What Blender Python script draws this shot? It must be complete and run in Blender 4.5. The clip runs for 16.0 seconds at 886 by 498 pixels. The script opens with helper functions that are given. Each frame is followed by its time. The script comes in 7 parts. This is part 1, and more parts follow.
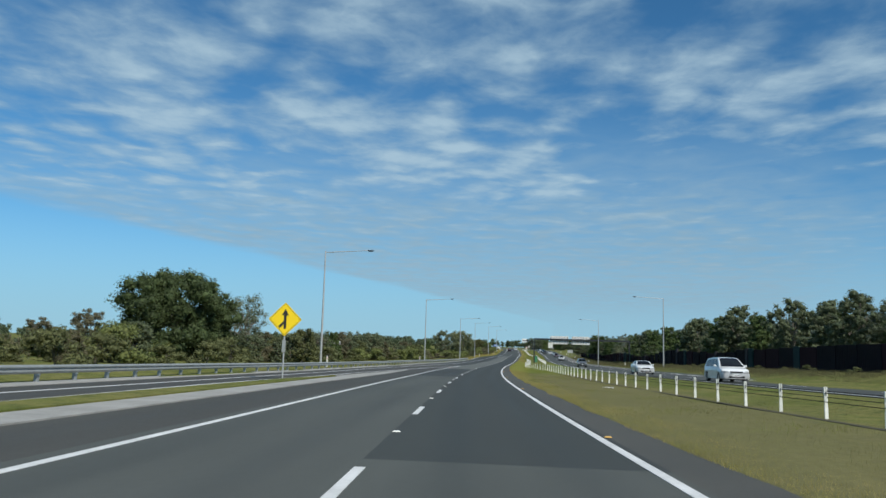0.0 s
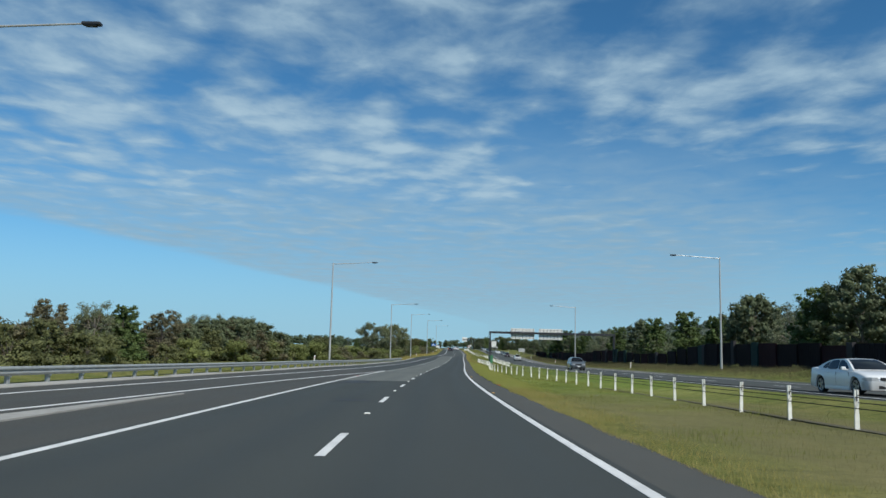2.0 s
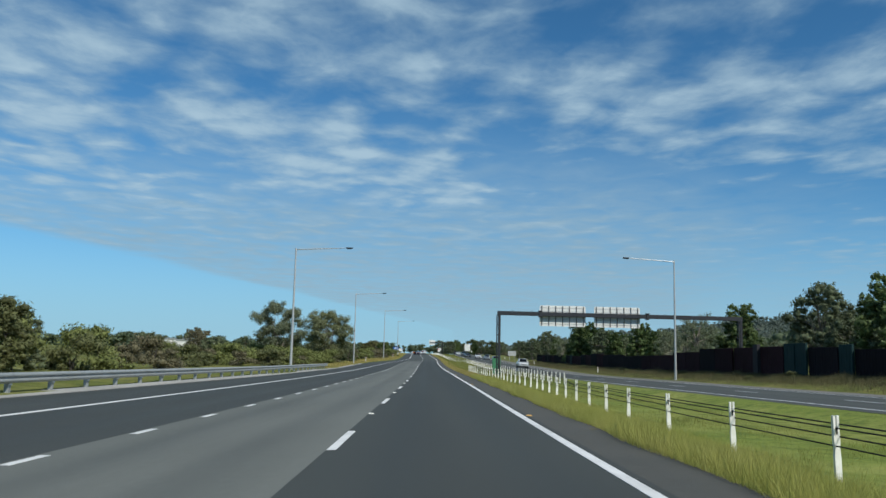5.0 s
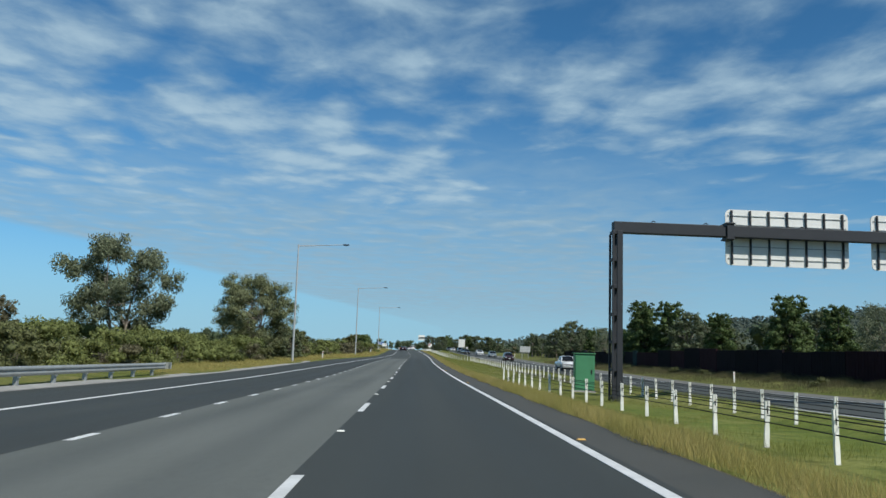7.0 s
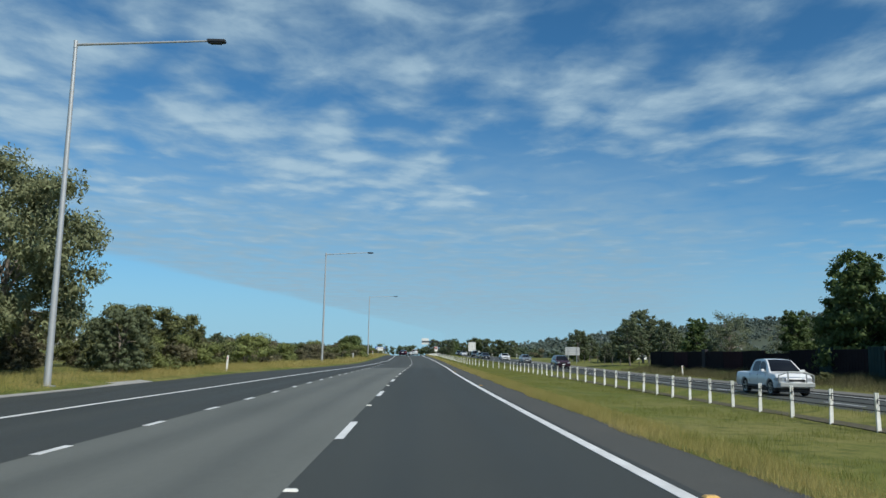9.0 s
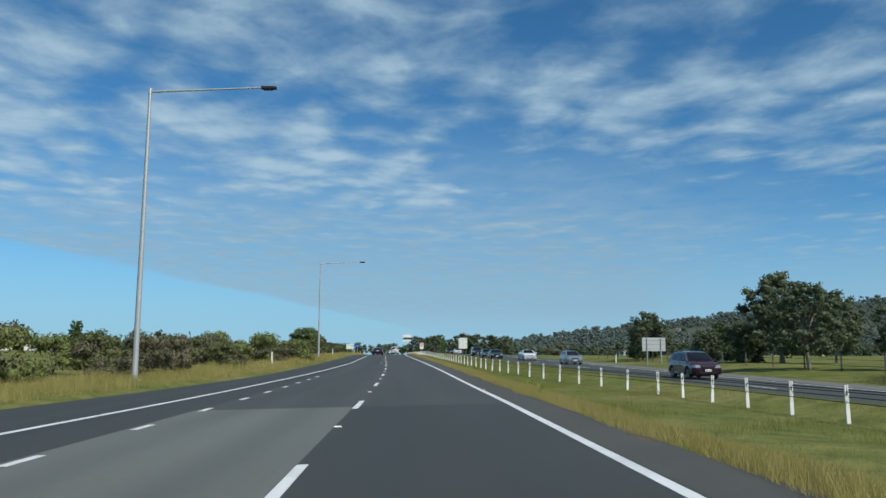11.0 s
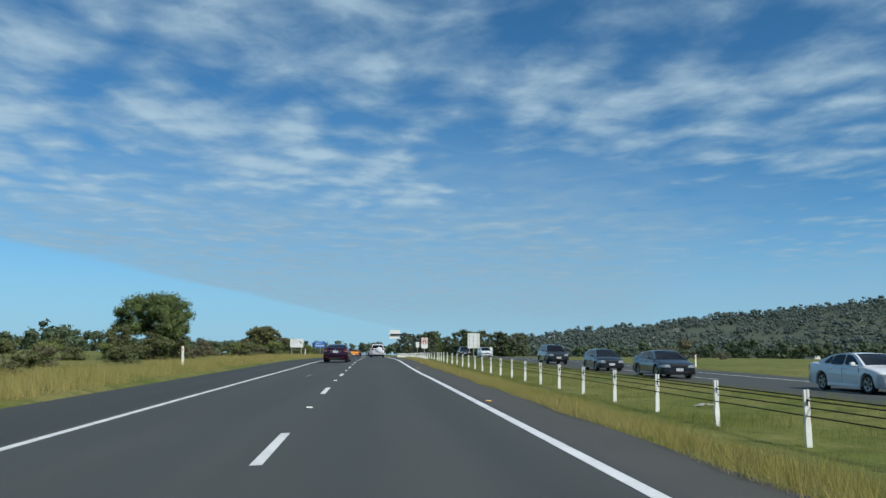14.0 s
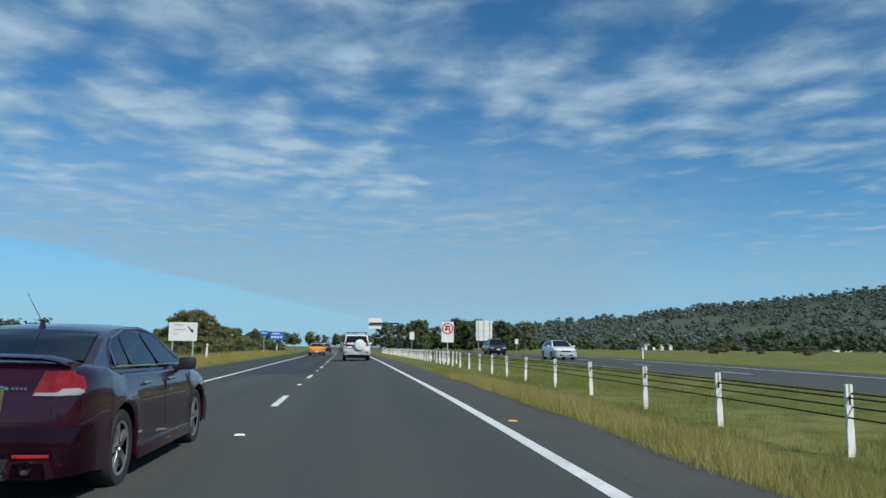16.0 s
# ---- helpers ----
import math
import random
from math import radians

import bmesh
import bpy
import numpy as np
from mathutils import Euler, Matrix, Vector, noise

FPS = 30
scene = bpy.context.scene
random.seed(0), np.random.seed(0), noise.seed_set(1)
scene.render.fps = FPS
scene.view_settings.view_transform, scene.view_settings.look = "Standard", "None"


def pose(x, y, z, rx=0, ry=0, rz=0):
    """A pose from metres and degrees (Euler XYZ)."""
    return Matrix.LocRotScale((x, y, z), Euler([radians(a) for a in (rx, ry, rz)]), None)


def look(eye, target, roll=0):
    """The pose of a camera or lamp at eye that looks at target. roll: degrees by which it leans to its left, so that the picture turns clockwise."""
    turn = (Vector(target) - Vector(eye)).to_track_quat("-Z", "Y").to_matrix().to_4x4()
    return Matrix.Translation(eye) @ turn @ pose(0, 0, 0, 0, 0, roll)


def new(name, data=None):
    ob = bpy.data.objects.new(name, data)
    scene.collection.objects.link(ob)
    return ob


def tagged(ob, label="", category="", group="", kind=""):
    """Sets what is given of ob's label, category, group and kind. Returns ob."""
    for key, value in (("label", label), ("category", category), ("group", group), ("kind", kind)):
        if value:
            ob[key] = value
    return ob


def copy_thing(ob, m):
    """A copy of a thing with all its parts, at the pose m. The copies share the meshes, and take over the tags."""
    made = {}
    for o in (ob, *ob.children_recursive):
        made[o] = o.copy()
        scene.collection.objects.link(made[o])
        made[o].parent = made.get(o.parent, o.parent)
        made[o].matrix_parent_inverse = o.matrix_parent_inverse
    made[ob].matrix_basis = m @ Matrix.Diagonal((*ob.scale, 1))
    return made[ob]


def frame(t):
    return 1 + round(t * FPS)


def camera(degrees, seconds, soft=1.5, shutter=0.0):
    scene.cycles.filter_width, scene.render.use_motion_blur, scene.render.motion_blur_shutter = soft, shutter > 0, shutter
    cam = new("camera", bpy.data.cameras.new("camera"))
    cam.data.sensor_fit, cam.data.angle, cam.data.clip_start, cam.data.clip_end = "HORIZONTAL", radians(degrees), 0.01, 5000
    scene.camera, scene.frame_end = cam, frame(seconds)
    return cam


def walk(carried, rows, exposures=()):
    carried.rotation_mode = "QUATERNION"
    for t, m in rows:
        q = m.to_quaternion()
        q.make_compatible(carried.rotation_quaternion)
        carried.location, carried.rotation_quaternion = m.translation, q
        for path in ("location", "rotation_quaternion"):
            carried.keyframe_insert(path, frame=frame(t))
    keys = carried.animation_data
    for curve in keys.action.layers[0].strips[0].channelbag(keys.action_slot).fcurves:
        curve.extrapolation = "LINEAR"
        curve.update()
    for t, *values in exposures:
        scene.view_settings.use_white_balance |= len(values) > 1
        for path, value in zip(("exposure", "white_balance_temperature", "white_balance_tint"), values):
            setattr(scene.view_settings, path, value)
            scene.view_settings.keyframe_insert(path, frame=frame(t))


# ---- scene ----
# Camera: a phone in a car on the inner lane; degrees across the width, then the drive.
cam = camera(58.00, 16.0, soft=1.5)
# seconds, x, y, z, yaw, pitch, roll
ROWS = [
    (0.0, -0.133, 0.006, 1.322, 4.3, 6.84, -1.63),
    (0.5, -0.712, 14.414, 1.023, 2.84, 6.4, -1.42),
    (1.0, -1.253, 28.822, 0.754, 0.3, 6.65, -1.22),
    (1.5, -1.761, 43.227, 0.499, -0.64, 6.88, -1.37),
    (2.0, -2.14, 57.614, 0.244, -0.25, 7.03, -1.38),
    (2.5, -2.368, 71.969, 0.026, 1.8, 7.0, -2.32),
    (3.0, -2.484, 86.277, -0.169, 0.92, 7.43, -2.97),
    (3.5, -2.512, 100.53, -0.358, -0.94, 7.65, -1.68),
    (4.0, -2.38, 114.735, -0.532, -1.92, 7.61, -0.98),
    (4.5, -2.157, 128.899, -0.696, -2.46, 7.51, -1.02),
    (5.0, -1.6, 143.023, -0.855, -2.79, 7.51, -1.34),
    (5.5, -1.07, 157.106, -1.001, -3.01, 7.49, -1.39),
    (6.0, -0.631, 171.127, -1.118, -3.22, 7.46, -1.45),
    (6.5, -0.348, 185.07, -1.225, -3.44, 7.43, -1.51),
    (7.0, -0.021, 198.943, -1.328, -3.6, 7.35, -1.8),
    (7.5, 0.339, 212.762, -1.407, -3.54, 7.34, -2.06),
    (8.0, 0.714, 226.567, -1.488, -3.44, 7.36, -2.15),
    (8.5, 1.071, 240.394, -1.562, -3.42, 7.47, -2.08),
    (9.0, 1.408, 254.244, -1.585, -3.4, 7.74, -1.1),
    (9.5, 1.847, 268.112, -1.562, -3.69, 7.8, -0.85),
    (10.0, 2.285, 281.99, -1.508, -4.04, 7.75, -0.66),
    (10.5, 2.647, 295.871, -1.441, -4.39, 7.69, -0.48),
    (11.0, 3.057, 309.743, -1.384, -4.74, 7.63, -0.29),
    (11.5, 3.628, 323.601, -1.344, -5.11, 7.52, -0.04),
    (12.0, 4.19, 337.447, -1.298, -5.37, 7.38, -0.44),
    (12.5, 4.69, 351.29, -1.201, -5.54, 7.47, -0.4),
    (13.0, 5.005, 365.134, -1.064, -5.66, 7.55, -0.6),
    (13.5, 5.177, 378.984, -0.911, -5.6, 7.57, -0.79),
    (14.0, 5.237, 392.839, -0.749, -5.81, 7.63, -0.63),
    (14.5, 5.392, 406.697, -0.575, -6.09, 7.57, -0.43),
    (15.0, 5.617, 420.556, -0.405, -6.59, 7.45, -0.32),
    (15.5, 5.823, 434.412, -0.264, -7.17, 7.26, -0.46),
    (16.0, 6.112, 448.268, -0.101, -7.55, 7.05, -0.6),
]
walk(cam, [(t, pose(x, y, z, 90 + pitch, roll, yaw)) for t, x, y, z, yaw, pitch, roll in ROWS],
    exposures=[(0.0, 0.0, 6430, 10), (4.5, 0.0, 6410, 10), (9.0, 0.0, 6420, 10), (11.5, 0.0, 6295, 10), (16.0, 0.0, 6295, 10)])

# ---- sky, sun and exposure ----
SUN_EL, SUN_AZ = 44.0, 143.0  # degrees; azimuth clockwise from straight ahead (+y): behind, to the right
scene.view_settings.exposure = 0.0

world = bpy.data.worlds.new("sky")
scene.world = world
world.use_nodes = True
wn, wl = world.node_tree.nodes, world.node_tree.links
wn.clear()


def wnode(kind, **values):
    n = wn.new(kind)
    for key, value in values.items():
        setattr(n, key, value)
    return n


def wmath(op, a, b=None, c=None, clamp=False):
    n = wnode("ShaderNodeMath", operation=op, use_clamp=clamp)
    for i, v in enumerate((a, b, c)):
        if v is None:
            continue
        if isinstance(v, (int, float)):
            n.inputs[i].default_value = v
        else:
            wl.new(v, n.inputs[i])
    return n.outputs[0]


def wramp(value, lo, hi):
    n = wnode("ShaderNodeMapRange", interpolation_type="SMOOTHSTEP")
    wl.new(value, n.inputs["Value"])
    n.inputs["From Min"].default_value, n.inputs["From Max"].default_value = lo, hi
    return n.outputs[0]


def wnoise(vec, scale, detail, rough, distort=0.0):
    n = wnode("ShaderNodeTexNoise")
    wl.new(vec, n.inputs["Vector"])
    n.inputs["Scale"].default_value, n.inputs["Detail"].default_value = scale, detail
    n.inputs["Roughness"].default_value, n.inputs["Distortion"].default_value = rough, distort
    return n.outputs["Fac"]


sky = wnode("ShaderNodeTexSky", sky_type="NISHITA", sun_disc=False, sun_elevation=radians(SUN_EL), sun_rotation=radians(SUN_AZ))
sky.altitude, sky.air_density, sky.dust_density, sky.ozone_density = 0, 0.8, 0.0, 4.0
geo = wnode("ShaderNodeTexCoord")
sep = wnode("ShaderNodeSeparateXYZ")
wl.new(geo.outputs["Generated"], sep.inputs[0])
up = wmath("MAXIMUM", sep.outputs["Z"], 0.03)
px, py = wmath("DIVIDE", sep.outputs["X"], up), wmath("DIVIDE", sep.outputs["Y"], up)
# the cloud sheet, laid out on a level plane: soft heaped puffs with feathered edges
plane = wnode("ShaderNodeCombineXYZ")
wl.new(px, plane.inputs[0])
wl.new(wmath("MULTIPLY", py, 0.80), plane.inputs[1])
turned = wnode("ShaderNodeMapping")
wl.new(plane.outputs[0], turned.inputs["Vector"])
turned.inputs["Rotation"].default_value = (0, 0, radians(-9))
turned.inputs["Location"].default_value = (3.3, 1.7, 0)
puffs = wnoise(turned.outputs[0], 3.4, 5, 0.54, 0.35)
sheets = wnoise(turned.outputs[0], 1.1, 3, 0.5, 0.3)
fine = wnoise(turned.outputs[0], 14.0, 4, 0.6, 0.4)
heaps = wnode("ShaderNodeTexVoronoi", feature="SMOOTH_F1")
swirl = wnode("ShaderNodeVectorMath", operation="MULTIPLY_ADD")
bent = wnode("ShaderNodeTexNoise")
wl.new(turned.outputs[0], bent.inputs["Vector"])
bent.inputs["Scale"].default_value, bent.inputs["Detail"].default_value = 3.2, 3
wl.new(bent.outputs["Color"], swirl.inputs[0])
swirl.inputs[1].default_value = (0.34, 0.34, 0.0)
wl.new(turned.outputs[0], swirl.inputs[2])
wl.new(swirl.outputs[0], heaps.inputs["Vector"])
heaps.inputs["Scale"].default_value, heaps.inputs["Smoothness"].default_value = 4.3, 0.7
heap = wmath("SUBTRACT", 0.42, heaps.outputs["Distance"])
near = wramp(py, 12.0, 4.5)
cover = wmath("ADD", wmath("SUBTRACT", 0.535, wmath("MULTIPLY", near, 0.038)), wmath("MULTIPLY", heap, wmath("ADD", 0.08, wmath("MULTIPLY", near, 0.26))))
cover = wmath("ADD", cover, wmath("MULTIPLY", wmath("SUBTRACT", puffs, 0.5), wmath("ADD", 0.24, wmath("MULTIPLY", near, 0.34))))
cover = wmath("ADD", cover, wmath("MULTIPLY", wmath("SUBTRACT", sheets, 0.5), 0.16))
cover = wmath("ADD", cover, wmath("MULTIPLY", wmath("SUBTRACT", fine, 0.5), wmath("MULTIPLY", wramp(py, 7.0, 2.5), 0.15)))

bearing = wmath("MULTIPLY", wmath("ARCTAN2", sep.outputs["X"], sep.outputs["Y"]), 57.2958)
height = wmath("MULTIPLY", wmath("ARCSINE", sep.outputs["Z"]), 57.2958)


def lobe(az, el, wide, high, weight):
    """A thicker (or, with a negative weight, thinner) stretch of the cloud sheet: bearing and height in degrees."""
    dx = wmath("DIVIDE", wmath("SUBTRACT", bearing, az), wide)
    dy = wmath("DIVIDE", wmath("SUBTRACT", height, el), high)
    r = wmath("ADD", wmath("MULTIPLY", dx, dx), wmath("MULTIPLY", dy, dy))
    return wmath("MULTIPLY", wmath("EXPONENT", wmath("MULTIPLY", r, -1.0)), weight)


BANKS = [
    (-26.6, 19.8, 5.3, 2.4, 0.1),
    (-26.2, 15.3, 4.5, 1.6, 0.12),
    (-21.4, 14.7, 4.9, 1.4, 0.12),
    (-24.7, 18.0, 6.5, 1.6, 0.07),
    (-11.1, 22.0, 4.5, 2.4, 0.13),
    (-2.5, 22.9, 4.5, 2.0, 0.14),
    (4.3, 21.9, 4.5, 2.4, 0.18),
    (-12.0, 16.0, 4.9, 1.7, 0.22),
    (-6.0, 16.0, 3.2, 1.2, 0.12),
    (-2.6, 13.8, 6.9, 1.5, 0.2),
    (-7.5, 12.2, 3.6, 1.2, 0.12),
    (2.0, 11.3, 6.1, 1.3, 0.17),
    (13.0, 18.7, 3.2, 2.2, 0.14),
    (17.4, 16.7, 3.6, 1.8, 0.14),
    (23.4, 18.3, 2.8, 1.6, 0.2),
    (27.7, 18.5, 5.3, 1.6, 0.2),
    (25.8, 14.6, 8.1, 1.8, 0.15),
    (17.9, 22.3, 4.9, 1.8, 0.05),
    (-25.9, 11.4, 5.7, 1.6, 0.1),
    (-19.3, 11.0, 7.3, 1.8, 0.08),
]
GAPS = [
    (-16.5, 21.6, 1.8, 2.0, 0.17),
    (-18.6, 17.4, 2.8, 1.0, 0.17),
    (-12.5, 18.1, 4.0, 1.0, 0.17),
    (-6.9, 17.9, 2.8, 1.0, 0.1),
    (10.6, 22.6, 2.8, 2.0, 0.18),
    (15.1, 21.0, 2.4, 1.2, 0.08),
    (-1.9, 18.2, 3.2, 1.2, 0.08),
    (8.9, 16.9, 2.0, 1.0, 0.08),
    (20.1, 20.1, 1.8, 2.0, 0.16),
    (29.5, 21.4, 4.0, 1.6, 0.16),
    (23.6, 21.6, 2.4, 1.4, 0.1),
    (21.9, 16.6, 2.8, 0.7, 0.1),
    (6.5, 14.5, 2.4, 1.6, 0.12),
    (12.6, 13.6, 6.1, 1.6, 0.12),
    (18.4, 11.1, 10.1, 2.0, 0.14),
    (27.3, 9.9, 8.1, 2.0, 0.12),
    (-17.6, 12.8, 2.4, 0.8, 0.05),
    (-9.4, 19.5, 2.4, 0.6, 0.08),
    (14.5, 7.7, 6.5, 1.2, 0.05),
]
for az, el, wide, high, weight in BANKS:
    cover = wmath("ADD", cover, lobe(az, el, wide, high, 0.8 * weight))
for az, el, wide, high, weight in GAPS:
    cover = wmath("SUBTRACT", cover, lobe(az, el, wide, high, 0.85 * weight))
# the sheet grows closed toward the horizon and ends along one long edge
edge = wmath("ADD", wmath("ADD", px, wmath("MULTIPLY", py, -0.203)), wmath("MULTIPLY", wmath("SUBTRACT", sheets, 0.5), 0.5))
edge = wramp(edge, -4.95, -4.45)
broken = wmath("ADD", wmath("MULTIPLY", wmath("SUBTRACT", puffs, 0.5), 1.2), wmath("MULTIPLY", wmath("SUBTRACT", sheets, 0.5), 0.6))
veil = wmath("MULTIPLY", wramp(py, 2.6, 6.0), wmath("ADD", 0.62, broken), clamp=True)
open_right = wramp(wmath("SUBTRACT", px, wmath("MULTIPLY", py, 0.34)), 1.6, -0.6)
veil = wmath("MULTIPLY", veil, wmath("ADD", 0.25, wmath("MULTIPLY", open_right, 0.75)))
dens = wmath("MAXIMUM", wmath("MULTIPLY", wramp(cover, 0.29, 0.79), wmath("SUBTRACT", 0.90, wmath("MULTIPLY", wramp(py, 4.5, 10.0), 0.36))), veil)
dens = wmath("MULTIPLY", dens, edge)
# haze lifts the band over the horizon
low = wramp(sep.outputs["Z"], 0.20, 0.0)
shade = wmath("MULTIPLY", wmath("ADD", wmath("MULTIPLY", wramp(cover, 0.42, 0.82), 0.65), 0.35), wmath("SUBTRACT", 1.0, wmath("MULTIPLY", wramp(py, 4.0, 9.0), 0.4)))
cloud = wnode("ShaderNodeMix", data_type="RGBA")
wl.new(shade, cloud.inputs["Factor"])
cloud.inputs["A"].default_value = (2.30, 3.66, 4.66, 1)
cloud.inputs["B"].default_value = (4.20, 5.72, 6.70, 1)
hazy = wnode("ShaderNodeMix", data_type="RGBA")
wl.new(wmath("MULTIPLY", low, 0.85), hazy.inputs["Factor"])
tint = wnode("ShaderNodeMix", data_type="RGBA", blend_type="MULTIPLY")
tint.inputs["Factor"].default_value = 1.0
tint.inputs["B"].default_value = (0.445, 0.90, 1.02, 1)
wl.new(sky.outputs[0], tint.inputs["A"])
wl.new(tint.outputs["Result"], hazy.inputs["A"])
hazy.inputs["B"].default_value = (3.02, 5.0, 6.55, 1)
mixed = wnode("ShaderNodeMix", data_type="RGBA")
wl.new(wmath("MULTIPLY", dens, wmath("SUBTRACT", 1.0, wmath("MULTIPLY", wramp(sep.outputs["Z"], 0.07, 0.02), 0.8))), mixed.inputs["Factor"])
wl.new(hazy.outputs["Result"], mixed.inputs["A"])
wl.new(cloud.outputs["Result"], mixed.inputs["B"])
background = wnode("ShaderNodeBackground")
background.inputs["Strength"].default_value = 0.1
wl.new(mixed.outputs["Result"], background.inputs["Color"])
wl.new(background.outputs[0], wnode("ShaderNodeOutputWorld").inputs["Surface"])

sun = new("sun", bpy.data.lights.new("sun", "SUN"))
sun.data.energy, sun.data.angle, sun.data.color = 4.6, radians(0.5), (0.98, 0.95, 0.87)
_e, _a = radians(SUN_EL), radians(SUN_AZ)
sun.matrix_world = look((0, 0, 60), Vector((0, 0, 60)) - Vector((math.sin(_a) * math.cos(_e), math.cos(_a) * math.cos(_e), math.sin(_e))))


# ---- materials ----
def material(name, base, rough=0.6, metal=0.0, vary=0.0, scale=4.0, second=None, bump=0.0, bump_scale=40.0, island=0.0, obj=0.0, coat=0.0, spec=0.5, trans=0.0, stretch=None):
    """A surface with two scales of variation; second: the colour that it wears to."""
    m = bpy.data.materials.new(name)
    m.use_nodes = True
    n, l = m.node_tree.nodes, m.node_tree.links
    b = n["Principled BSDF"]
    b.inputs["Roughness"].default_value, b.inputs["Metallic"].default_value = rough, metal
    b.inputs["Specular IOR Level"].default_value = spec
    b.inputs["Coat Weight"].default_value, b.inputs["Coat Roughness"].default_value = coat, 0.04
    b.inputs["Transmission Weight"].default_value = trans
    b.inputs["Base Color"].default_value = (*base, 1)
    if not (vary or bump or island or obj):
        return m
    tc = n.new("ShaderNodeTexCoord")
    mp = n.new("ShaderNodeMapping")
    l.new(tc.outputs["Object"], mp.inputs["Vector"])
    if stretch:
        mp.inputs["Scale"].default_value = stretch

    def tex(s, detail=4.0):
        t = n.new("ShaderNodeTexNoise")
        t.inputs["Scale"].default_value, t.inputs["Detail"].default_value = s, detail
        l.new(mp.outputs[0], t.inputs["Vector"])
        return t.outputs["Fac"]

    col = None
    if vary:
        mix = n.new("ShaderNodeMix")
        mix.data_type = "RGBA"
        ramp = n.new("ShaderNodeMapRange")
        ramp.inputs["From Min"].default_value, ramp.inputs["From Max"].default_value = 0.32, 0.68
        add = n.new("ShaderNodeMath")
        add.operation = "MULTIPLY_ADD"
        add.inputs[1].default_value = 0.35
        l.new(tex(scale * 9), add.inputs[0])
        half = n.new("ShaderNodeMath")
        half.operation = "MULTIPLY"
        half.inputs[1].default_value = 0.65
        l.new(tex(scale), half.inputs[0])
        l.new(half.outputs[0], add.inputs[2])
        l.new(add.outputs[0], ramp.inputs["Value"])
        l.new(ramp.outputs[0], mix.inputs["Factor"])
        other = second or tuple(c * (1 - vary) for c in base)
        mix.inputs["A"].default_value, mix.inputs["B"].default_value = (*base, 1), (*other, 1)
        col = mix.outputs["Result"]
    for amount, source in ((island, "island"), (obj, "object")):
        if not amount:
            continue
        hsv = n.new("ShaderNodeHueSaturation")
        r = n.new("ShaderNodeNewGeometry" if source == "island" else "ShaderNodeObjectInfo")
        sc = n.new("ShaderNodeMapRange")
        sc.inputs["To Min"].default_value, sc.inputs["To Max"].default_value = 1 - amount, 1 + amount
        l.new(r.outputs["Random Per Island" if source == "island" else "Random"], sc.inputs["Value"])
        l.new(sc.outputs[0], hsv.inputs["Value"])
        if col:
            l.new(col, hsv.inputs["Color"])
        else:
            hsv.inputs["Color"].default_value = (*base, 1)
        col = hsv.outputs["Color"]
    if col:
        l.new(col, b.inputs["Base Color"])
    if bump:
        bp = n.new("ShaderNodeBump")
        bp.inputs["Strength"].default_value, bp.inputs["Distance"].default_value = bump, 0.02
        l.new(tex(bump_scale, 6.0), bp.inputs["Height"])
        l.new(bp.outputs[0], b.inputs["Normal"])
    return m


def leafy(name, base, second, rough=0.65, island=0.35, through_light=0.25):
    """Foliage: each leaf its own shade, lit through a little."""
    m = material(name, base, rough, vary=0.4, scale=0.6, second=second, island=island, spec=0.25)
    n, l = m.node_tree.nodes, m.node_tree.links
    b = n["Principled BSDF"]
    colour = b.inputs["Base Color"].links[0].from_socket
    tr = n.new("ShaderNodeBsdfTranslucent")
    l.new(colour, tr.inputs["Color"])
    mix = n.new("ShaderNodeMixShader")
    mix.inputs[0].default_value = through_light
    l.new(b.outputs[0], mix.inputs[1])
    l.new(tr.outputs[0], mix.inputs[2])
    l.new(mix.outputs[0], n["Material Output"].inputs["Surface"])
    return m


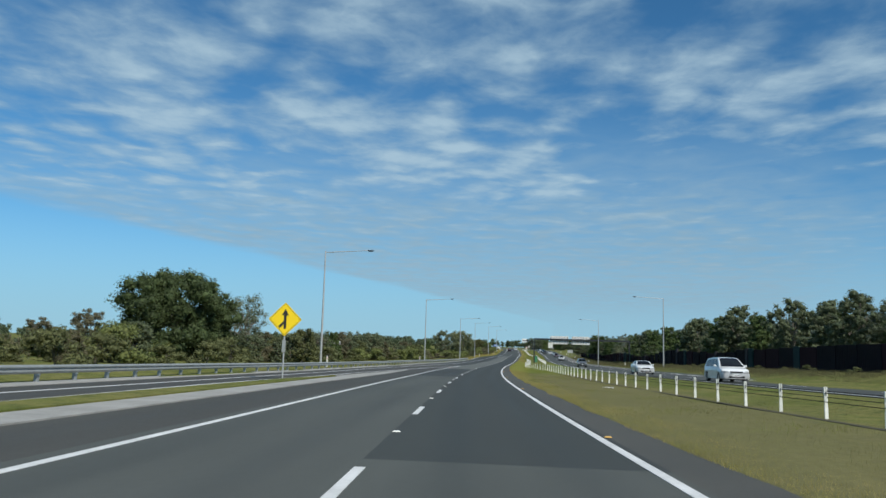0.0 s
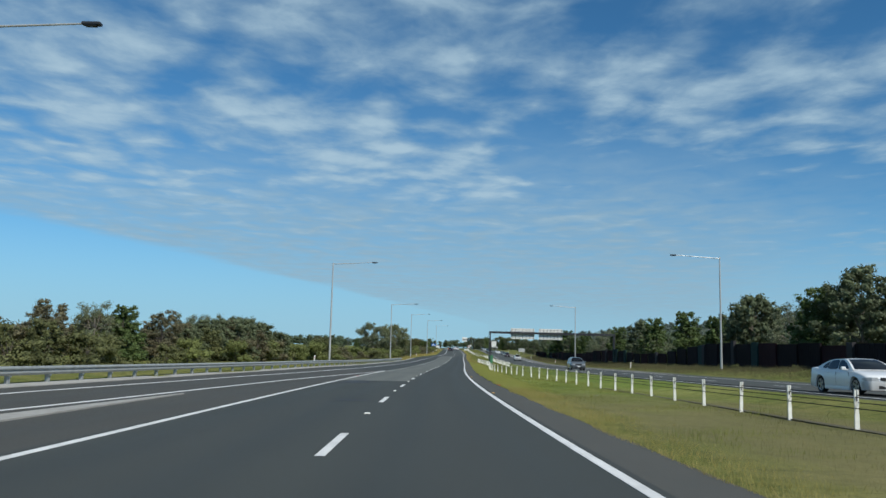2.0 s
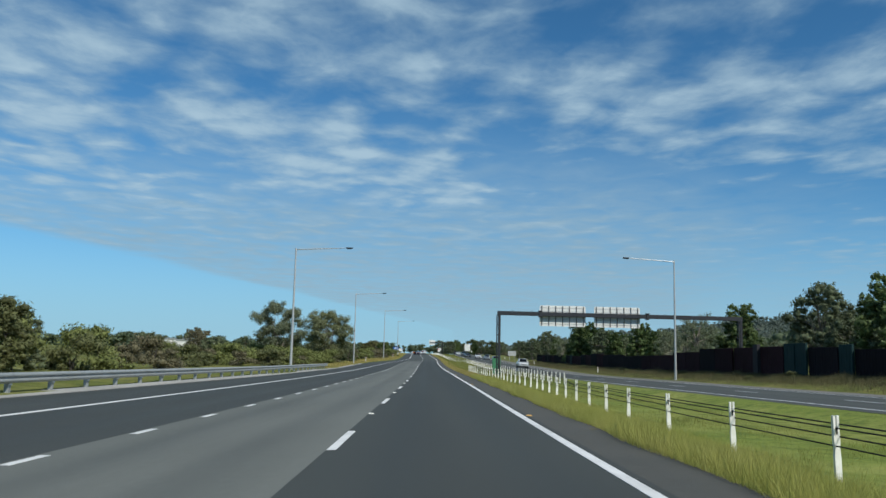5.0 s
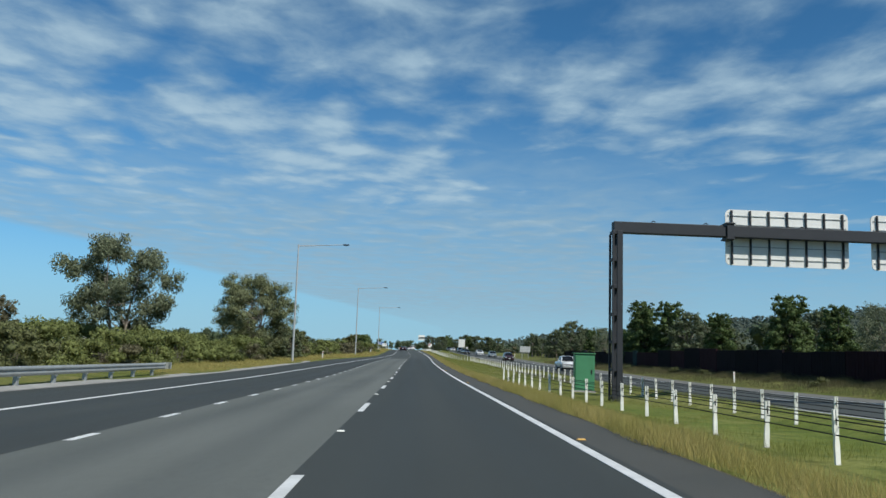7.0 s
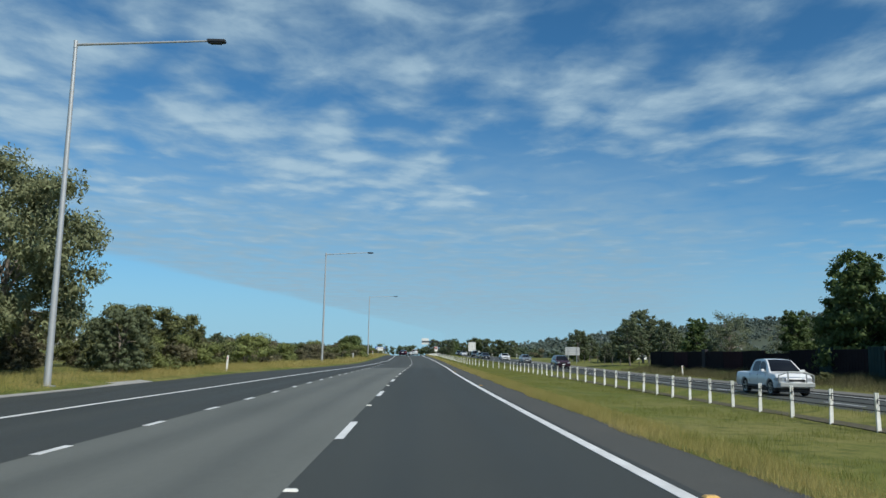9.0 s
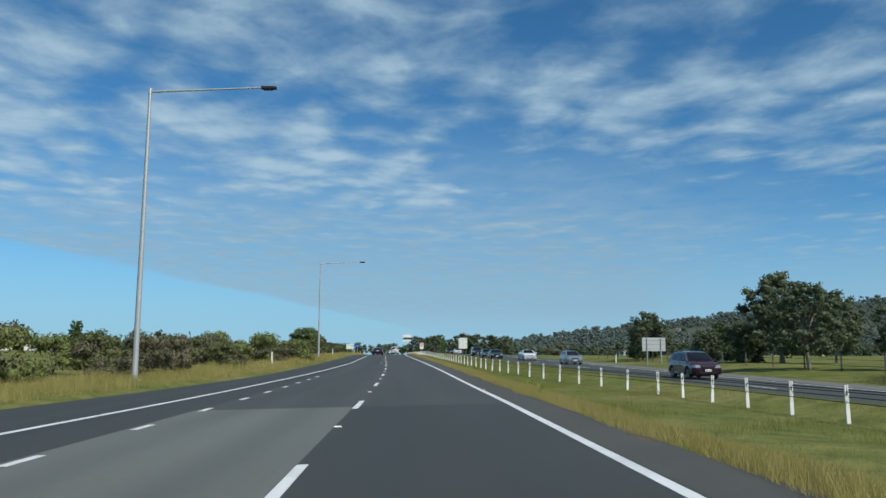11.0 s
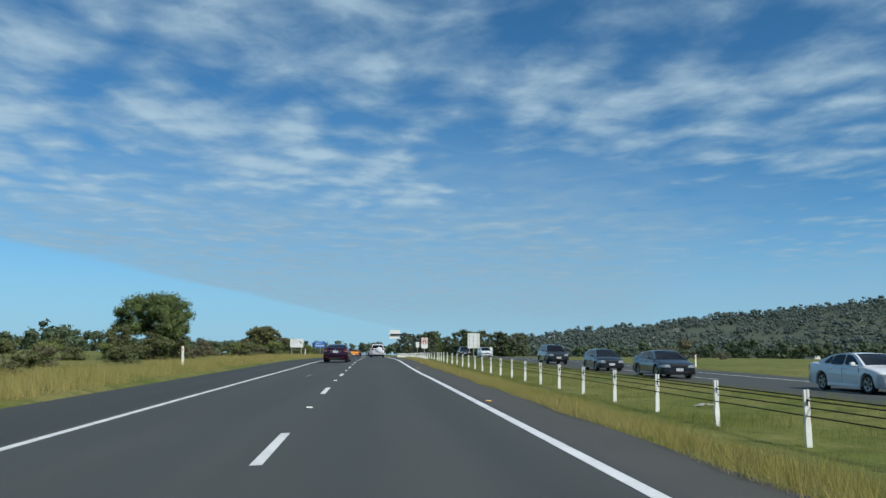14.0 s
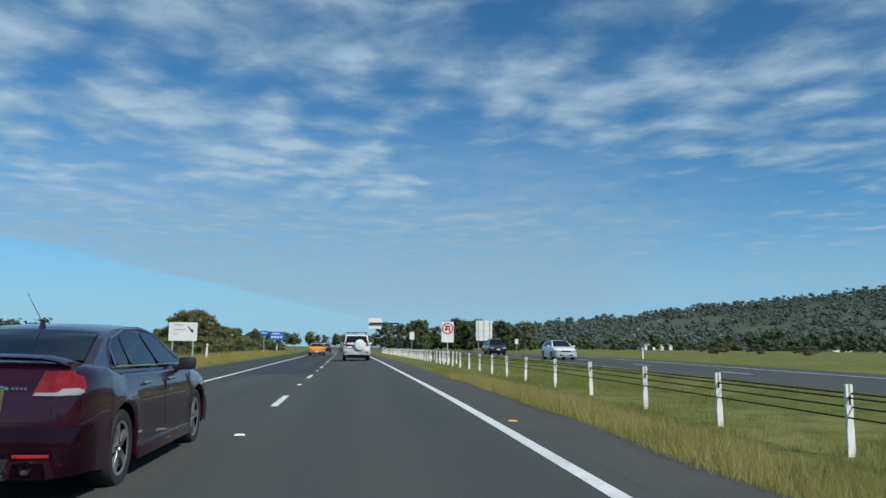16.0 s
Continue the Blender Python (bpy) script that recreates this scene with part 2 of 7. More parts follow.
def asphalt(name, base, second, rough=0.84, tracks=0.12, blotch=0.35):
    """Paving drawn along the lane: polished wheel tracks, long stains, blotches and the grain of the stone."""
    m = material(name, base, rough, spec=0.35)
    n, l = m.node_tree.nodes, m.node_tree.links
    b = n["Principled BSDF"]
    uv = n.new("ShaderNodeUVMap")
    uv.uv_map = "lane"

    def calc(op, a, c=None):
        k = n.new("ShaderNodeMath")
        k.operation = op
        for slot, v in ((0, a), (1, c)):
            if isinstance(v, (int, float)):
                k.inputs[slot].default_value = v
            elif v is not None:
                l.new(v, k.inputs[slot])
        return k.outputs[0]

    def tex(sx, sy, detail=4.0):
        mp = n.new("ShaderNodeMapping")
        mp.inputs["Scale"].default_value = (sx, sy, 1)
        l.new(uv.outputs[0], mp.inputs["Vector"])
        t = n.new("ShaderNodeTexNoise")
        t.inputs["Scale"].default_value, t.inputs["Detail"].default_value = 1.0, detail
        l.new(mp.outputs[0], t.inputs["Vector"])
        return t.outputs["Fac"]

    sep_uv = n.new("ShaderNodeSeparateXYZ")
    l.new(uv.outputs[0], sep_uv.inputs[0])
    across = calc("ADD", sep_uv.outputs["X"], calc("MULTIPLY", calc("SUBTRACT", tex(0.2, 0.03), 0.5), 0.5))
    m_l = calc("MODULO", calc("ADD", across, 38.3), 3.7)
    off = calc("SUBTRACT", calc("ABSOLUTE", calc("SUBTRACT", m_l, 1.85)), 0.8)
    worn = calc("EXPONENT", calc("MULTIPLY", calc("POWER", calc("DIVIDE", calc("ABSOLUTE", off), 0.42), 2.0), -1.0))
    ramp = n.new("ShaderNodeMapRange")
    ramp.inputs["From Min"].default_value, ramp.inputs["From Max"].default_value = 0.5 - blotch / 2, 0.5 + blotch / 2
    l.new(calc("ADD", calc("ADD", calc("MULTIPLY", tex(0.9, 0.035), 0.5), calc("MULTIPLY", tex(0.35, 0.14), 0.3)), calc("MULTIPLY", tex(9.0, 5.0), 0.2)), ramp.inputs["Value"])
    mix = n.new("ShaderNodeMix")
    mix.data_type = "RGBA"
    mix.inputs["A"].default_value, mix.inputs["B"].default_value = (*base, 1), (*second, 1)
    l.new(ramp.outputs[0], mix.inputs["Factor"])
    shade_n = n.new("ShaderNodeHueSaturation")
    l.new(mix.outputs["Result"], shade_n.inputs["Color"])
    grain = calc("MULTIPLY", calc("SUBTRACT", tex(60, 60, 2.0), 0.5), 0.35)
    l.new(calc("ADD", calc("SUBTRACT", 1.0, calc("MULTIPLY", worn, tracks)), grain), shade_n.inputs["Value"])
    l.new(shade_n.outputs["Color"], b.inputs["Base Color"])
    l.new(calc("SUBTRACT", rough, calc("MULTIPLY", worn, 0.08)), b.inputs["Roughness"])
    bp = n.new("ShaderNodeBump")
    bp.inputs["Strength"].default_value, bp.inputs["Distance"].default_value = 0.35, 0.012
    l.new(tex(85, 85, 3.0), bp.inputs["Height"])
    l.new(bp.outputs[0], b.inputs["Normal"])
    return m


ASPHALT_NEW = asphalt("asphalt new", (0.038, 0.042, 0.039), (0.049, 0.054, 0.049), 0.82, 0.07)
ASPHALT_MID = asphalt("asphalt worn", (0.050, 0.054, 0.049), (0.067, 0.072, 0.065), 0.84, 0.08)
ASPHALT_WARM = asphalt("asphalt warm", (0.050, 0.050, 0.044), (0.066, 0.065, 0.057), 0.86, 0.05)
ASPHALT_GREY = asphalt("asphalt grey", (0.062, 0.067, 0.060), (0.090, 0.096, 0.086), 0.86, 0.14)
ASPHALT_OLD = asphalt("asphalt old", (0.096, 0.103, 0.092), (0.145, 0.153, 0.137), 0.86, 0.16)
ASPHALT_PATCH = asphalt("asphalt patch", (0.030, 0.033, 0.037), (0.043, 0.046, 0.050), 0.75, 0.0, 0.3)
SHOULDER = material("shoulder asphalt", (0.055, 0.056, 0.049), 0.88, vary=0.4, scale=0.6, bump=0.6, bump_scale=70, second=(0.072, 0.070, 0.060))
DIRT = material("dry dirt", (0.13, 0.115, 0.085), 0.95, vary=0.5, scale=3.0, second=(0.085, 0.08, 0.05), bump=1.0, bump_scale=30, spec=0.1)
GRIT = material("gritty pale shoulder", (0.165, 0.160, 0.145), 0.9, vary=0.4, scale=0.6, second=(0.115, 0.113, 0.103), bump=0.6, bump_scale=50)
CRACK = material("crack sealant", (0.014, 0.014, 0.016), 0.5)
PAINT = material("road paint", (0.74, 0.74, 0.72), 0.6, vary=0.3, scale=1.5, second=(0.52, 0.52, 0.50), bump=0.2, bump_scale=80)
CONCRETE = material("concrete", (0.36, 0.35, 0.32), 0.85, vary=0.3, scale=0.8, second=(0.24, 0.235, 0.215), bump=0.4, bump_scale=30)


def grass_material(name, green, straw, dark):
    """Mown grass: broad patches, tufts and single-blade speckle."""
    m = material(name, green, 0.9, spec=0.1, bump=1.0, bump_scale=25)
    n, l = m.node_tree.nodes, m.node_tree.links
    b = n["Principled BSDF"]
    tc = n.new("ShaderNodeTexCoord")
    last = None
    for scale, other, lo, hi in ((0.12, straw, 0.42, 0.66), (1.7, dark, 0.46, 0.70), (0.6, straw, 0.52, 0.72), (9.0, dark, 0.50, 0.72), (30.0, straw, 0.56, 0.74)):
        t = n.new("ShaderNodeTexNoise")
        t.inputs["Scale"].default_value, t.inputs["Detail"].default_value = scale, 5
        l.new(tc.outputs["Object"], t.inputs["Vector"])
        r = n.new("ShaderNodeMapRange")
        r.inputs["From Min"].default_value, r.inputs["From Max"].default_value, r.inputs["To Max"].default_value = lo, hi, 0.9
        l.new(t.outputs["Fac"], r.inputs["Value"])
        mix = n.new("ShaderNodeMix")
        mix.data_type = "RGBA"
        l.new(r.outputs[0], mix.inputs["Factor"])
        if last:
            l.new(last, mix.inputs["A"])
        else:
            mix.inputs["A"].default_value = (*green, 1)
        mix.inputs["B"].default_value = (*other, 1)
        last = mix.outputs["Result"]
    # the mown stretch beside the first barrier has dried out
    where = n.new("ShaderNodeSeparateXYZ")
    l.new(tc.outputs["Object"], where.inputs[0])
    patch = n.new("ShaderNodeTexNoise")
    patch.inputs["Scale"].default_value, patch.inputs["Detail"].default_value = 0.35, 4
    l.new(tc.outputs["Object"], patch.inputs["Vector"])
    dry = None
    for axis, lo, hi in (("Y", 98.0, 76.0), ("X", 9.6, 7.4), ("X", 1.0, 3.0)):
        wob = n.new("ShaderNodeMath")
        wob.operation = "MULTIPLY_ADD"
        wob.inputs[1].default_value = 4.0 if axis == "X" else 30.0
        l.new(patch.outputs["Fac"], wob.inputs[0])
        l.new(where.outputs[axis], wob.inputs[2])
        r = n.new("ShaderNodeMapRange")
        r.interpolation_type = "SMOOTHSTEP"
        shift = 2.0 if axis == "X" else 15.0
        r.inputs["From Min"].default_value, r.inputs["From Max"].default_value = lo + shift, hi + shift
        l.new(wob.outputs[0], r.inputs["Value"])
        if dry is None:
            dry = r.outputs[0]
        else:
            k = n.new("ShaderNodeMath")
            k.operation = "MULTIPLY"
            l.new(dry, k.inputs[0])
            l.new(r.outputs[0], k.inputs[1])
            dry = k.outputs[0]
    fade = n.new("ShaderNodeMath")
    fade.operation = "MULTIPLY"
    fade.inputs[1].default_value = 0.72
    l.new(dry, fade.inputs[0])
    tan = n.new("ShaderNodeMix")
    tan.data_type, tan.blend_type = "RGBA", "MIX"
    l.new(fade.outputs[0], tan.inputs["Factor"])
    l.new(last, tan.inputs["A"])
    speck = n.new("ShaderNodeMix")
    speck.data_type = "RGBA"
    fleck = n.new("ShaderNodeTexNoise")
    fleck.inputs["Scale"].default_value, fleck.inputs["Detail"].default_value = 6.0, 6
    l.new(tc.outputs["Object"], fleck.inputs["Vector"])
    l.new(fleck.outputs["Fac"], speck.inputs["Factor"])
    speck.inputs["A"].default_value, speck.inputs["B"].default_value = (0.085, 0.082, 0.034, 1), (0.215, 0.185, 0.090, 1)
    l.new(speck.outputs["Result"], tan.inputs["B"])
    # past it the median is lush
    spread = n.new("ShaderNodeMath")
    spread.operation = "MULTIPLY_ADD"
    spread.inputs[1].default_value = 26.0
    l.new(patch.outputs["Fac"], spread.inputs[0])
    l.new(where.outputs["Y"], spread.inputs[2])
    band = n.new("ShaderNodeValToRGB")
    band.color_ramp.elements[0].position, band.color_ramp.elements[0].color = 0.32, (0, 0, 0, 1)
    band.color_ramp.elements[1].position, band.color_ramp.elements[1].color = 0.40, (0.5, 0.5, 0.5, 1)
    for at, k in ((0.62, 0.45), (0.92, 0.0)):
        band.color_ramp.elements.new(at).color = (k, k, k, 1)
    unit = n.new("ShaderNodeMath")
    unit.operation, unit.inputs[1].default_value = "DIVIDE", 300.0
    l.new(spread.outputs[0], unit.inputs[0])
    l.new(unit.outputs[0], band.inputs["Fac"])
    lush = n.new("ShaderNodeMix")
    lush.data_type, lush.blend_type = "RGBA", "MULTIPLY"
    off = n.new("ShaderNodeMath")
    off.operation, off.inputs[1].default_value, off.inputs[2].default_value = "COMPARE", 7.5, 8.5
    l.new(where.outputs["X"], off.inputs[0])
    only = n.new("ShaderNodeMath")
    only.operation = "MULTIPLY"
    l.new(band.outputs["Color"], only.inputs[0])
    l.new(off.outputs[0], only.inputs[1])
    l.new(only.outputs[0], lush.inputs["Factor"])
    l.new(tan.outputs["Result"], lush.inputs["A"])
    lush.inputs["B"].default_value = (1.45, 1.85, 1.25, 1)
    l.new(lush.outputs["Result"], b.inputs["Base Color"])
    return m


GRASS = grass_material("mown grass", (0.115, 0.136, 0.030), (0.205, 0.188, 0.064), (0.062, 0.077, 0.019))
STEEL = material("galvanised steel", (0.50, 0.51, 0.50), 0.5, 0.45, vary=0.25, scale=2.0, second=(0.40, 0.41, 0.41))
STEEL_DULL = material("weathered zinc", (0.40, 0.42, 0.41), 0.6, 0.5, vary=0.3, scale=3.0, second=(0.29, 0.31, 0.30))
WHITE_POST = material("white painted steel", (0.80, 0.80, 0.76), 0.5, vary=0.25, scale=6.0, second=(0.64, 0.63, 0.56))
BLACK = material("black plastic", (0.018, 0.018, 0.02), 0.45)
ROPE = material("wire rope", (0.020, 0.021, 0.023), 0.8, 0.0, spec=0.15)
GANTRY = material("dark grey painted steel", (0.020, 0.023, 0.028), 0.55, vary=0.25, scale=1.2, second=(0.030, 0.033, 0.038), spec=0.3)
SIGN_BACK = material("white sign back", (0.74, 0.74, 0.70), 0.5, vary=0.2, scale=1.0, second=(0.62, 0.62, 0.58))
SIGN_GREY = material("aluminium sign back", (0.55, 0.56, 0.55), 0.45, 0.3, vary=0.2, scale=1.0)
FENCE_WOOD = material("weathered fence post", (0.11, 0.105, 0.095), 0.85, vary=0.3, scale=5.0)
YELLOW = material("sign yellow", (0.86, 0.60, 0.01), 0.4)
BLUE = material("sign blue", (0.015, 0.12, 0.42), 0.4)
RED = material("sign red", (0.6, 0.03, 0.03), 0.4)
GREEN_BOX = material("green cabinet paint", (0.06, 0.23, 0.11), 0.5, vary=0.2, scale=2.0)
WALL_DARK = material("dark stained panels", (0.017, 0.012, 0.015), 0.8, spec=0.1, vary=0.4, scale=0.4, obj=0.25, bump=0.2, bump_scale=8)
WALL_MAROON = material("maroon panels", (0.034, 0.013, 0.017), 0.8, spec=0.1, vary=0.4, scale=0.4, obj=0.2)
WALL_GREEN = material("teal panels", (0.014, 0.040, 0.040), 0.7, spec=0.15, vary=0.3, scale=0.4)
WALL_GREY = material("grey pillars", (0.045, 0.043, 0.046), 0.8, spec=0.1, vary=0.3, scale=0.6)
AMBER = material("amber reflector", (0.58, 0.34, 0.08), 0.4)
REFLECT_RED = material("red reflector", (0.7, 0.05, 0.03), 0.3)


# ---- helpers for meshes ----
def link_mesh(name, verts, faces, mat, parent=None, label="", smooth=False):
    me = bpy.data.meshes.new(name)
    me.from_pydata([tuple(v) for v in verts], [], faces)
    me.materials.append(mat)
    if smooth:
        me.polygons.foreach_set("use_smooth", [True] * len(me.polygons))
    ob = new(name, me)
    if parent:
        ob.parent = parent
    if label:
        ob["label"] = label
    return ob


def part(name, bm, mat, parent=None, label="", smooth=False, angle=None):
    me = bpy.data.meshes.new(name)
    bmesh.ops.recalc_face_normals(bm, faces=bm.faces)
    bm.to_mesh(me)
    bm.free()
    me.materials.append(mat)
    if smooth:
        me.polygons.foreach_set("use_smooth", [True] * len(me.polygons))
        me.set_sharp_from_angle(angle=radians(angle or 40))
    ob = new(name, me)
    if parent:
        ob.parent = parent
    if label:
        ob["label"] = label
    return ob


def box(bm, x0, x1, y0, y1, z0, z1, bevel=0.0, m=None):
    g = bmesh.ops.create_cube(bm, size=1.0)
    vs = g["verts"]
    bmesh.ops.scale(bm, vec=(x1 - x0, y1 - y0, z1 - z0), verts=vs)
    bmesh.ops.translate(bm, vec=((x0 + x1) / 2, (y0 + y1) / 2, (z0 + z1) / 2), verts=vs)
    if bevel:
        es = list({e for v in vs for e in v.link_edges})
        r = bmesh.ops.bevel(bm, geom=es, offset=bevel, segments=2, affect="EDGES", profile=0.6)
        vs = list({v for f in r["faces"] for v in f.verts} | {v for v in vs if v.is_valid})
    if m is not None:
        bmesh.ops.transform(bm, matrix=m, verts=[v for v in vs if v.is_valid])
    return bm


def rod(bm, a, b, r0, r1=None, sides=10, caps=True):
    """A tapered round bar from a to b."""
    a, b = Vector(a), Vector(b)
    d = b - a
    m = Matrix.Translation((a + b) / 2) @ d.to_track_quat("Z", "Y").to_matrix().to_4x4()
    bmesh.ops.create_cone(bm, cap_ends=caps, segments=sides, radius1=r0, radius2=r0 if r1 is None else r1, depth=d.length, matrix=m)
    return bm


def empty(name, m, label, category, group="", kind=""):
    ob = new(name)
    ob.empty_display_size = 0.2
    ob.matrix_basis = m
    return tagged(ob, label, category, group, kind)


def spline(knots, values):
    """A natural cubic spline through even knots; straight on past both ends."""
    k, v = np.array(knots, float), np.array(values, float)
    h, n = k[1] - k[0], len(k)
    a, b = np.zeros((n, n)), np.zeros(n)
    a[0, 0] = a[-1, -1] = 1
    for i in range(1, n - 1):
        a[i, i - 1 : i + 2] = h / 6, 2 * h / 3, h / 6
        b[i] = (v[i + 1] - 2 * v[i] + v[i - 1]) / h
    c = np.linalg.solve(a, b)

    def at(x):
        if x <= k[0]:
            return float(v[0] + (x - k[0]) * ((v[1] - v[0]) / h - h * c[1] / 6))
        if x >= k[-1]:
            return float(v[-1] + (x - k[-1]) * ((v[-1] - v[-2]) / h + h * c[-2] / 6))
        i = min(int((x - k[0]) // h), n - 2)
        s = (k[i + 1] - x) / h
        t = 1 - s
        return float(s * v[i] + t * v[i + 1] + ((s**3 - s) * c[i] + (t**3 - t) * c[i + 1]) * h * h / 6)

    return at


def lerp(rows):
    """A straight-line table: at(x) from rows of (x, value)."""
    xs, vs = zip(*rows)
    return lambda x: float(np.interp(x, xs, vs))


def run(start, *legs):
    """Places along a fence: legs of (how many, how far apart)."""
    out = [start]
    for count, gap in legs:
        for _ in range(count):
            out.append(out[-1] + gap)
    return out


# ---- the line of the road: the driven line is l = 0, positive to the right ----
road_x = spline(range(-120, 961, 20), [4.942, 4.104, 3.267, 2.432, 1.6, 0.762, -0.099, -0.954, -1.689, -2.233, -2.506, -2.508, -2.256, -1.777, -1.167, -0.515, 0.089, 0.647, 1.17, 1.671, 2.191, 2.798, 3.518, 4.24, 4.828, 5.169, 5.383, 5.569, 5.835, 6.155, 6.472, 6.762, 7.008, 7.2, 7.304, 7.34, 7.306, 7.195, 6.998, 6.706, 6.312, 5.813, 5.206, 4.489, 3.657, 2.706, 1.633, 0.434, -0.894, -2.354, -3.952, -5.694, -7.577, -9.56, -11.594])
road_z = spline(range(-120, 961, 20), [2.74, 2.302, 1.863, 1.42, 0.974, 0.532, 0.105, -0.304, -0.662, -1.016, -1.305, -1.572, -1.814, -2.042, -2.248, -2.406, -2.554, -2.665, -2.778, -2.799, -2.738, -2.644, -2.575, -2.506, -2.339, -2.121, -1.885, -1.637, -1.429, -1.2, -1.133, -1.086, -1.061, -1.046, -1.029, -1.006, -0.976, -0.941, -0.906, -0.876, -0.854, -0.839, -0.826, -0.81, -0.793, -0.776, -0.759, -0.742, -0.726, -0.709, -0.692, -0.676, -0.659, -0.642, -0.626])
fall = lerp([(-20, -0.0041), (20, -0.0052), (60, -0.0006), (100, 0.0064), (140, 0.0152), (180, 0.018), (220, 0.0191), (260, 0.0245), (300, 0.0247), (340, 0.0221), (380, 0.0301), (420, 0.0341), (460, 0.0337), (500, 0.0295), (540, 0.0237)])
near_edge = lerp([(-150, 16.0), (60, 15.6), (140, 13.6), (300, 12.6), (480, 13.2), (700, 14.5)])  # of the other carriageway
OTHER_WIDE = 11.2
wall_l = lerp([(-60, 36.5), (100, 34.5), (160, 32.5), (220, 29.8), (352, 28.8)])
left_edge = lerp([(-150, -14.2), (30, -13.7), (75, -12.8), (115, -11.9), (150, -10.8), (200, -10.8), (238, -11.1), (285, -11.6), (305, -11.3), (356, -8.0), (420, -7.2), (700, -7.2)])
edge_rise = lerp([(0, 0.08), (84, 0.05), (120, 0.06), (135, 0.10), (151, 0.08), (214, -0.05), (282, -0.18), (356, -0.14), (500, -0.10)])  # at the outer edge of the seal
other_rise = lerp([(0, 0.30), (60, 0.25), (160, 0.05), (262, -0.50), (382, -0.36), (450, -0.28), (476, -0.06), (516, 0.20), (600, 0.20)])  # of the other carriageway
dip = lerp([(0, 0.0), (70, -0.05), (140, -0.26), (220, -0.34), (275, -0.28), (365, -0.28), (420, -0.28), (455, -0.16), (600, -0.15)])  # of the median
crest = lerp([(0, 0.28), (100, 0.15), (160, 0.04), (240, -0.10), (258, -0.03), (370, 0.02), (437, -0.03), (465, 0.08), (516, 0.28), (600, 0.26)])  # of the median where it meets the other carriageway
bank = lerp([(0, 1.35), (75, 1.32), (180, 0.70), (255, 0.35), (275, 0.20), (350, 0.10), (450, 0.0)])  # at the noise wall


def ground_z(y, l):
    """The height of the finished ground over the level of the first wheel track."""
    z, c, e, o, le = road_z(y), fall(y), near_edge(y), other_rise(y), left_edge(y)
    if l <= 3.3:
        w = [-300, le - 30, le - 8, le - 2.0, le - 0.5, le, -5.0, 3.3]
        s = edge_rise(y)
        h = [s + 0.6, s + 0.5, s + 0.2, s + 0.24, s + 0.06, s, c * -5.0, c * 3.3]
    else:
        w = [3.3, 5.5, e - 2.8, e - 1.3, e - 0.2, e + OTHER_WIDE, e + OTHER_WIDE + 2.5, wall_l(y), 60, 200]
        h = [c * 3.3, 0.2 * c * 3.3 + 0.8 * dip(y), dip(y), crest(y), o, o + 0.05, 0.3 * bank(y) + 0.7 * o, bank(y), bank(y), 0.5]
    return z + float(np.interp(l, w, h))


def place(y, l, up=0.0):
    return Vector((road_x(y) + l, y, ground_z(y, l) + up))


def heading(y):
    """Degrees by which the road turns to the left from +y."""
    return math.degrees(math.atan2(-(road_x(y + 2) - road_x(y - 2)), 4.0))


def strip(name, y0, y1, la, lb, up, mat, step=4.0, cols=2, parent=None, label=""):
    """A thin slab of paving or paint along the road, from la(y) to lb(y), with its sides turned down."""
    la, lb = (la if callable(la) else (lambda y, v=la: v)), (lb if callable(lb) else (lambda y, v=lb: v))
    n = max(1, math.ceil((y1 - y0) / step))
    verts, faces = [], []
    w = cols + 3
    for i in range(n + 1):
        y = y0 + (y1 - y0) * i / n
        a, b = la(y), lb(y)
        row = [place(y, a, -0.08)] + [place(y, a + (b - a) * j / cols, up) for j in range(cols + 1)] + [place(y, b, -0.08)]
        verts += row
        if i:
            o = (i - 1) * w
            faces += [(o + j, o + j + 1, o + w + j + 1, o + w + j) for j in range(w - 1)]
    ob = link_mesh(name, verts, faces, mat, parent, label)
    lane = ob.data.uv_layers.new(name="lane")
    l_y = np.array([(v.x - road_x(v.y), v.y) for v in verts])
    loops = np.empty(len(ob.data.loops), np.int32)
    ob.data.loops.foreach_get("vertex_index", loops)
    lane.data.foreach_set("uv", l_y[loops].astype(np.float32).ravel())
    return ob


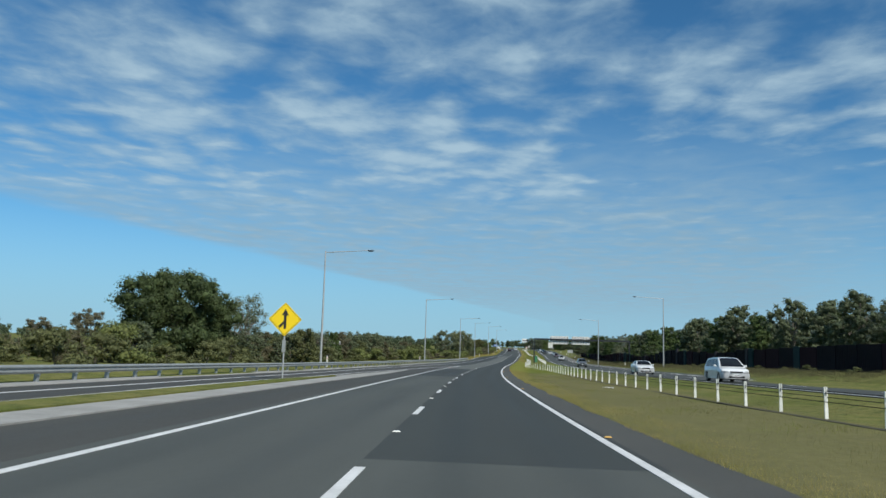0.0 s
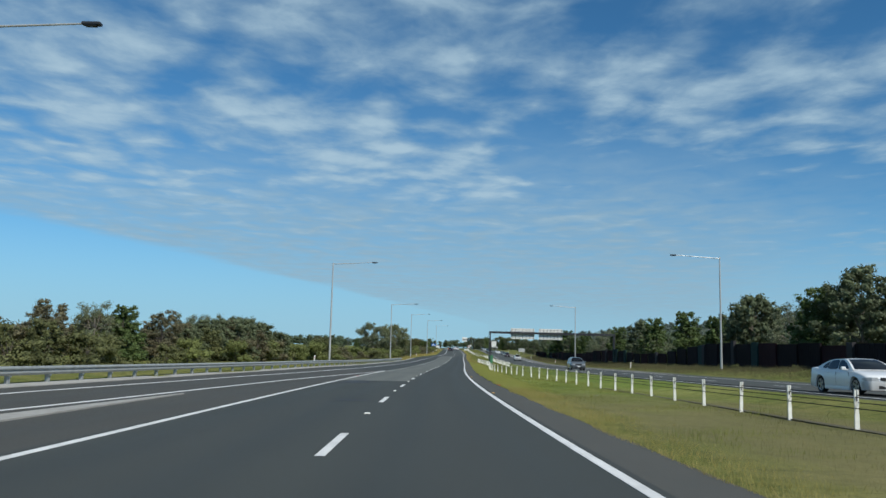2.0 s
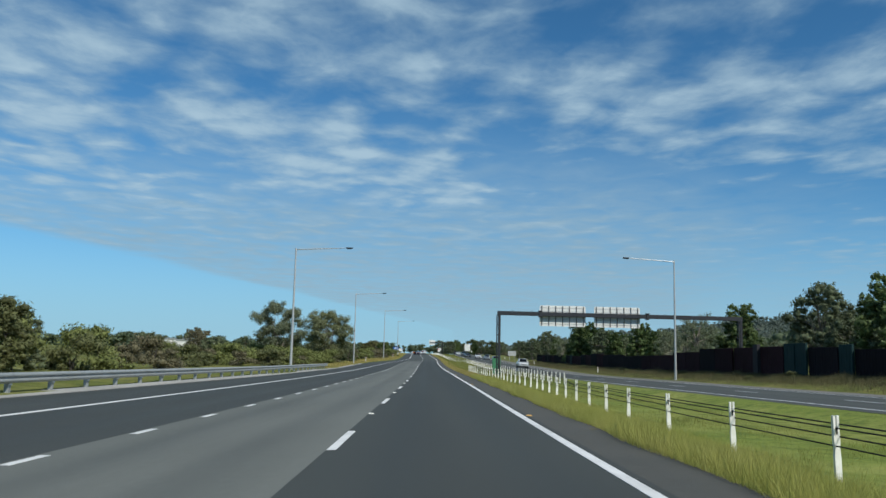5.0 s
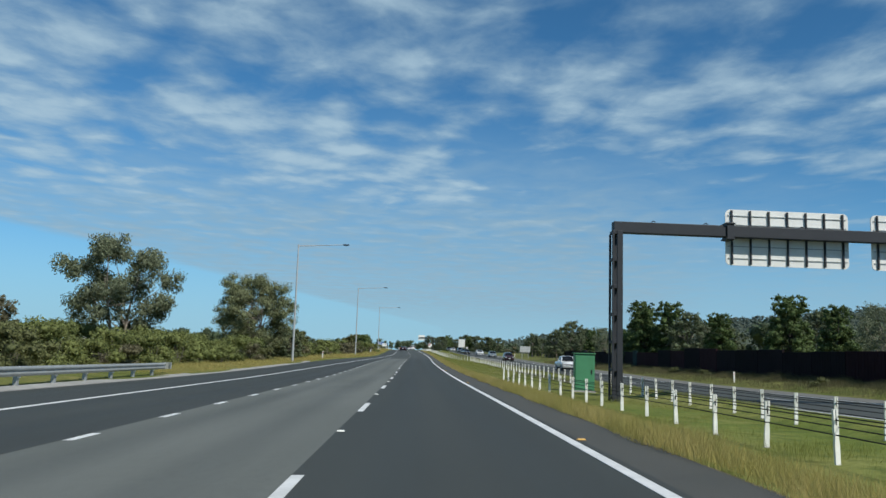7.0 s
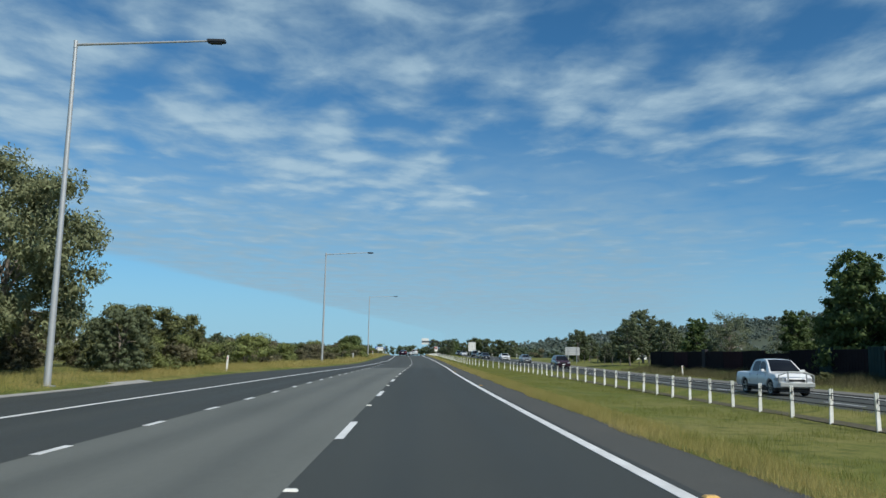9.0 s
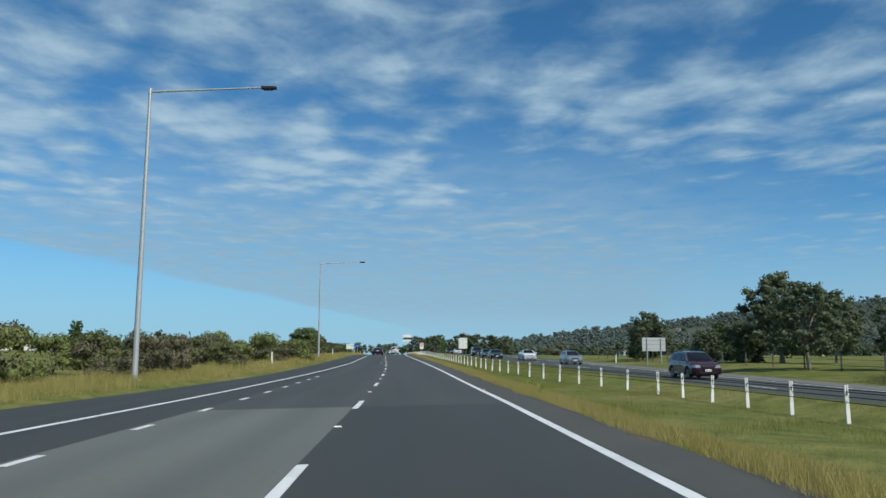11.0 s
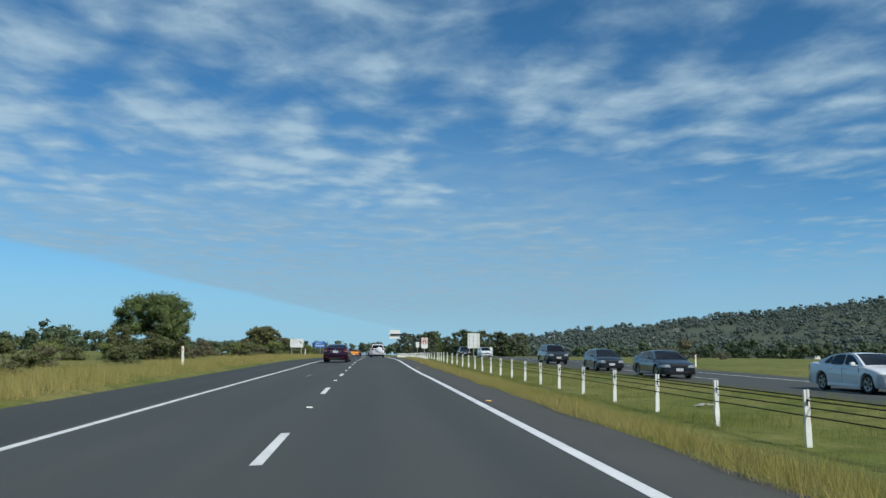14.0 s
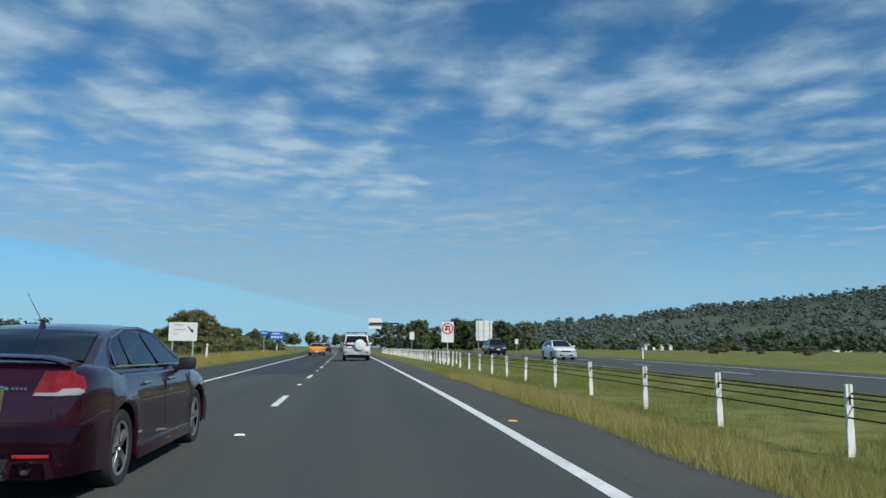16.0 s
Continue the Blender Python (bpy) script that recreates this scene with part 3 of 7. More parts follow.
# ---- ground ----
def build_ground():
    ys = [-400, -200] + list(range(-120, 640, 6)) + list(range(640, 1000, 20)) + [1100, 1300, 1600, 2000, 2600, 3400]
    verts, faces, w = [], [], None
    for y in ys:
        yy = min(max(y, -120), 940)
        e, le = near_edge(yy), left_edge(yy)
        ls = [-2600, -900, -350, -160, -90, -60, -40, -30, -24, le - 6, le - 3, le - 1.2, le - 0.3, le + 0.2, -6, -1, 3.0, 3.5, 4.5, 5.5, 7, 9, e - 2.8, e - 1.3, e - 0.2, e + 0.4, e + OTHER_WIDE - 0.4, e + OTHER_WIDE + 0.2, e + OTHER_WIDE + 3, 33, 40, 50, 70, 120, 220, 450, 1100, 2600]
        w = len(ls)
        for l in ls:
            paved = le < l < 3.4 or e < l < e + OTHER_WIDE
            far = 0.0 if abs(l) < 25 else 0.25 * noise.noise(Vector((l * 0.02, y * 0.02, 0)))
            rough = 0.0 if paved else 0.05 * noise.noise(Vector((l * 0.35, y * 0.25, 3)))
            verts.append(Vector((road_x(yy) + l, y, ground_z(yy, l) + (-0.07 if paved else 0.015) + far + rough)))
    for i in range(len(ys) - 1):
        o = i * w
        faces += [(o + j, o + j + 1, o + w + j + 1, o + w + j) for j in range(w - 1)]
    return tagged(link_mesh("ground", verts, faces, GRASS, smooth=True), "uneven mown grass, green with straw patches, across median and verges", "grass", kind="structure")


build_ground()

# ---- carriageways ----
ramp_right = lerp([(-120, -10.8), (30, -10.2), (47, -9.5), (62, -9.2), (77, -8.1), (99, -7.2), (124, -5.5), (131, -5.15)])  # line at the right of the joining lane
ramp_left = lerp([(-120, -12.8), (20, -12.2), (46, -11.6), (80, -11.2), (104, -10.1), (113, -9.5), (142, -8.3), (180, -8.1), (215, -8.1), (240, -8.25), (258, -8.3), (276, -8.1), (293, -7.6), (320, -6.85), (337, -6.35), (346, -6.15), (364, -5.55), (390, -4.8), (420, -4.6), (900, -4.6)])
nose_right = lerp([(-120, -7.2), (0, -7.2), (30, -7.1), (50, -6.95), (65, -6.95), (82, -7.25)])
nose_left = lerp([(-120, -10.4), (0, -10.2), (25, -9.9), (40, -9.5), (50, -8.8), (62, -8.2), (82, -7.3)])

road = empty("road", pose(0, 0, 0), "grey asphalt freeway carriageway with patched lanes and white lines", "road", kind="structure")
strip("lane_surface", -120, 10, -1.3, 2.45, 0.0, ASPHALT_GREY, parent=road)
strip("lane_surface", 10, 329, -1.3, 2.45, 0.0, ASPHALT_NEW, parent=road, label="fresh dark asphalt")
strip("lane_surface", 329, 940, -1.3, 2.45, 0.0, ASPHALT_MID, parent=road)
for y0, y1, mat in ((-120, 61, ASPHALT_GREY), (61, 101, ASPHALT_NEW), (101, 329, ASPHALT_OLD), (329, 481, ASPHALT_MID), (481, 560, ASPHALT_PATCH), (560, 940, ASPHALT_OLD)):
    strip("lane_surface", y0, y1, -4.95, -1.3, 0.0, mat, parent=road)
strip("shoulder_surface", -120, 940, 2.45, lambda y: 3.34 + 0.10 * noise.noise(Vector((y * 0.35, 0, 0))) + 0.05 * noise.noise(Vector((y * 1.7, 3, 0))), 0.0, SHOULDER, parent=road, step=0.8)
strip("dirt_edge", -20, 560, 3.15, lambda y: 3.50 + 0.12 * noise.noise(Vector((y * 0.5, 9, 0))), -0.006, DIRT, parent=road, step=1.2, label="dry dirt along the seal edge")
strip("shoulder_surface", -120, 82, lambda y: nose_right(y), -4.95, 0.0, ASPHALT_WARM, parent=road)
strip("ramp_surface", -120, 82, left_edge, nose_left, 0.0, ASPHALT_WARM, parent=road, cols=4)
strip("ramp_surface", 82, 131, left_edge, -4.95, 0.0, ASPHALT_WARM, parent=road, cols=4)
strip("ramp_surface", 131, 940, left_edge, -4.95, 0.0, ASPHALT_NEW, parent=road, cols=4)
def wander(a, b, y0, y1, wide, seed):
    """Two wandering edges of a joint or crack from l = a at y0 to l = b at y1."""
    mid = lambda y: a + (b - a) * (y - y0) / (y1 - y0) + 0.05 * noise.noise(Vector((y * 0.9, seed, 0)))
    return lambda y: mid(y) - wide / 2, lambda y: mid(y) + wide / 2


strip("asphalt_patch", 384.6, 390.6, lambda y: -2.64 + 0.03 * noise.noise(Vector((y * 1.1, 2, 0))), lambda y: -1.74 + 0.06 * noise.noise(Vector((y * 1.4, 7, 0))), 0.004, ASPHALT_PATCH, parent=road, step=0.5, cols=4, label="dark worn asphalt patch")
for a, b, y0, y1, wide, mat in ((-2.66, -2.70, 384.2, 391.0, 0.025, CRACK), (-1.70, -1.74, 384.4, 391.4, 0.03, CONCRETE), (-3.44, -3.50, 387.4, 391.5, 0.03, CRACK), (-2.66, -2.62, 426.8, 429.2, 0.03, CONCRETE)):
    strip("joint_line", y0, y1, *wander(a, b, y0, y1, wide, a), 0.008, mat, parent=road, step=0.4)
strip("asphalt_patch", 80.68, 81.40, -2.58, -1.58, 0.005, ASPHALT_PATCH, parent=road, step=0.3, label="small dark asphalt patch")
strip("asphalt_patch", 97.0, 100.6, lambda y: -4.5 + 0.2 * noise.noise(Vector((y, 3, 0))), lambda y: -3.1 + 0.35 * noise.noise(Vector((y * 0.8, 5, 0))), 0.005, ASPHALT_PATCH, parent=road, step=0.3, cols=3, label="dark tar stain before the old surface")

traffic_island = empty("traffic_island", pose(0, 0, 0), "pale concrete edged grass island between ramp and freeway", "traffic island", kind="structure")
strip("concrete_apron", -120, 82, lambda y: min(nose_right(y) - 0.02, max(nose_left(y), nose_right(y) - 1.25)), nose_right, 0.03, CONCRETE, parent=traffic_island, label="pale worn concrete apron")
strip("grass_island", -120, 50, lambda y: nose_left(y) + 0.25, lambda y: nose_right(y) - 1.25 - max(0, y - 38) * 0.05, 0.07, GRASS, parent=traffic_island, step=3, cols=5)
strip("concrete_apron", 50, 82, lambda y: nose_left(y), lambda y: max(nose_left(y), nose_right(y) - 1.25), 0.03, CONCRETE, parent=traffic_island)
strip("gravel_edge", -60, 290, lambda y: left_edge(y) - 0.55, left_edge, 0.02, CONCRETE, parent=road, label="pale gravel edge under the rail")

other_road = empty("other_road", pose(0, 0, 0), "grey asphalt carriageway for oncoming traffic beyond the grass median", "road", kind="structure")
strip("lane_surface", -120, 940, lambda y: near_edge(y), lambda y: near_edge(y) + OTHER_WIDE, 0.0, ASPHALT_MID, parent=other_road, cols=4, step=6)
strip("shoulder_surface", 140, 420, lambda y: near_edge(y) + 8.9 + 0.1 * noise.noise(Vector((y * 0.3, 4, 0))), lambda y: near_edge(y) + OTHER_WIDE + 0.1, 0.006, GRIT, parent=other_road, step=2, label="pale gritty shoulder")

median_strip = empty("mow_strip", pose(0, 0, 0), "narrow pale concrete mowing strip under the barrier posts", "mowing strip", kind="structure")
for y0, y1, f in ((-60, 100, [(-60, 9.3), (20, 9.05), (60, 8.9), (74, 9.1), (84, 9.25), (102, 8.9)]), (246, 316, [(246, 10.35), (262, 10.15), (316, 9.9)])):
    f = lerp(f)
    strip("strip", y0, y1, lambda y, f=f: f(y) - 0.02 + 0.08 * noise.noise(Vector((y * 0.4, 5, 0))), lambda y, f=f: f(y) + 0.28 + 0.09 * noise.noise(Vector((y * 0.5, 1, 0))), 0.035, DIRT, parent=median_strip, step=1.5)

# ---- painted lines ----
LINE = 0.006


def line(y0, y1, at, wide=0.13, parent=road, step=3.0):
    at = at if callable(at) else (lambda y, v=at: v)
    return strip("painted_line", y0, y1, lambda y: at(y) - wide / 2, lambda y: at(y) + wide / 2, LINE, PAINT, step=step, cols=1, parent=parent)


line(-120, 700, lerp([(-120, 2.25), (306, 2.26), (330, 2.39), (344, 2.34), (358, 2.29), (378, 2.24), (400, 2.21), (420, 2.17), (428, 2.13), (442, 2.17), (456, 2.16), (480, 2.18), (700, 2.25)]), 0.15)
outer_line = lerp([(0, -4.58), (40, -4.62), (70, -4.72), (95, -4.92), (112, -5.05), (131, -5.05)])
line(-120, 131, outer_line, 0.15)
line(-120, 132, ramp_right, 0.15)
line(-120, 940, lambda y: ramp_left(y), 0.15)
DASH0 = -5.34
slip = lerp([(-20, -0.77), (20, -0.92), (60, -0.83), (100, -0.56), (140, -0.49), (180, -0.12), (220, 0.37), (260, 0.72), (300, 1.02), (340, 0.95), (380, 0.29), (420, 0.35), (460, 0.78), (500, 1.08), (540, 1.36)])  # of the lane marks along the road


def dashes(y0, y1, l, parent=road, phase=0.0, period=12.32, long=3.1):
    y = y0 + phase
    while y < y1:
        q = y + (slip(y) if parent is road else 0.0)
        line(q, q + long, l, 0.13, parent, step=1.5)
        y += period


dashes(DASH0 - 12.32 * 9, 640, -1.23)
for y in run(132.55, (2, 3.92), (17, 4.126), (25, 4.185), (4, 4.5), (5, 3.98)):
    line(y, y + 1.05, lerp([(140, -4.8), (200, -4.83), (268, -4.94), (330, -4.75)]), 0.13, step=1.05)
line(-120, 940, lambda y: near_edge(y) + 1.1, 0.14, other_road, 8)
line(-120, 940, lambda y: near_edge(y) + 8.4, 0.14, other_road, 8)
dashes(-60, 700, lambda y: near_edge(y) + 4.75, other_road)
for y in (30, 38, 46, 54, 62, 70, 78, 86, 94):
    line(y, y + 5, lambda q: near_edge(q) + 8.0, 0.5, other_road, step=2.5)


def road_marker(y, l, mat):
    """A low glued block with sloping faces."""
    bm = bmesh.new()
    bmesh.ops.create_cone(bm, cap_ends=True, segments=4, radius1=0.085, radius2=0.058, depth=0.018)
    bmesh.ops.rotate(bm, cent=(0, 0, 0), matrix=Matrix.Rotation(radians(45), 3, "Z"), verts=bm.verts)
    bmesh.ops.scale(bm, vec=(1.15, 0.85, 1), verts=bm.verts)
    ob = part("road_marker", bm, mat)
    ob.matrix_basis = Matrix.Translation(place(y, l, 0.016))
    return tagged(ob, "small raised reflective marker glued to the asphalt", "road marker", "lane markers")


MARK0 = DASH0 + 7.74
first_white = road_marker(MARK0 + slip(MARK0), -1.23, WHITE_POST)
for i in range(1, 44):
    y = MARK0 + 12.32 * i
    copy_thing(first_white, Matrix.Translation(place(y + slip(y), -1.23, 0.016)))
first_amber = road_marker(14.47, 2.45, AMBER)
first_amber["label"] = "small raised amber reflective marker beside the edge line"
for y in run(14.47, (1, 24.2), (7, 24.62), (1, 25.3), (4, 24.87), (1, 24.1), (4, 24.9))[1:]:
    copy_thing(first_amber, Matrix.Translation(place(y, 2.45, 0.016)))
first_red = road_marker(110.6, -5.05, REFLECT_RED)
first_red["label"] = "small raised red reflective marker beside the outer line"

# ---- wire rope barrier ----
def barrier_post():
    """A flat white post with a slotted, pinched head that holds the ropes."""
    ob = empty("barrier_post", pose(0, 0, 0), "white painted steel post of a wire rope barrier", "barrier post", "wire rope barrier posts")
    bm = bmesh.new()
    prof = [(0.046, -0.25), (0.046, 0.30), (0.036, 0.42), (0.044, 0.50), (0.048, 0.60)]
    for (w0, z0), (w1, z1) in zip(prof, prof[1:]):
        v = [bm.verts.new(p) for p in ((-w0, -0.02, z0), (w0, -0.02, z0), (w0, 0.02, z0), (-w0, 0.02, z0), (-w1, -0.02, z1), (w1, -0.02, z1), (w1, 0.02, z1), (-w1, 0.02, z1))]
        for f in ((0, 1, 5, 4), (1, 2, 6, 5), (2, 3, 7, 6), (3, 0, 4, 7)):
            bm.faces.new([v[i] for i in f])
    for s in (-1, 1):
        box(bm, s * 0.028 - 0.018, s * 0.028 + 0.018, -0.02, 0.02, 0.58, 0.84, 0.006)
    part("post", bm, WHITE_POST, ob)
    bm = bmesh.new()
    box(bm, -0.012, 0.012, -0.024, 0.024, 0.60, 0.70)
    part("rope_spacer", bm, BLACK, ob, "black plastic rope spacer")
    bm = bmesh.new()
    bmesh.ops.create_circle(bm, cap_ends=True, segments=10, radius=0.075)
    bmesh.ops.translate(bm, vec=(0, 0, -0.03), verts=bm.verts)
    r = bmesh.ops.extrude_face_region(bm, geom=list(bm.faces))
    bmesh.ops.translate(bm, vec=(0, 0, 0.015), verts=[v for v in r["geom"] if isinstance(v, bmesh.types.BMVert)])
    part("footing", bm, CONCRETE, ob, "round concrete footing")
    return ob


fence_a = lerp([(-40, 9.65), (20, 9.5), (47, 9.4), (60, 9.3), (74, 9.15), (84, 9.1), (95, 9.0), (104, 8.75), (114, 8.4), (121, 8.05), (128, 7.45), (135, 6.85), (140.5, 6.15), (143.4, 5.85), (146.5, 5.62), (150, 5.45), (158, 5.45), (170, 5.7), (190, 6.4), (214, 6.55), (220, 6.42), (225, 6.2), (229, 6.15), (233, 6.05), (237, 5.9), (250, 5.7)])
fence_b = lerp([(203, 10.4), (240, 10.4), (262, 10.15), (290, 10.0), (322, 9.9), (339.5, 9.45), (345.7, 8.8), (351, 8.0), (357, 7.45), (363, 7.05), (370, 6.7), (383, 6.5), (425, 6.5), (445, 6.25), (458, 6.0), (464, 6.1), (472, 6.4), (640, 6.6)])
fence_c = lerp([(498, 7.6), (640, 8.6)])
spots_a = run(-33.69, (18, 3.11), (4, 3.115), (4, 3.125), (4, 3.08), (5, 3.03), (5, 3.15), (4, 3.18), (2, 3.45), (3, 3.77), (1, 3.46), (1, 4.3), (1, 3.4), (1, 3.1), (1, 2.7), (1, 2.6), (3, 2.95), (2, 3.6), (2, 4.0), (15, 3.083), (1, 2.56), (2, 2.45), (8, 2.27), (6, 2.21))
spots_b = run(203.66, (15, 2.112), (27, 2.013), (20, 2.491), (2, 3.071), (2, 2.763), (6, 3.096), (1, 3.432), (1, 2.966), (5, 3.283), (4, 2.966), (5, 3.17), (8, 3.02), (3, 3.1), (3, 3.4), (3, 4.17), (6, 3.4), (40, 2.2))
spots_c = [504 + 2.2 * i for i in range(36)]
posts = [(y, fence_a) for y in spots_a] + [(y, fence_b) for y in spots_b] + [(y, fence_c) for y in spots_c]
first_post = barrier_post()
for i, (y, f) in enumerate(posts):
    p = place(y, f(y), 0.02)
    m = pose(*p, random.gauss(0, 0.8), random.gauss(0, 1.2), random.gauss(0, 5))
    if i == 0:
        first_post.matrix_basis = m
    else:
        copy_thing(first_post, m)


def ropes(f, y0, y1):
    """Four ropes, woven past the posts on either side."""
    thing = empty("wire_rope_barrier", pose(0, 0, 0), "four dark steel wire ropes strung between white posts", "wire barrier")
    for k, h in enumerate((0.47, 0.59, 0.70, 0.75)):
        bm = bmesh.new()
        ys = np.arange(y0, y1, 3.03)
        side = 0.028 if k % 2 else -0.028
        prev = None
        for j, y in enumerate(ys):
            z = h
            if y < y0 + 8:
                z = h * (y - y0) / 8
            if y > y1 - 8:
                z = h * (y1 - y) / 8
            c = place(y, f(y), z) + Vector((side, 0, 0))
            ring = [bm.verts.new(c + Vector((0.010 * math.cos(a), 0, 0.010 * math.sin(a)))) for a in (0, 1.57, 3.14, 4.71)]
            if prev:
                for i in range(4):
                    bm.faces.new((prev[i], prev[(i + 1) % 4], ring[(i + 1) % 4], ring[i]))
            prev = ring
        part("rope", bm, ROPE, thing)
    return thing


ropes(fence_a, -36, 251)
ropes(fence_b, 199, 600)
ropes(fence_c, 498, 586)


# ---- guard rail ----
rail_l = lerp([(-60, -14.8), (30, -14.2), (75, -13.3), (115, -12.4), (150, -11.3), (200, -11.3), (238, -11.7)])


def guard_rail(y0, y1):
    thing = empty("guard_rail", pose(0, 0, 0), "galvanised steel W-beam guard rail on blocks and posts", "guard rail")
    prof = [(0.0, 0.44), (0.03, 0.46), (0.075, 0.50), (0.075, 0.53), (0.02, 0.57), (0.02, 0.60), (0.075, 0.64), (0.075, 0.67), (0.03, 0.71), (0.0, 0.73)]
    bm = bmesh.new()
    prev = None
    for y in np.arange(y0, y1 + 0.1, 2.5):
        c = place(y, rail_l(y), -0.19)
        ring = [bm.verts.new(c + Vector((x + 0.10, 0, z + 0.03))) for x, z in prof] + [bm.verts.new(c + Vector((x + 0.097, 0, z + 0.03))) for x, z in reversed(prof)]
        if prev:
            n = len(ring)
            for i in range(n):
                bm.faces.new((prev[i], prev[(i + 1) % n], ring[(i + 1) % n], ring[i]))
        else:
            bm.faces.new(ring)
        prev = ring
    bm.faces.new(list(reversed(prev)))
    part("beam", bm, STEEL_DULL, thing, "ribbed galvanised beam")
    bm = bmesh.new()
    box(bm, -0.06, 0.06, -0.075, 0.075, -0.3, 0.72, 0.008)
    post = part("post", bm, STEEL_DULL, thing)
    bm = bmesh.new()
    box(bm, 0.055, 0.10, -0.07, 0.07, 0.42, 0.76, 0.01)
    block = part("block", bm, WHITE_POST, thing, "pale spacer block")
    for i, y in enumerate(np.arange(y0 + 1, y1, 2.5)):
        for src in (post, block):
            ob = src if i == 0 else new(src.name, src.data)
            ob.parent = thing
            ob.matrix_basis = Matrix.Translation(place(y, rail_l(y), -0.19))
    bm = bmesh.new()
    c = place(y1, rail_l(y1), -0.19)
    for k in range(10):
        a = math.pi * k / 9
        rod(bm, c + Vector((0.1 - 0.16 + 0.16 * math.cos(a), 0.16 * math.sin(a), 0.46)), c + Vector((0.1 - 0.16 + 0.16 * math.cos(a), 0.16 * math.sin(a), 0.76)), 0.03, sides=6)
    part("bull_nose", bm, STEEL_DULL, thing, "rounded rail end")
    return thing


guard_rail(-58, 238)


# ---- street lamps ----
def street_lamp(side=1, group="lamps along the freeway"):
    """A tapered octagonal pole with a long single outreach arm and a flat luminaire."""
    ob = empty("street_lamp", pose(0, 0, 0), "tall galvanised street lamp with one long arm", "street lamp", group)
    bm = bmesh.new()
    rod(bm, (0, 0, -0.4), (0, 0, 12.0), 0.125, 0.062, 10)
    part("pole", bm, STEEL, ob, smooth=True)
    bm = bmesh.new()
    box(bm, -0.2, 0.2, -0.2, 0.2, -0.3, 0.05, 0.01)
    part("base_plate", bm, STEEL_DULL, ob)
    bm = bmesh.new()
    rod(bm, (-0.05 * side, 0, 11.93), (4.7 * side, 0, 12.22), 0.05, 0.035, 8)
    rod(bm, (0, 0, 11.82), (0, 0, 12.08), 0.075, 0.075, 8)
    part("arm", bm, STEEL, ob, smooth=True)
    bm = bmesh.new()
    box(bm, 4.6, 5.25, -0.13, 0.13, 12.16, 12.27, 0.035)
    box(bm, 4.7, 5.1, -0.10, 0.10, 12.12, 12.17, 0.015)
    if side < 0:
        bmesh.ops.scale(bm, vec=(-1, 1, 1), verts=bm.verts)
    part("luminaire", bm, GANTRY, ob, "flat grey lamp head")
    return ob


left_lamp = street_lamp(1)
for i, (y, l) in enumerate(((84.3, -16.9), (151.6, -13.5), (217, -12.4), (282.0, -12.4), (343, -10.9), (405.0, -9.1), (20, -18.6), (-45, -18.8))):
    m = pose(*place(y, l), 0, 0, heading(y)) @ Matrix.Diagonal((1, 1, {151.6: 0.97, 217: 0.92, 405.0: 0.935}.get(y, 1.0), 1))
    if i == 0:
        left_lamp.matrix_basis = m
    else:
        copy_thing(left_lamp, m)
right_lamp = street_lamp(-1)
for i, (y, l) in enumerate(((142.5, 29.3), (223, 25.0))):
    m = pose(*place(y, l), 0, 0, heading(y))
    if i == 0:
        right_lamp.matrix_basis = m
    else:
        copy_thing(right_lamp, m)


# ---- signs ----
def plate(bm, w, h, r, z, y, thick=0.03):
    """A sign plate with rounded corners, its lower edge at z, its back face at y."""
    pts = []
    for cx, cz, a0 in ((w / 2 - r, h - r, 0), (-w / 2 + r, h - r, 90), (-w / 2 + r, r, 180), (w / 2 - r, r, 270)):
        for k in range(5):
            a = radians(a0 + 22.5 * k)
            pts.append((cx + r * math.cos(a), cz + r * math.sin(a)))
    front = [bm.verts.new((x, y, z + q)) for x, q in pts]
    back = [bm.verts.new((x, y + thick, z + q)) for x, q in pts]
    bm.faces.new(front)
    bm.faces.new(list(reversed(back)))
    n = len(pts)
    for i in range(n):
        bm.faces.new((front[i], back[i], back[(i + 1) % n], front[(i + 1) % n]))


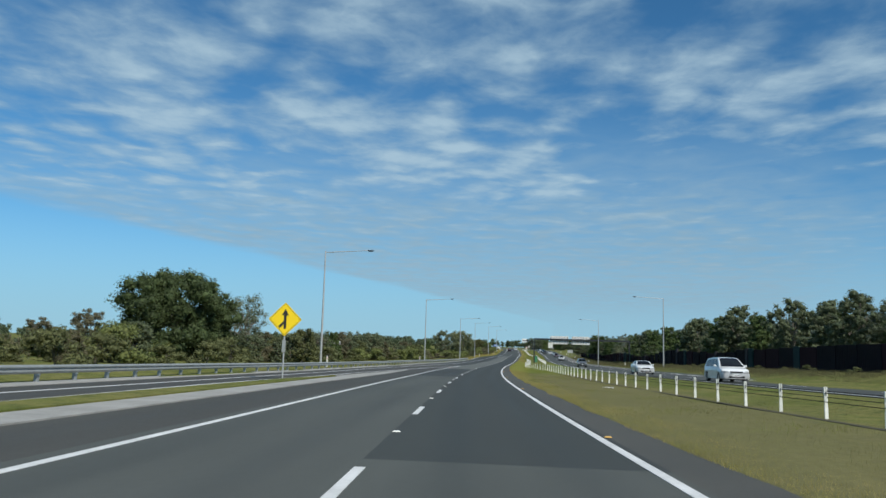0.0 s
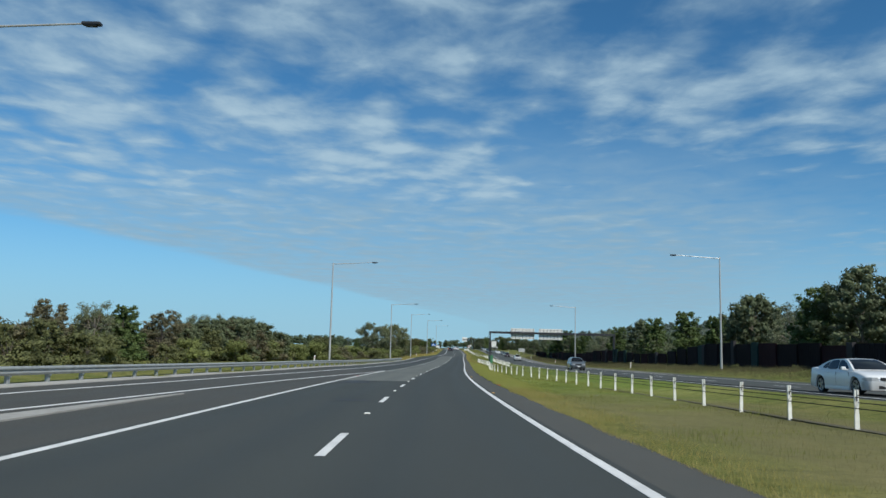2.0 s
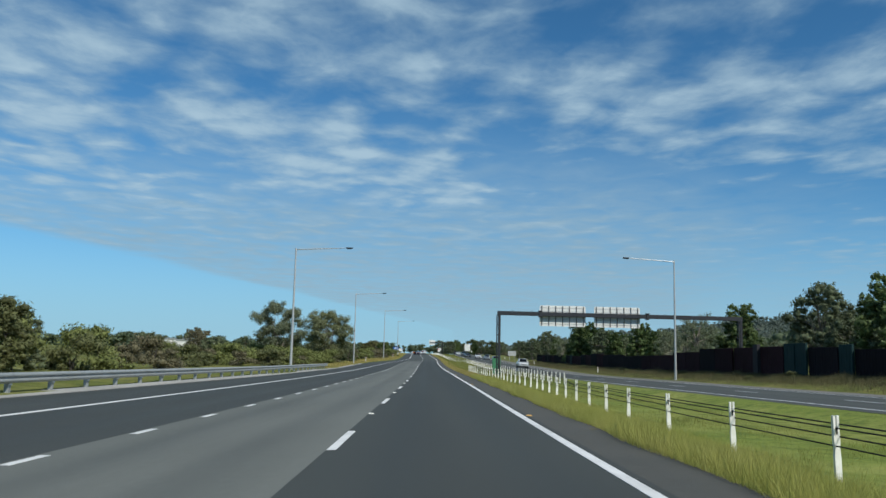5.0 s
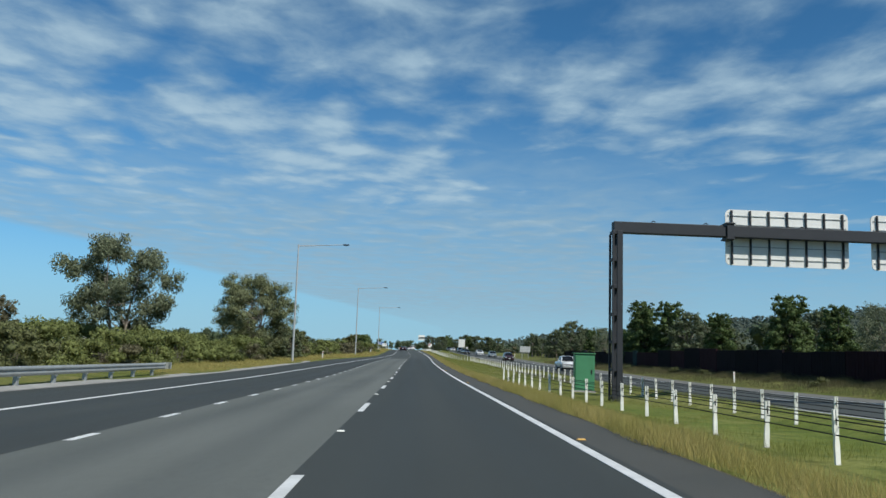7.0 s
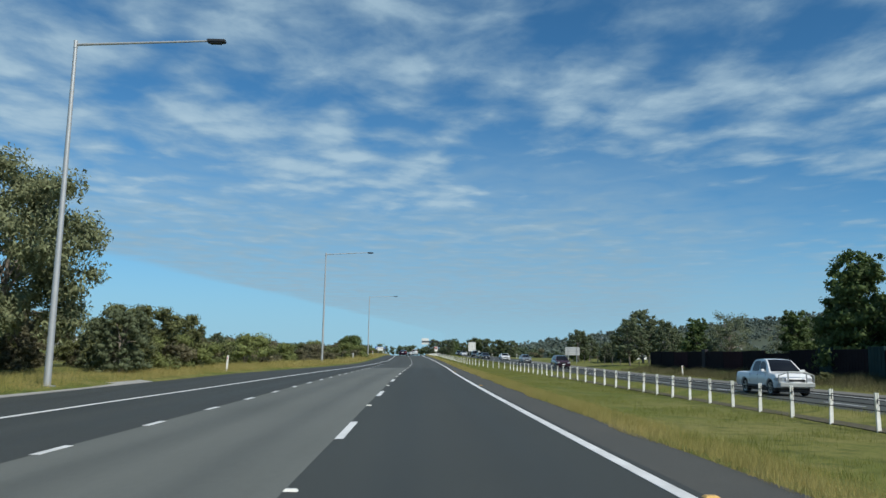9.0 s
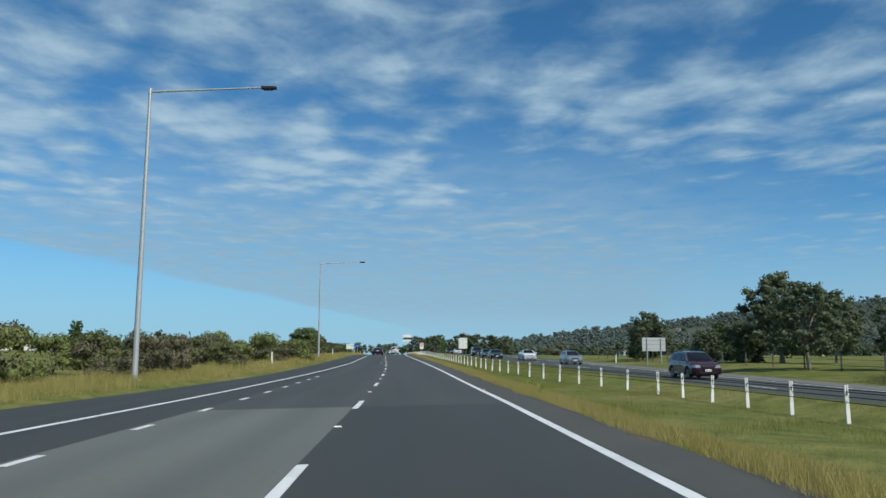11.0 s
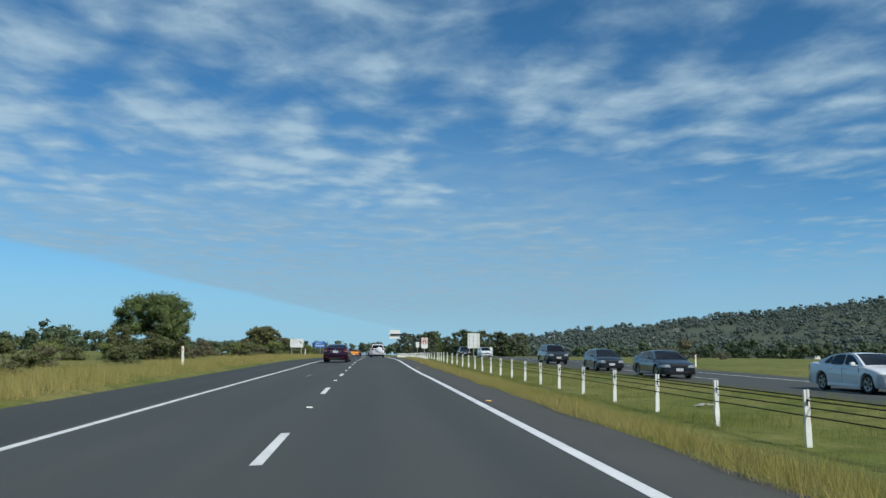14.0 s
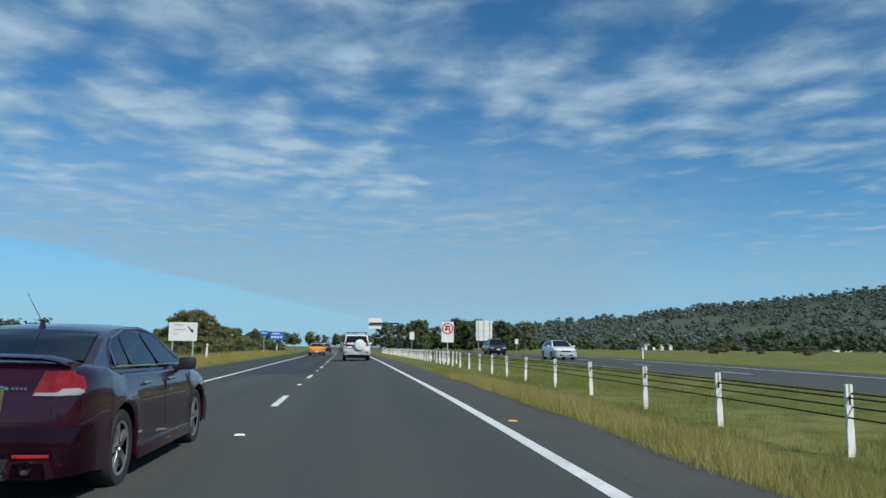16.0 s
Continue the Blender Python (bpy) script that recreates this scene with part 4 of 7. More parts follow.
def sign_gantry(y, l):
    """A cantilever portal over the oncoming lanes: two columns with rungs, one box beam, two sign boards seen from behind."""
    thing = empty("sign_gantry", pose(*place(y, l), 0, 0, heading(y) + 1), "dark grey steel sign gantry carrying two signs over oncoming lanes", "gantry")
    SPAN, TOP = 26.5, 6.85
    for x in (0, SPAN):
        bm = bmesh.new()
        for dy in (-0.24, 0.24):
            box(bm, x - 0.11, x + 0.11, dy - 0.05, dy + 0.05, -0.6, TOP - 0.25, 0.012)
        part("column", bm, GANTRY, thing)
        bm = bmesh.new()
        box(bm, x - 0.30, x - 0.22, -0.27, -0.19, -0.6, TOP - 0.35, 0.008)
        box(bm, x - 0.30, x - 0.22, 0.19, 0.27, -0.6, TOP - 0.35, 0.008)
        for k in range(7):
            z = 0.10 + k * 1.06
            box(bm, x - 0.30, x - 0.11, -0.27, -0.19, z, z + 0.14, 0.01)
            box(bm, x - 0.29, x + 0.1, -0.2, 0.2, z, z + 0.12, 0.01)
        part("column_web", bm, GANTRY, thing)
        bm = bmesh.new()
        box(bm, x - 0.5, x + 0.4, -0.5, 0.5, -0.7, -0.25, 0.02)
        part("footing", bm, CONCRETE, thing)
    bm = bmesh.new()
    box(bm, -0.22, SPAN + 0.2, -0.2, 0.2, TOP - 0.32, TOP + 0.12, 0.02)
    part("beam", bm, GANTRY, thing)
    for x in (4.4, 16.2):
        bm = bmesh.new()
        box(bm, x - 0.14, x + 0.14, -0.27, 0.27, TOP - 0.45, TOP + 0.25, 0.015)
        for dz in (-0.4, 0.2):
            for dy in (-0.29, 0.29):
                rod(bm, (x - 0.18, dy, TOP + dz), (x + 0.18, dy, TOP + dz), 0.03, sides=6)
        part("beam_joint", bm, GANTRY, thing)
    for x in (1.4, 3.5, 7.4, 13.3, 18.1):
        bm = bmesh.new()
        for k in range(6):
            a, b = math.pi * k / 6, math.pi * (k + 1) / 6
            rod(bm, (x + 0.09 * math.cos(a), 0, TOP + 0.11 + 0.1 * math.sin(a)), (x + 0.09 * math.cos(b), 0, TOP + 0.11 + 0.1 * math.sin(b)), 0.02, sides=5)
        part("lifting_eye", bm, GANTRY, thing)
    for x in (6.95, 12.95):
        bm = bmesh.new()
        bm2 = bmesh.new()
        plate(bm, 5.05, 2.25, 0.2, TOP - 1.38, 0.32, 0.04)
        for v in bm.verts:
            v.co.x += x
        board = part("sign_board", bm, SIGN_BACK, thing, "white back of a large road sign")
        for k in range(7):
            xx = x - 2.28 + k * 0.76
            bm2 = bmesh.new()
            box(bm2, xx - 0.03, xx + 0.03, 0.24, 0.32, TOP - 1.34, TOP + 0.83)
            part("mounting_rail", bm2, GANTRY, board, "dark vertical mounting rail")
        for z in (TOP - 1.1, TOP - 0.62, TOP + 0.25, TOP + 0.62):
            bm2 = bmesh.new()
            box(bm2, x - 2.44, x + 2.44, 0.285, 0.319, z - 0.015, z + 0.015)
            part("stiffener", bm2, STEEL_DULL, board)
    return thing


sign_gantry(229.5, 7.75)


def cabinet(y, l):
    ob = empty("roadside_cabinet", pose(*place(y, l), 0, 0, heading(y) - 6), "tall green painted steel equipment cabinet beside the gantry", "cabinet")
    bm = bmesh.new()
    box(bm, -0.48, 0.48, -0.4, 0.4, 0.1, 1.85, 0.03)
    part("body", bm, GREEN_BOX, ob)
    bm = bmesh.new()
    box(bm, -0.44, 0.44, -0.425, -0.402, 0.18, 1.77, 0.008)
    part("door", bm, GREEN_BOX, ob)
    bm = bmesh.new()
    box(bm, -0.54, 0.54, -0.46, 0.46, 1.853, 1.90, 0.015)
    part("lid", bm, GREEN_BOX, ob)
    bm = bmesh.new()
    box(bm, -0.55, 0.55, -0.47, 0.47, -0.3, 0.098, 0.02)
    part("plinth", bm, CONCRETE, ob)
    bm = bmesh.new()
    box(bm, 0.3, 0.36, -0.45, -0.426, 0.9, 1.1, 0.006)
    part("handle", bm, BLACK, ob)
    return ob


cabinet(238.0, 8.25)


def merge_sign(y, l):
    """A yellow diamond with the joining-lane arrow."""
    ob = empty("warning_sign", pose(*place(y, l), 0, 0, heading(y)), "yellow diamond warning sign with black merging arrow on post", "road sign")
    bm = bmesh.new()
    rod(bm, (0, 0.04, -0.3), (0, 0.04, 3.55), 0.038, sides=10)
    part("post", bm, STEEL, ob, smooth=True)
    bm = bmesh.new()
    plate(bm, 1.2, 1.2, 0.07, -0.6, 0, 0.02)
    bmesh.ops.rotate(bm, cent=(0, 0, 0), matrix=Matrix.Rotation(radians(45), 3, "Y"), verts=bm.verts)
    bmesh.ops.translate(bm, vec=(0, -0.02, 2.98), verts=bm.verts)
    board = part("sign_board", bm, YELLOW, ob)
    bm = bmesh.new()
    for s in (1, -1):
        for t in (1, -1):
            v = [bm.verts.new((s * a, -0.024, 2.98 + t * b)) for a, b in ((0.79, 0), (0, 0.79), (0, 0.765), (0.765, 0))]
            bm.faces.new(v)
    r = bmesh.ops.extrude_face_region(bm, geom=list(bm.faces))
    bmesh.ops.translate(bm, vec=(0, -0.003, 0), verts=[v for v in r["geom"] if isinstance(v, bmesh.types.BMVert)])
    part("border", bm, BLACK, board)
    bm = bmesh.new()
    for poly in (((-0.055, -0.47), (0.075, -0.47), (0.075, 0.22), (-0.055, 0.22)), ((-0.17, 0.2), (0.19, 0.2), (0.01, 0.52)), ((-0.33, -0.36), (-0.24, -0.44), (-0.052, -0.24), (-0.052, -0.08))):
        bm.faces.new([bm.verts.new((x, -0.025, 2.98 + z)) for x, z in poly])
    r = bmesh.ops.extrude_face_region(bm, geom=list(bm.faces))
    bmesh.ops.translate(bm, vec=(0, -0.003, 0), verts=[v for v in r["geom"] if isinstance(v, bmesh.types.BMVert)])
    part("arrow", bm, BLACK, board, "black arrow with a joining branch")
    bm = bmesh.new()
    box(bm, -0.09, 0.09, -0.02, 0.0, 1.35, 1.95, 0.004)
    part("number_tag", bm, STEEL_DULL, ob, "small grey location plate")
    return ob


merge_sign(39.5, -9.4)


def sign_on_posts(name, y, l, w, h, z0, mat, label, legs=(-0.3, 0.3), back=False, turn=0.0, bars=(), bar_mat=None):
    """A rectangular board on round posts; bars: unreadable writing as (x, z, w, h) from the board's middle."""
    ob = empty(name, pose(*place(y, l), 0, 0, heading(y) + turn), label, "road sign")
    for s in legs:
        bm = bmesh.new()
        rod(bm, (s * w, 0.05, -0.3), (s * w, 0.05, z0 + h * 0.9), 0.045, sides=8)
        part("post", bm, STEEL, ob, smooth=True)
    bm = bmesh.new()
    plate(bm, w, h, min(w, h) * 0.06, z0, -0.02, 0.03)
    board = part("sign_board", bm, mat, ob)
    if back:
        bm = bmesh.new()
        for k in range(3):
            z = z0 + h * (0.18 + 0.32 * k)
            box(bm, -w * 0.47, w * 0.47, -0.05, -0.022, z - 0.02, z + 0.02)
        part("stiffener", bm, STEEL_DULL, board)
        bm = bmesh.new()
        for s in legs:
            rod(bm, (s * w, -0.085, -0.3), (s * w, -0.085, z0 + h * 0.97), 0.05, sides=8)
        part("strut", bm, STEEL, ob, smooth=True)
    for x, z, bw, bh in bars:
        bm = bmesh.new()
        box(bm, x - bw / 2, x + bw / 2, -0.026, -0.022, z0 + h / 2 + z - bh / 2, z0 + h / 2 + z + bh / 2)
        part("lettering_bar", bm, bar_mat or BLACK, board)
    return ob


notice = sign_on_posts("notice_sign", 498.3, -9.80, 1.67, 1.12, 1.10, SIGN_BACK, "white rectangular sign with black diagonal arrow beside scrub", legs=(-0.36, 0.36), bars=((-0.25, 0.4, 0.55, 0.05), (-0.2, 0.12, 0.7, 0.04), (-0.45, -0.15, 0.3, 0.04)), bar_mat=STEEL_DULL)
bm = bmesh.new()
for poly in (((0.25, 0.02), (0.30, 0.06), (0.55, -0.24), (0.50, -0.28)), ((0.62, -0.36), (0.42, -0.26), (0.58, -0.13))):
    bm.faces.new([bm.verts.new((x, -0.03, 1.95 + z)) for x, z in poly])
r = bmesh.ops.extrude_face_region(bm, geom=list(bm.faces))
bmesh.ops.translate(bm, vec=(0, 0.006, 0), verts=[v for v in r["geom"] if isinstance(v, bmesh.types.BMVert)])
part("arrow", bm, BLACK, notice, "black diagonal arrow")
sign_on_posts("board_sign", 391.6, 26.6, 2.5, 1.4, 1.45, SIGN_GREY, "pale back of a large sign on two posts by the paddock", legs=(-0.3, 0.3), back=True, turn=2)
sign_on_posts("board_sign", 603.0, 27.4, 3.2, 3.9, 2.2, SIGN_BACK, "tall pale back of a direction sign across the median", legs=(-0.35, 0.0, 0.35), back=True)
sign_on_posts("service_sign", 620.0, -13.5, 3.0, 1.7, 2.0, BLUE, "blue roadside services sign on two posts", legs=(-0.35, 0.35), bars=((-0.2, 0.45, 1.6, 0.22), (-0.9, -0.25, 0.4, 0.4), (-0.3, -0.25, 0.4, 0.4), (0.3, -0.25, 0.4, 0.4), (0.9, -0.25, 0.4, 0.4)), bar_mat=SIGN_BACK)
sign_on_posts("route_marker", 545.0, -9.6, 0.75, 0.6, 2.0, BLUE, "small blue route marker on one post", legs=(0.0,), bars=((-0.15, 0.05, 0.22, 0.12), (0.17, 0.05, 0.2, 0.12)), bar_mat=SIGN_BACK)
sign_on_posts("small_sign", 575.0, 10.6, 0.75, 1.2, 2.3, SIGN_BACK, "small white rectangular sign on a post in the median", legs=(0.0,))
sign_on_posts("small_sign", 575.0, 27.5, 0.55, 0.8, 1.5, SIGN_BACK, "small white sign on a post across the median", legs=(0.0,))


def no_turn_sign(y, l):
    """White plate with a red ring, a bent arrow and a bar through it."""
    ob = sign_on_posts("no_u_turn_sign", y, l, 0.90, 1.5, 1.5, SIGN_BACK, "white no U-turn sign with red ring in the median", legs=(0.0,))
    board = next(c for c in ob.children if c.name.startswith("sign_board"))

    def flat(name, polys, mat, y):
        bm = bmesh.new()
        for poly in polys:
            bm.faces.new([bm.verts.new((x, y, 2.5 + z)) for x, z in poly])
        bmesh.ops.remove_doubles(bm, verts=bm.verts, dist=0.0005)
        r = bmesh.ops.extrude_face_region(bm, geom=list(bm.faces))
        bmesh.ops.translate(bm, vec=(0, -0.004, 0), verts=[v for v in r["geom"] if isinstance(v, bmesh.types.BMVert)])
        part(name, bm, mat, board)

    ring = [((0.42 * math.cos(a), 0.42 * math.sin(a)), (0.42 * math.cos(b), 0.42 * math.sin(b)), (0.33 * math.cos(b), 0.33 * math.sin(b)), (0.33 * math.cos(a), 0.33 * math.sin(a))) for a, b in ((math.tau * k / 24, math.tau * (k + 1) / 24) for k in range(24))]
    flat("ring", ring, RED, -0.024)
    flat("turn_arrow", [((0.1, -0.25), (0.18, -0.25), (0.18, 0.12), (0.1, 0.12)), ((-0.15, 0.12), (0.18, 0.12), (0.1, 0.22), (-0.08, 0.22)), ((-0.16, -0.02), (-0.08, -0.02), (-0.08, 0.12), (-0.16, 0.12)), ((-0.24, -0.02), (0.0, -0.02), (-0.12, -0.2))], BLACK, -0.024)
    flat("slash", [((-0.27, 0.22), (-0.22, 0.27), (0.27, -0.22), (0.22, -0.27))], RED, -0.03)
    return ob


no_turn_sign(506.4, 7.3)


def far_gantry(y, l):
    ob = empty("sign_gantry", pose(*place(y, l), 0, 0, heading(y)), "dark cantilever gantry with a white sign back far down the road", "gantry")
    bm = bmesh.new()
    box(bm, -0.25, 0.25, -0.25, 0.25, -0.4, 7.9, 0.02)
    part("column", bm, GANTRY, ob)
    bm = bmesh.new()
    box(bm, -8.6, 0.25, -0.22, 0.22, 7.4, 7.85, 0.02)
    part("beam", bm, GANTRY, ob)
    bm = bmesh.new()
    plate(bm, 3.9, 3.2, 0.2, 6.0, 0.26, 0.05)
    for v in bm.verts:
        v.co.x -= 7.0
    part("sign_board", bm, SIGN_BACK, ob, "white back of a large road sign")
    return ob


far_gantry(690, 18.4)


# ---- roadside delineators ----
def delineator():
    ob = empty("delineator", pose(0, 0, 0), "white roadside guide post with small red reflector", "guide post", "roadside guide posts")
    bm = bmesh.new()
    box(bm, -0.06, 0.06, -0.014, 0.014, -0.2, 0.98, 0.01)
    part("post", bm, WHITE_POST, ob)
    bm = bmesh.new()
    box(bm, -0.025, 0.025, -0.022, -0.0145, 0.76, 0.84, 0.003)
    part("reflector", bm, REFLECT_RED, ob, "red reflector")
    return ob


guide = delineator()
for i, (y, l) in enumerate(((306, -12.2), (370, -9.6), (434, -9.3), (502, -9.0), (560, -9.2), (75, -14.2), (136, -12.4), (96, 28.6), (176, 26.6), (262, 25.6), (330, 25.0), (402, 25.6), (517, 26.2), (455, 25.8))):
    m = pose(*place(y, l), 0, random.gauss(0, 2), heading(y))
    if i == 0:
        guide.matrix_basis = m
    else:
        copy_thing(guide, m)


# ---- noise wall ----
lower = lerp([(245, 0), (255, -0.12), (283, -0.15), (284, -0.40), (360, -0.36)])  # the top steps down towards its end


def noise_wall(y0, y1):
    wall = empty("noise_wall", pose(0, 0, 0), "dark stained noise wall with teal panels and grey pillars", "noise wall", kind="structure")
    shared = {}
    y, k = y0, 0
    while y < y1:
        l = wall_l(y)
        pick = random.random()
        mat, tall = (WALL_GREEN, 2.5) if pick < 0.10 else (WALL_GREY, 2.55) if pick < 0.22 else (WALL_MAROON, 2.3) if pick < 0.5 else (WALL_DARK, 2.35)
        wide = 1.0 if mat is WALL_GREY else 1.9 if mat is WALL_GREEN else 4.6
        key = (mat.name, tall)
        if key not in shared:
            bm = bmesh.new()
            t = 0.16 if mat is WALL_GREY else 0.09
            box(bm, -t, t, 0, wide - 0.02, -1.2, tall, 0.02)
            if mat is not WALL_GREY:
                for j in range(1, int(wide / 0.38)):
                    box(bm, -t - 0.018, -t, j * 0.38 - 0.02, j * 0.38 + 0.02, -1.2, tall - 0.03)
            shared[key] = part("panel", bm, mat, wall)
            ob = shared[key]
        else:
            ob = new("panel", shared[key].data)
            ob.parent = wall
        step = 0.25 * round((4 if y < 245 else 1.6) * noise.noise(Vector((y * 0.03, 7, 0)))) + lower(y)
        ob.matrix_basis = pose(*place(y, l, step), 0, 0, -math.degrees(math.atan2(road_x(y + wide) - road_x(y), wide)))
        y += wide
    return wall


noise_wall(-60, 350)


def wire_fence(y0, y1, f, name_label):
    thing = empty("paddock_fence", pose(0, 0, 0), name_label, "fence")
    bm = bmesh.new()
    box(bm, -0.04, 0.04, -0.04, 0.04, -0.3, 1.2, 0.01)
    post = part("post", bm, FENCE_WOOD, thing)
    ys = np.arange(y0, y1, 5.0)
    for i, y in enumerate(ys):
        ob = post if i == 0 else new("post", post.data)
        ob.parent = thing
        ob.matrix_basis = Matrix.Translation(place(y, f(y)))
    for h in (0.35, 0.75, 1.15):
        bm = bmesh.new()
        prev = None
        for y in ys:
            c = place(y, f(y), h)
            ring = [bm.verts.new(c + Vector((0.012 * math.cos(a), 0, 0.012 * math.sin(a)))) for a in (0.5, 2.6, 4.7)]
            if prev:
                for i in range(3):
                    bm.faces.new((prev[i], prev[(i + 1) % 3], ring[(i + 1) % 3], ring[i]))
            prev = ring
        part("wire", bm, ROPE, thing)
    return thing


wire_fence(352, 432, lambda y: 29.5 + 0.01 * (y - 352), "low grey post and wire fence along the paddock")


# ---- litter in the median ----
def litter(y, l, turn, mat=SIGN_BACK, label="crumpled scrap of white plastic lying in the grass"):
    """A crumpled scrap of plastic."""
    bm = bmesh.new()
    n, rows = 7, []
    for i in range(n):
        row = []
        for j in range(n):
            x, yy = (i / (n - 1) - 0.5) * 0.55, (j / (n - 1) - 0.5) * 0.3
            z = 0.05 + 0.07 * noise.noise(Vector((x * 7, yy * 7, y)))
            row.append(bm.verts.new((x + 0.05 * noise.noise(Vector((yy * 9, x * 5, 2))), yy + 0.06 * noise.noise(Vector((x * 9, 1, yy))), z)))
        rows.append(row)
    for a, b in zip(rows, rows[1:]):
        for i in range(n - 1):
            bm.faces.new((a[i], a[i + 1], b[i + 1], b[i]))
    bmesh.ops.solidify(bm, geom=list(bm.faces), thickness=0.006)
    ob = part("litter", bm, mat)
    ob.matrix_basis = pose(*place(y, l, 0.03), 0, 0, turn)
    return tagged(ob, label, "litter", "litter in the median")


litter(43.5, 7.24, 20)
litter(412.7, 8.48, 8)
litter(95.7, 3.25, 50, RED, "crumpled scrap of red plastic at the edge of the seal").scale = (0.6, 0.6, 0.6)

# ---- trees and scrub ----
GUM = leafy("gum leaves", (0.135, 0.160, 0.085), (0.080, 0.100, 0.052))
GUM_GREY = leafy("grey gum leaves", (0.199, 0.222, 0.140), (0.115, 0.136, 0.072))
# brighter copy of the gum leaves: sunlit look put into the colour
GUM_LIT = leafy("drooping gum leaves", (0.225, 0.240, 0.125), (0.145, 0.165, 0.080))
DARK_LEAF = leafy("dark leaves", (0.079, 0.109, 0.040), (0.044, 0.063, 0.023))
PINE_LEAF = leafy("pine needles", (0.103, 0.147, 0.047), (0.056, 0.084, 0.026))
OLIVE_LEAF = leafy("olive leaves", (0.150, 0.160, 0.062), (0.085, 0.095, 0.040))
BROWN_LEAF = leafy("brown scrub leaves", (0.165, 0.148, 0.085), (0.105, 0.100, 0.056))
SCRUB_LEAF = leafy("green scrub leaves", (0.185, 0.210, 0.066), (0.115, 0.135, 0.044))
ACACIA_LEAF = leafy("fresh green leaves", (0.135, 0.175, 0.060), (0.080, 0.110, 0.036))
DOME_LEAF = leafy("brownish olive leaves", (0.150, 0.144, 0.056), (0.094, 0.098, 0.037))
BARK = material("pale bark", (0.30, 0.26, 0.21), 0.85, vary=0.5, scale=3.0, second=(0.15, 0.125, 0.10), bump=0.5, bump_scale=14)
BARK_DARK = material("dark bark", (0.10, 0.085, 0.070), 0.9, vary=0.5, scale=3.0, bump=0.5, bump_scale=14)
rng = np.random.default_rng(7)


def loose_faces(name, verts, tri, mat, parent=None):
    """A mesh of single triangles in order, with joined ones (tri) over the last points."""
    lone = (len(verts) if tri is None else int(tri.min())) // 3
    loops = np.arange(3 * lone, dtype=np.int32) if tri is None else np.concatenate([np.arange(3 * lone), tri.ravel()]).astype(np.int32)
    me = bpy.data.meshes.new(name)
    me.vertices.add(len(verts))
    me.vertices.foreach_set("co", np.asarray(verts, np.float32).ravel())
    me.loops.add(len(loops))
    me.loops.foreach_set("vertex_index", loops)
    me.polygons.add(len(loops) // 3)
    me.polygons.foreach_set("loop_start", np.arange(0, len(loops), 3, dtype=np.int32))
    me.update(calc_edges=True)
    me.materials.append(mat)
    ob = new(name, me)
    if parent:
        ob.parent = parent
    return ob


def ball(detail):
    """Points and triangles of a unit ball."""
    bm = bmesh.new()
    bmesh.ops.create_icosphere(bm, subdivisions=detail, radius=1.0)
    bm.verts.index_update()
    v = np.array([tuple(q.co) for q in bm.verts])
    f = np.array([[q.index for q in p.verts] for p in bm.faces])
    bm.free()
    return v, f


BALLS = {1: ball(1), 2: ball(2)}


def outward_sprays(centres, outward, size, loose=0.6, slim=0.45, droop=0.0):
    """A pointed spray at each centre that faces roughly outward."""
    n = len(centres)
    f = outward + rng.normal(size=(n, 3)) * loose
    f /= np.linalg.norm(f, axis=1, keepdims=True)
    r = rng.normal(size=(n, 3))
    r[:, 2] -= droop * 2
    a = r - f * np.sum(r * f, axis=1, keepdims=True)
    a /= np.linalg.norm(a, axis=1, keepdims=True)
    b = np.cross(f, a)
    s = (size * rng.uniform(0.55, 1.4, n))[:, None]
    return np.stack([centres - a * s * 0.7 - b * s * slim * 1.15, centres - a * s * 0.7 + b * s * slim * 1.15, centres + a * s * 1.1], 1).reshape(-1, 3)


def crown_mesh(name, clumps, leaves, size, mat, parent, core=0.6, squash=0.8, loose=0.6, slim=0.45, droop=0.0, ground=0.1, detail=1):
    """Leaf sprays over many overlapping clumps (x, y, z, radius), each filled with a lumpy dark heart of leaves."""
    c = np.asarray(clumps, float)
    share = c[:, 3] ** 2
    count = np.maximum(6, (leaves * share / share.sum()).astype(int))
    who = np.repeat(np.arange(len(c)), count)
    d = rng.normal(size=(len(who), 3))
    d /= np.linalg.norm(d, axis=1, keepdims=True)
    wob = np.sin(d @ rng.normal(size=(3, 7)) * 3.0 + rng.uniform(0, 6, 7)).mean(axis=1)
    rad = (0.80 + 0.45 * wob + 0.22 * rng.normal(size=len(who)).clip(-1.6, 1.6))[:, None]
    pts = c[who, :3] + d * rad * c[who, 3:4] * np.array([1, 1, squash])
    keep = pts[:, 2] > ground
    sprays = outward_sprays(pts[keep], d[keep], size, loose, slim, droop)
    ball_v, ball_f = BALLS[detail]
    hearts = []
    for x, y, z, r in c:
        v = ball_v * (r * core) * np.array([1, 1, squash]) * rng.uniform(0.72, 1.15, (len(ball_v), 1)) + (x, y, z)
        v[:, 2] = np.maximum(v[:, 2], ground)
        hearts.append(v)
    tri = np.concatenate([ball_f + len(sprays) + i * len(ball_v) for i in range(len(c))])
    return loose_faces(name, np.concatenate([sprays] + hearts), tri, mat, parent)


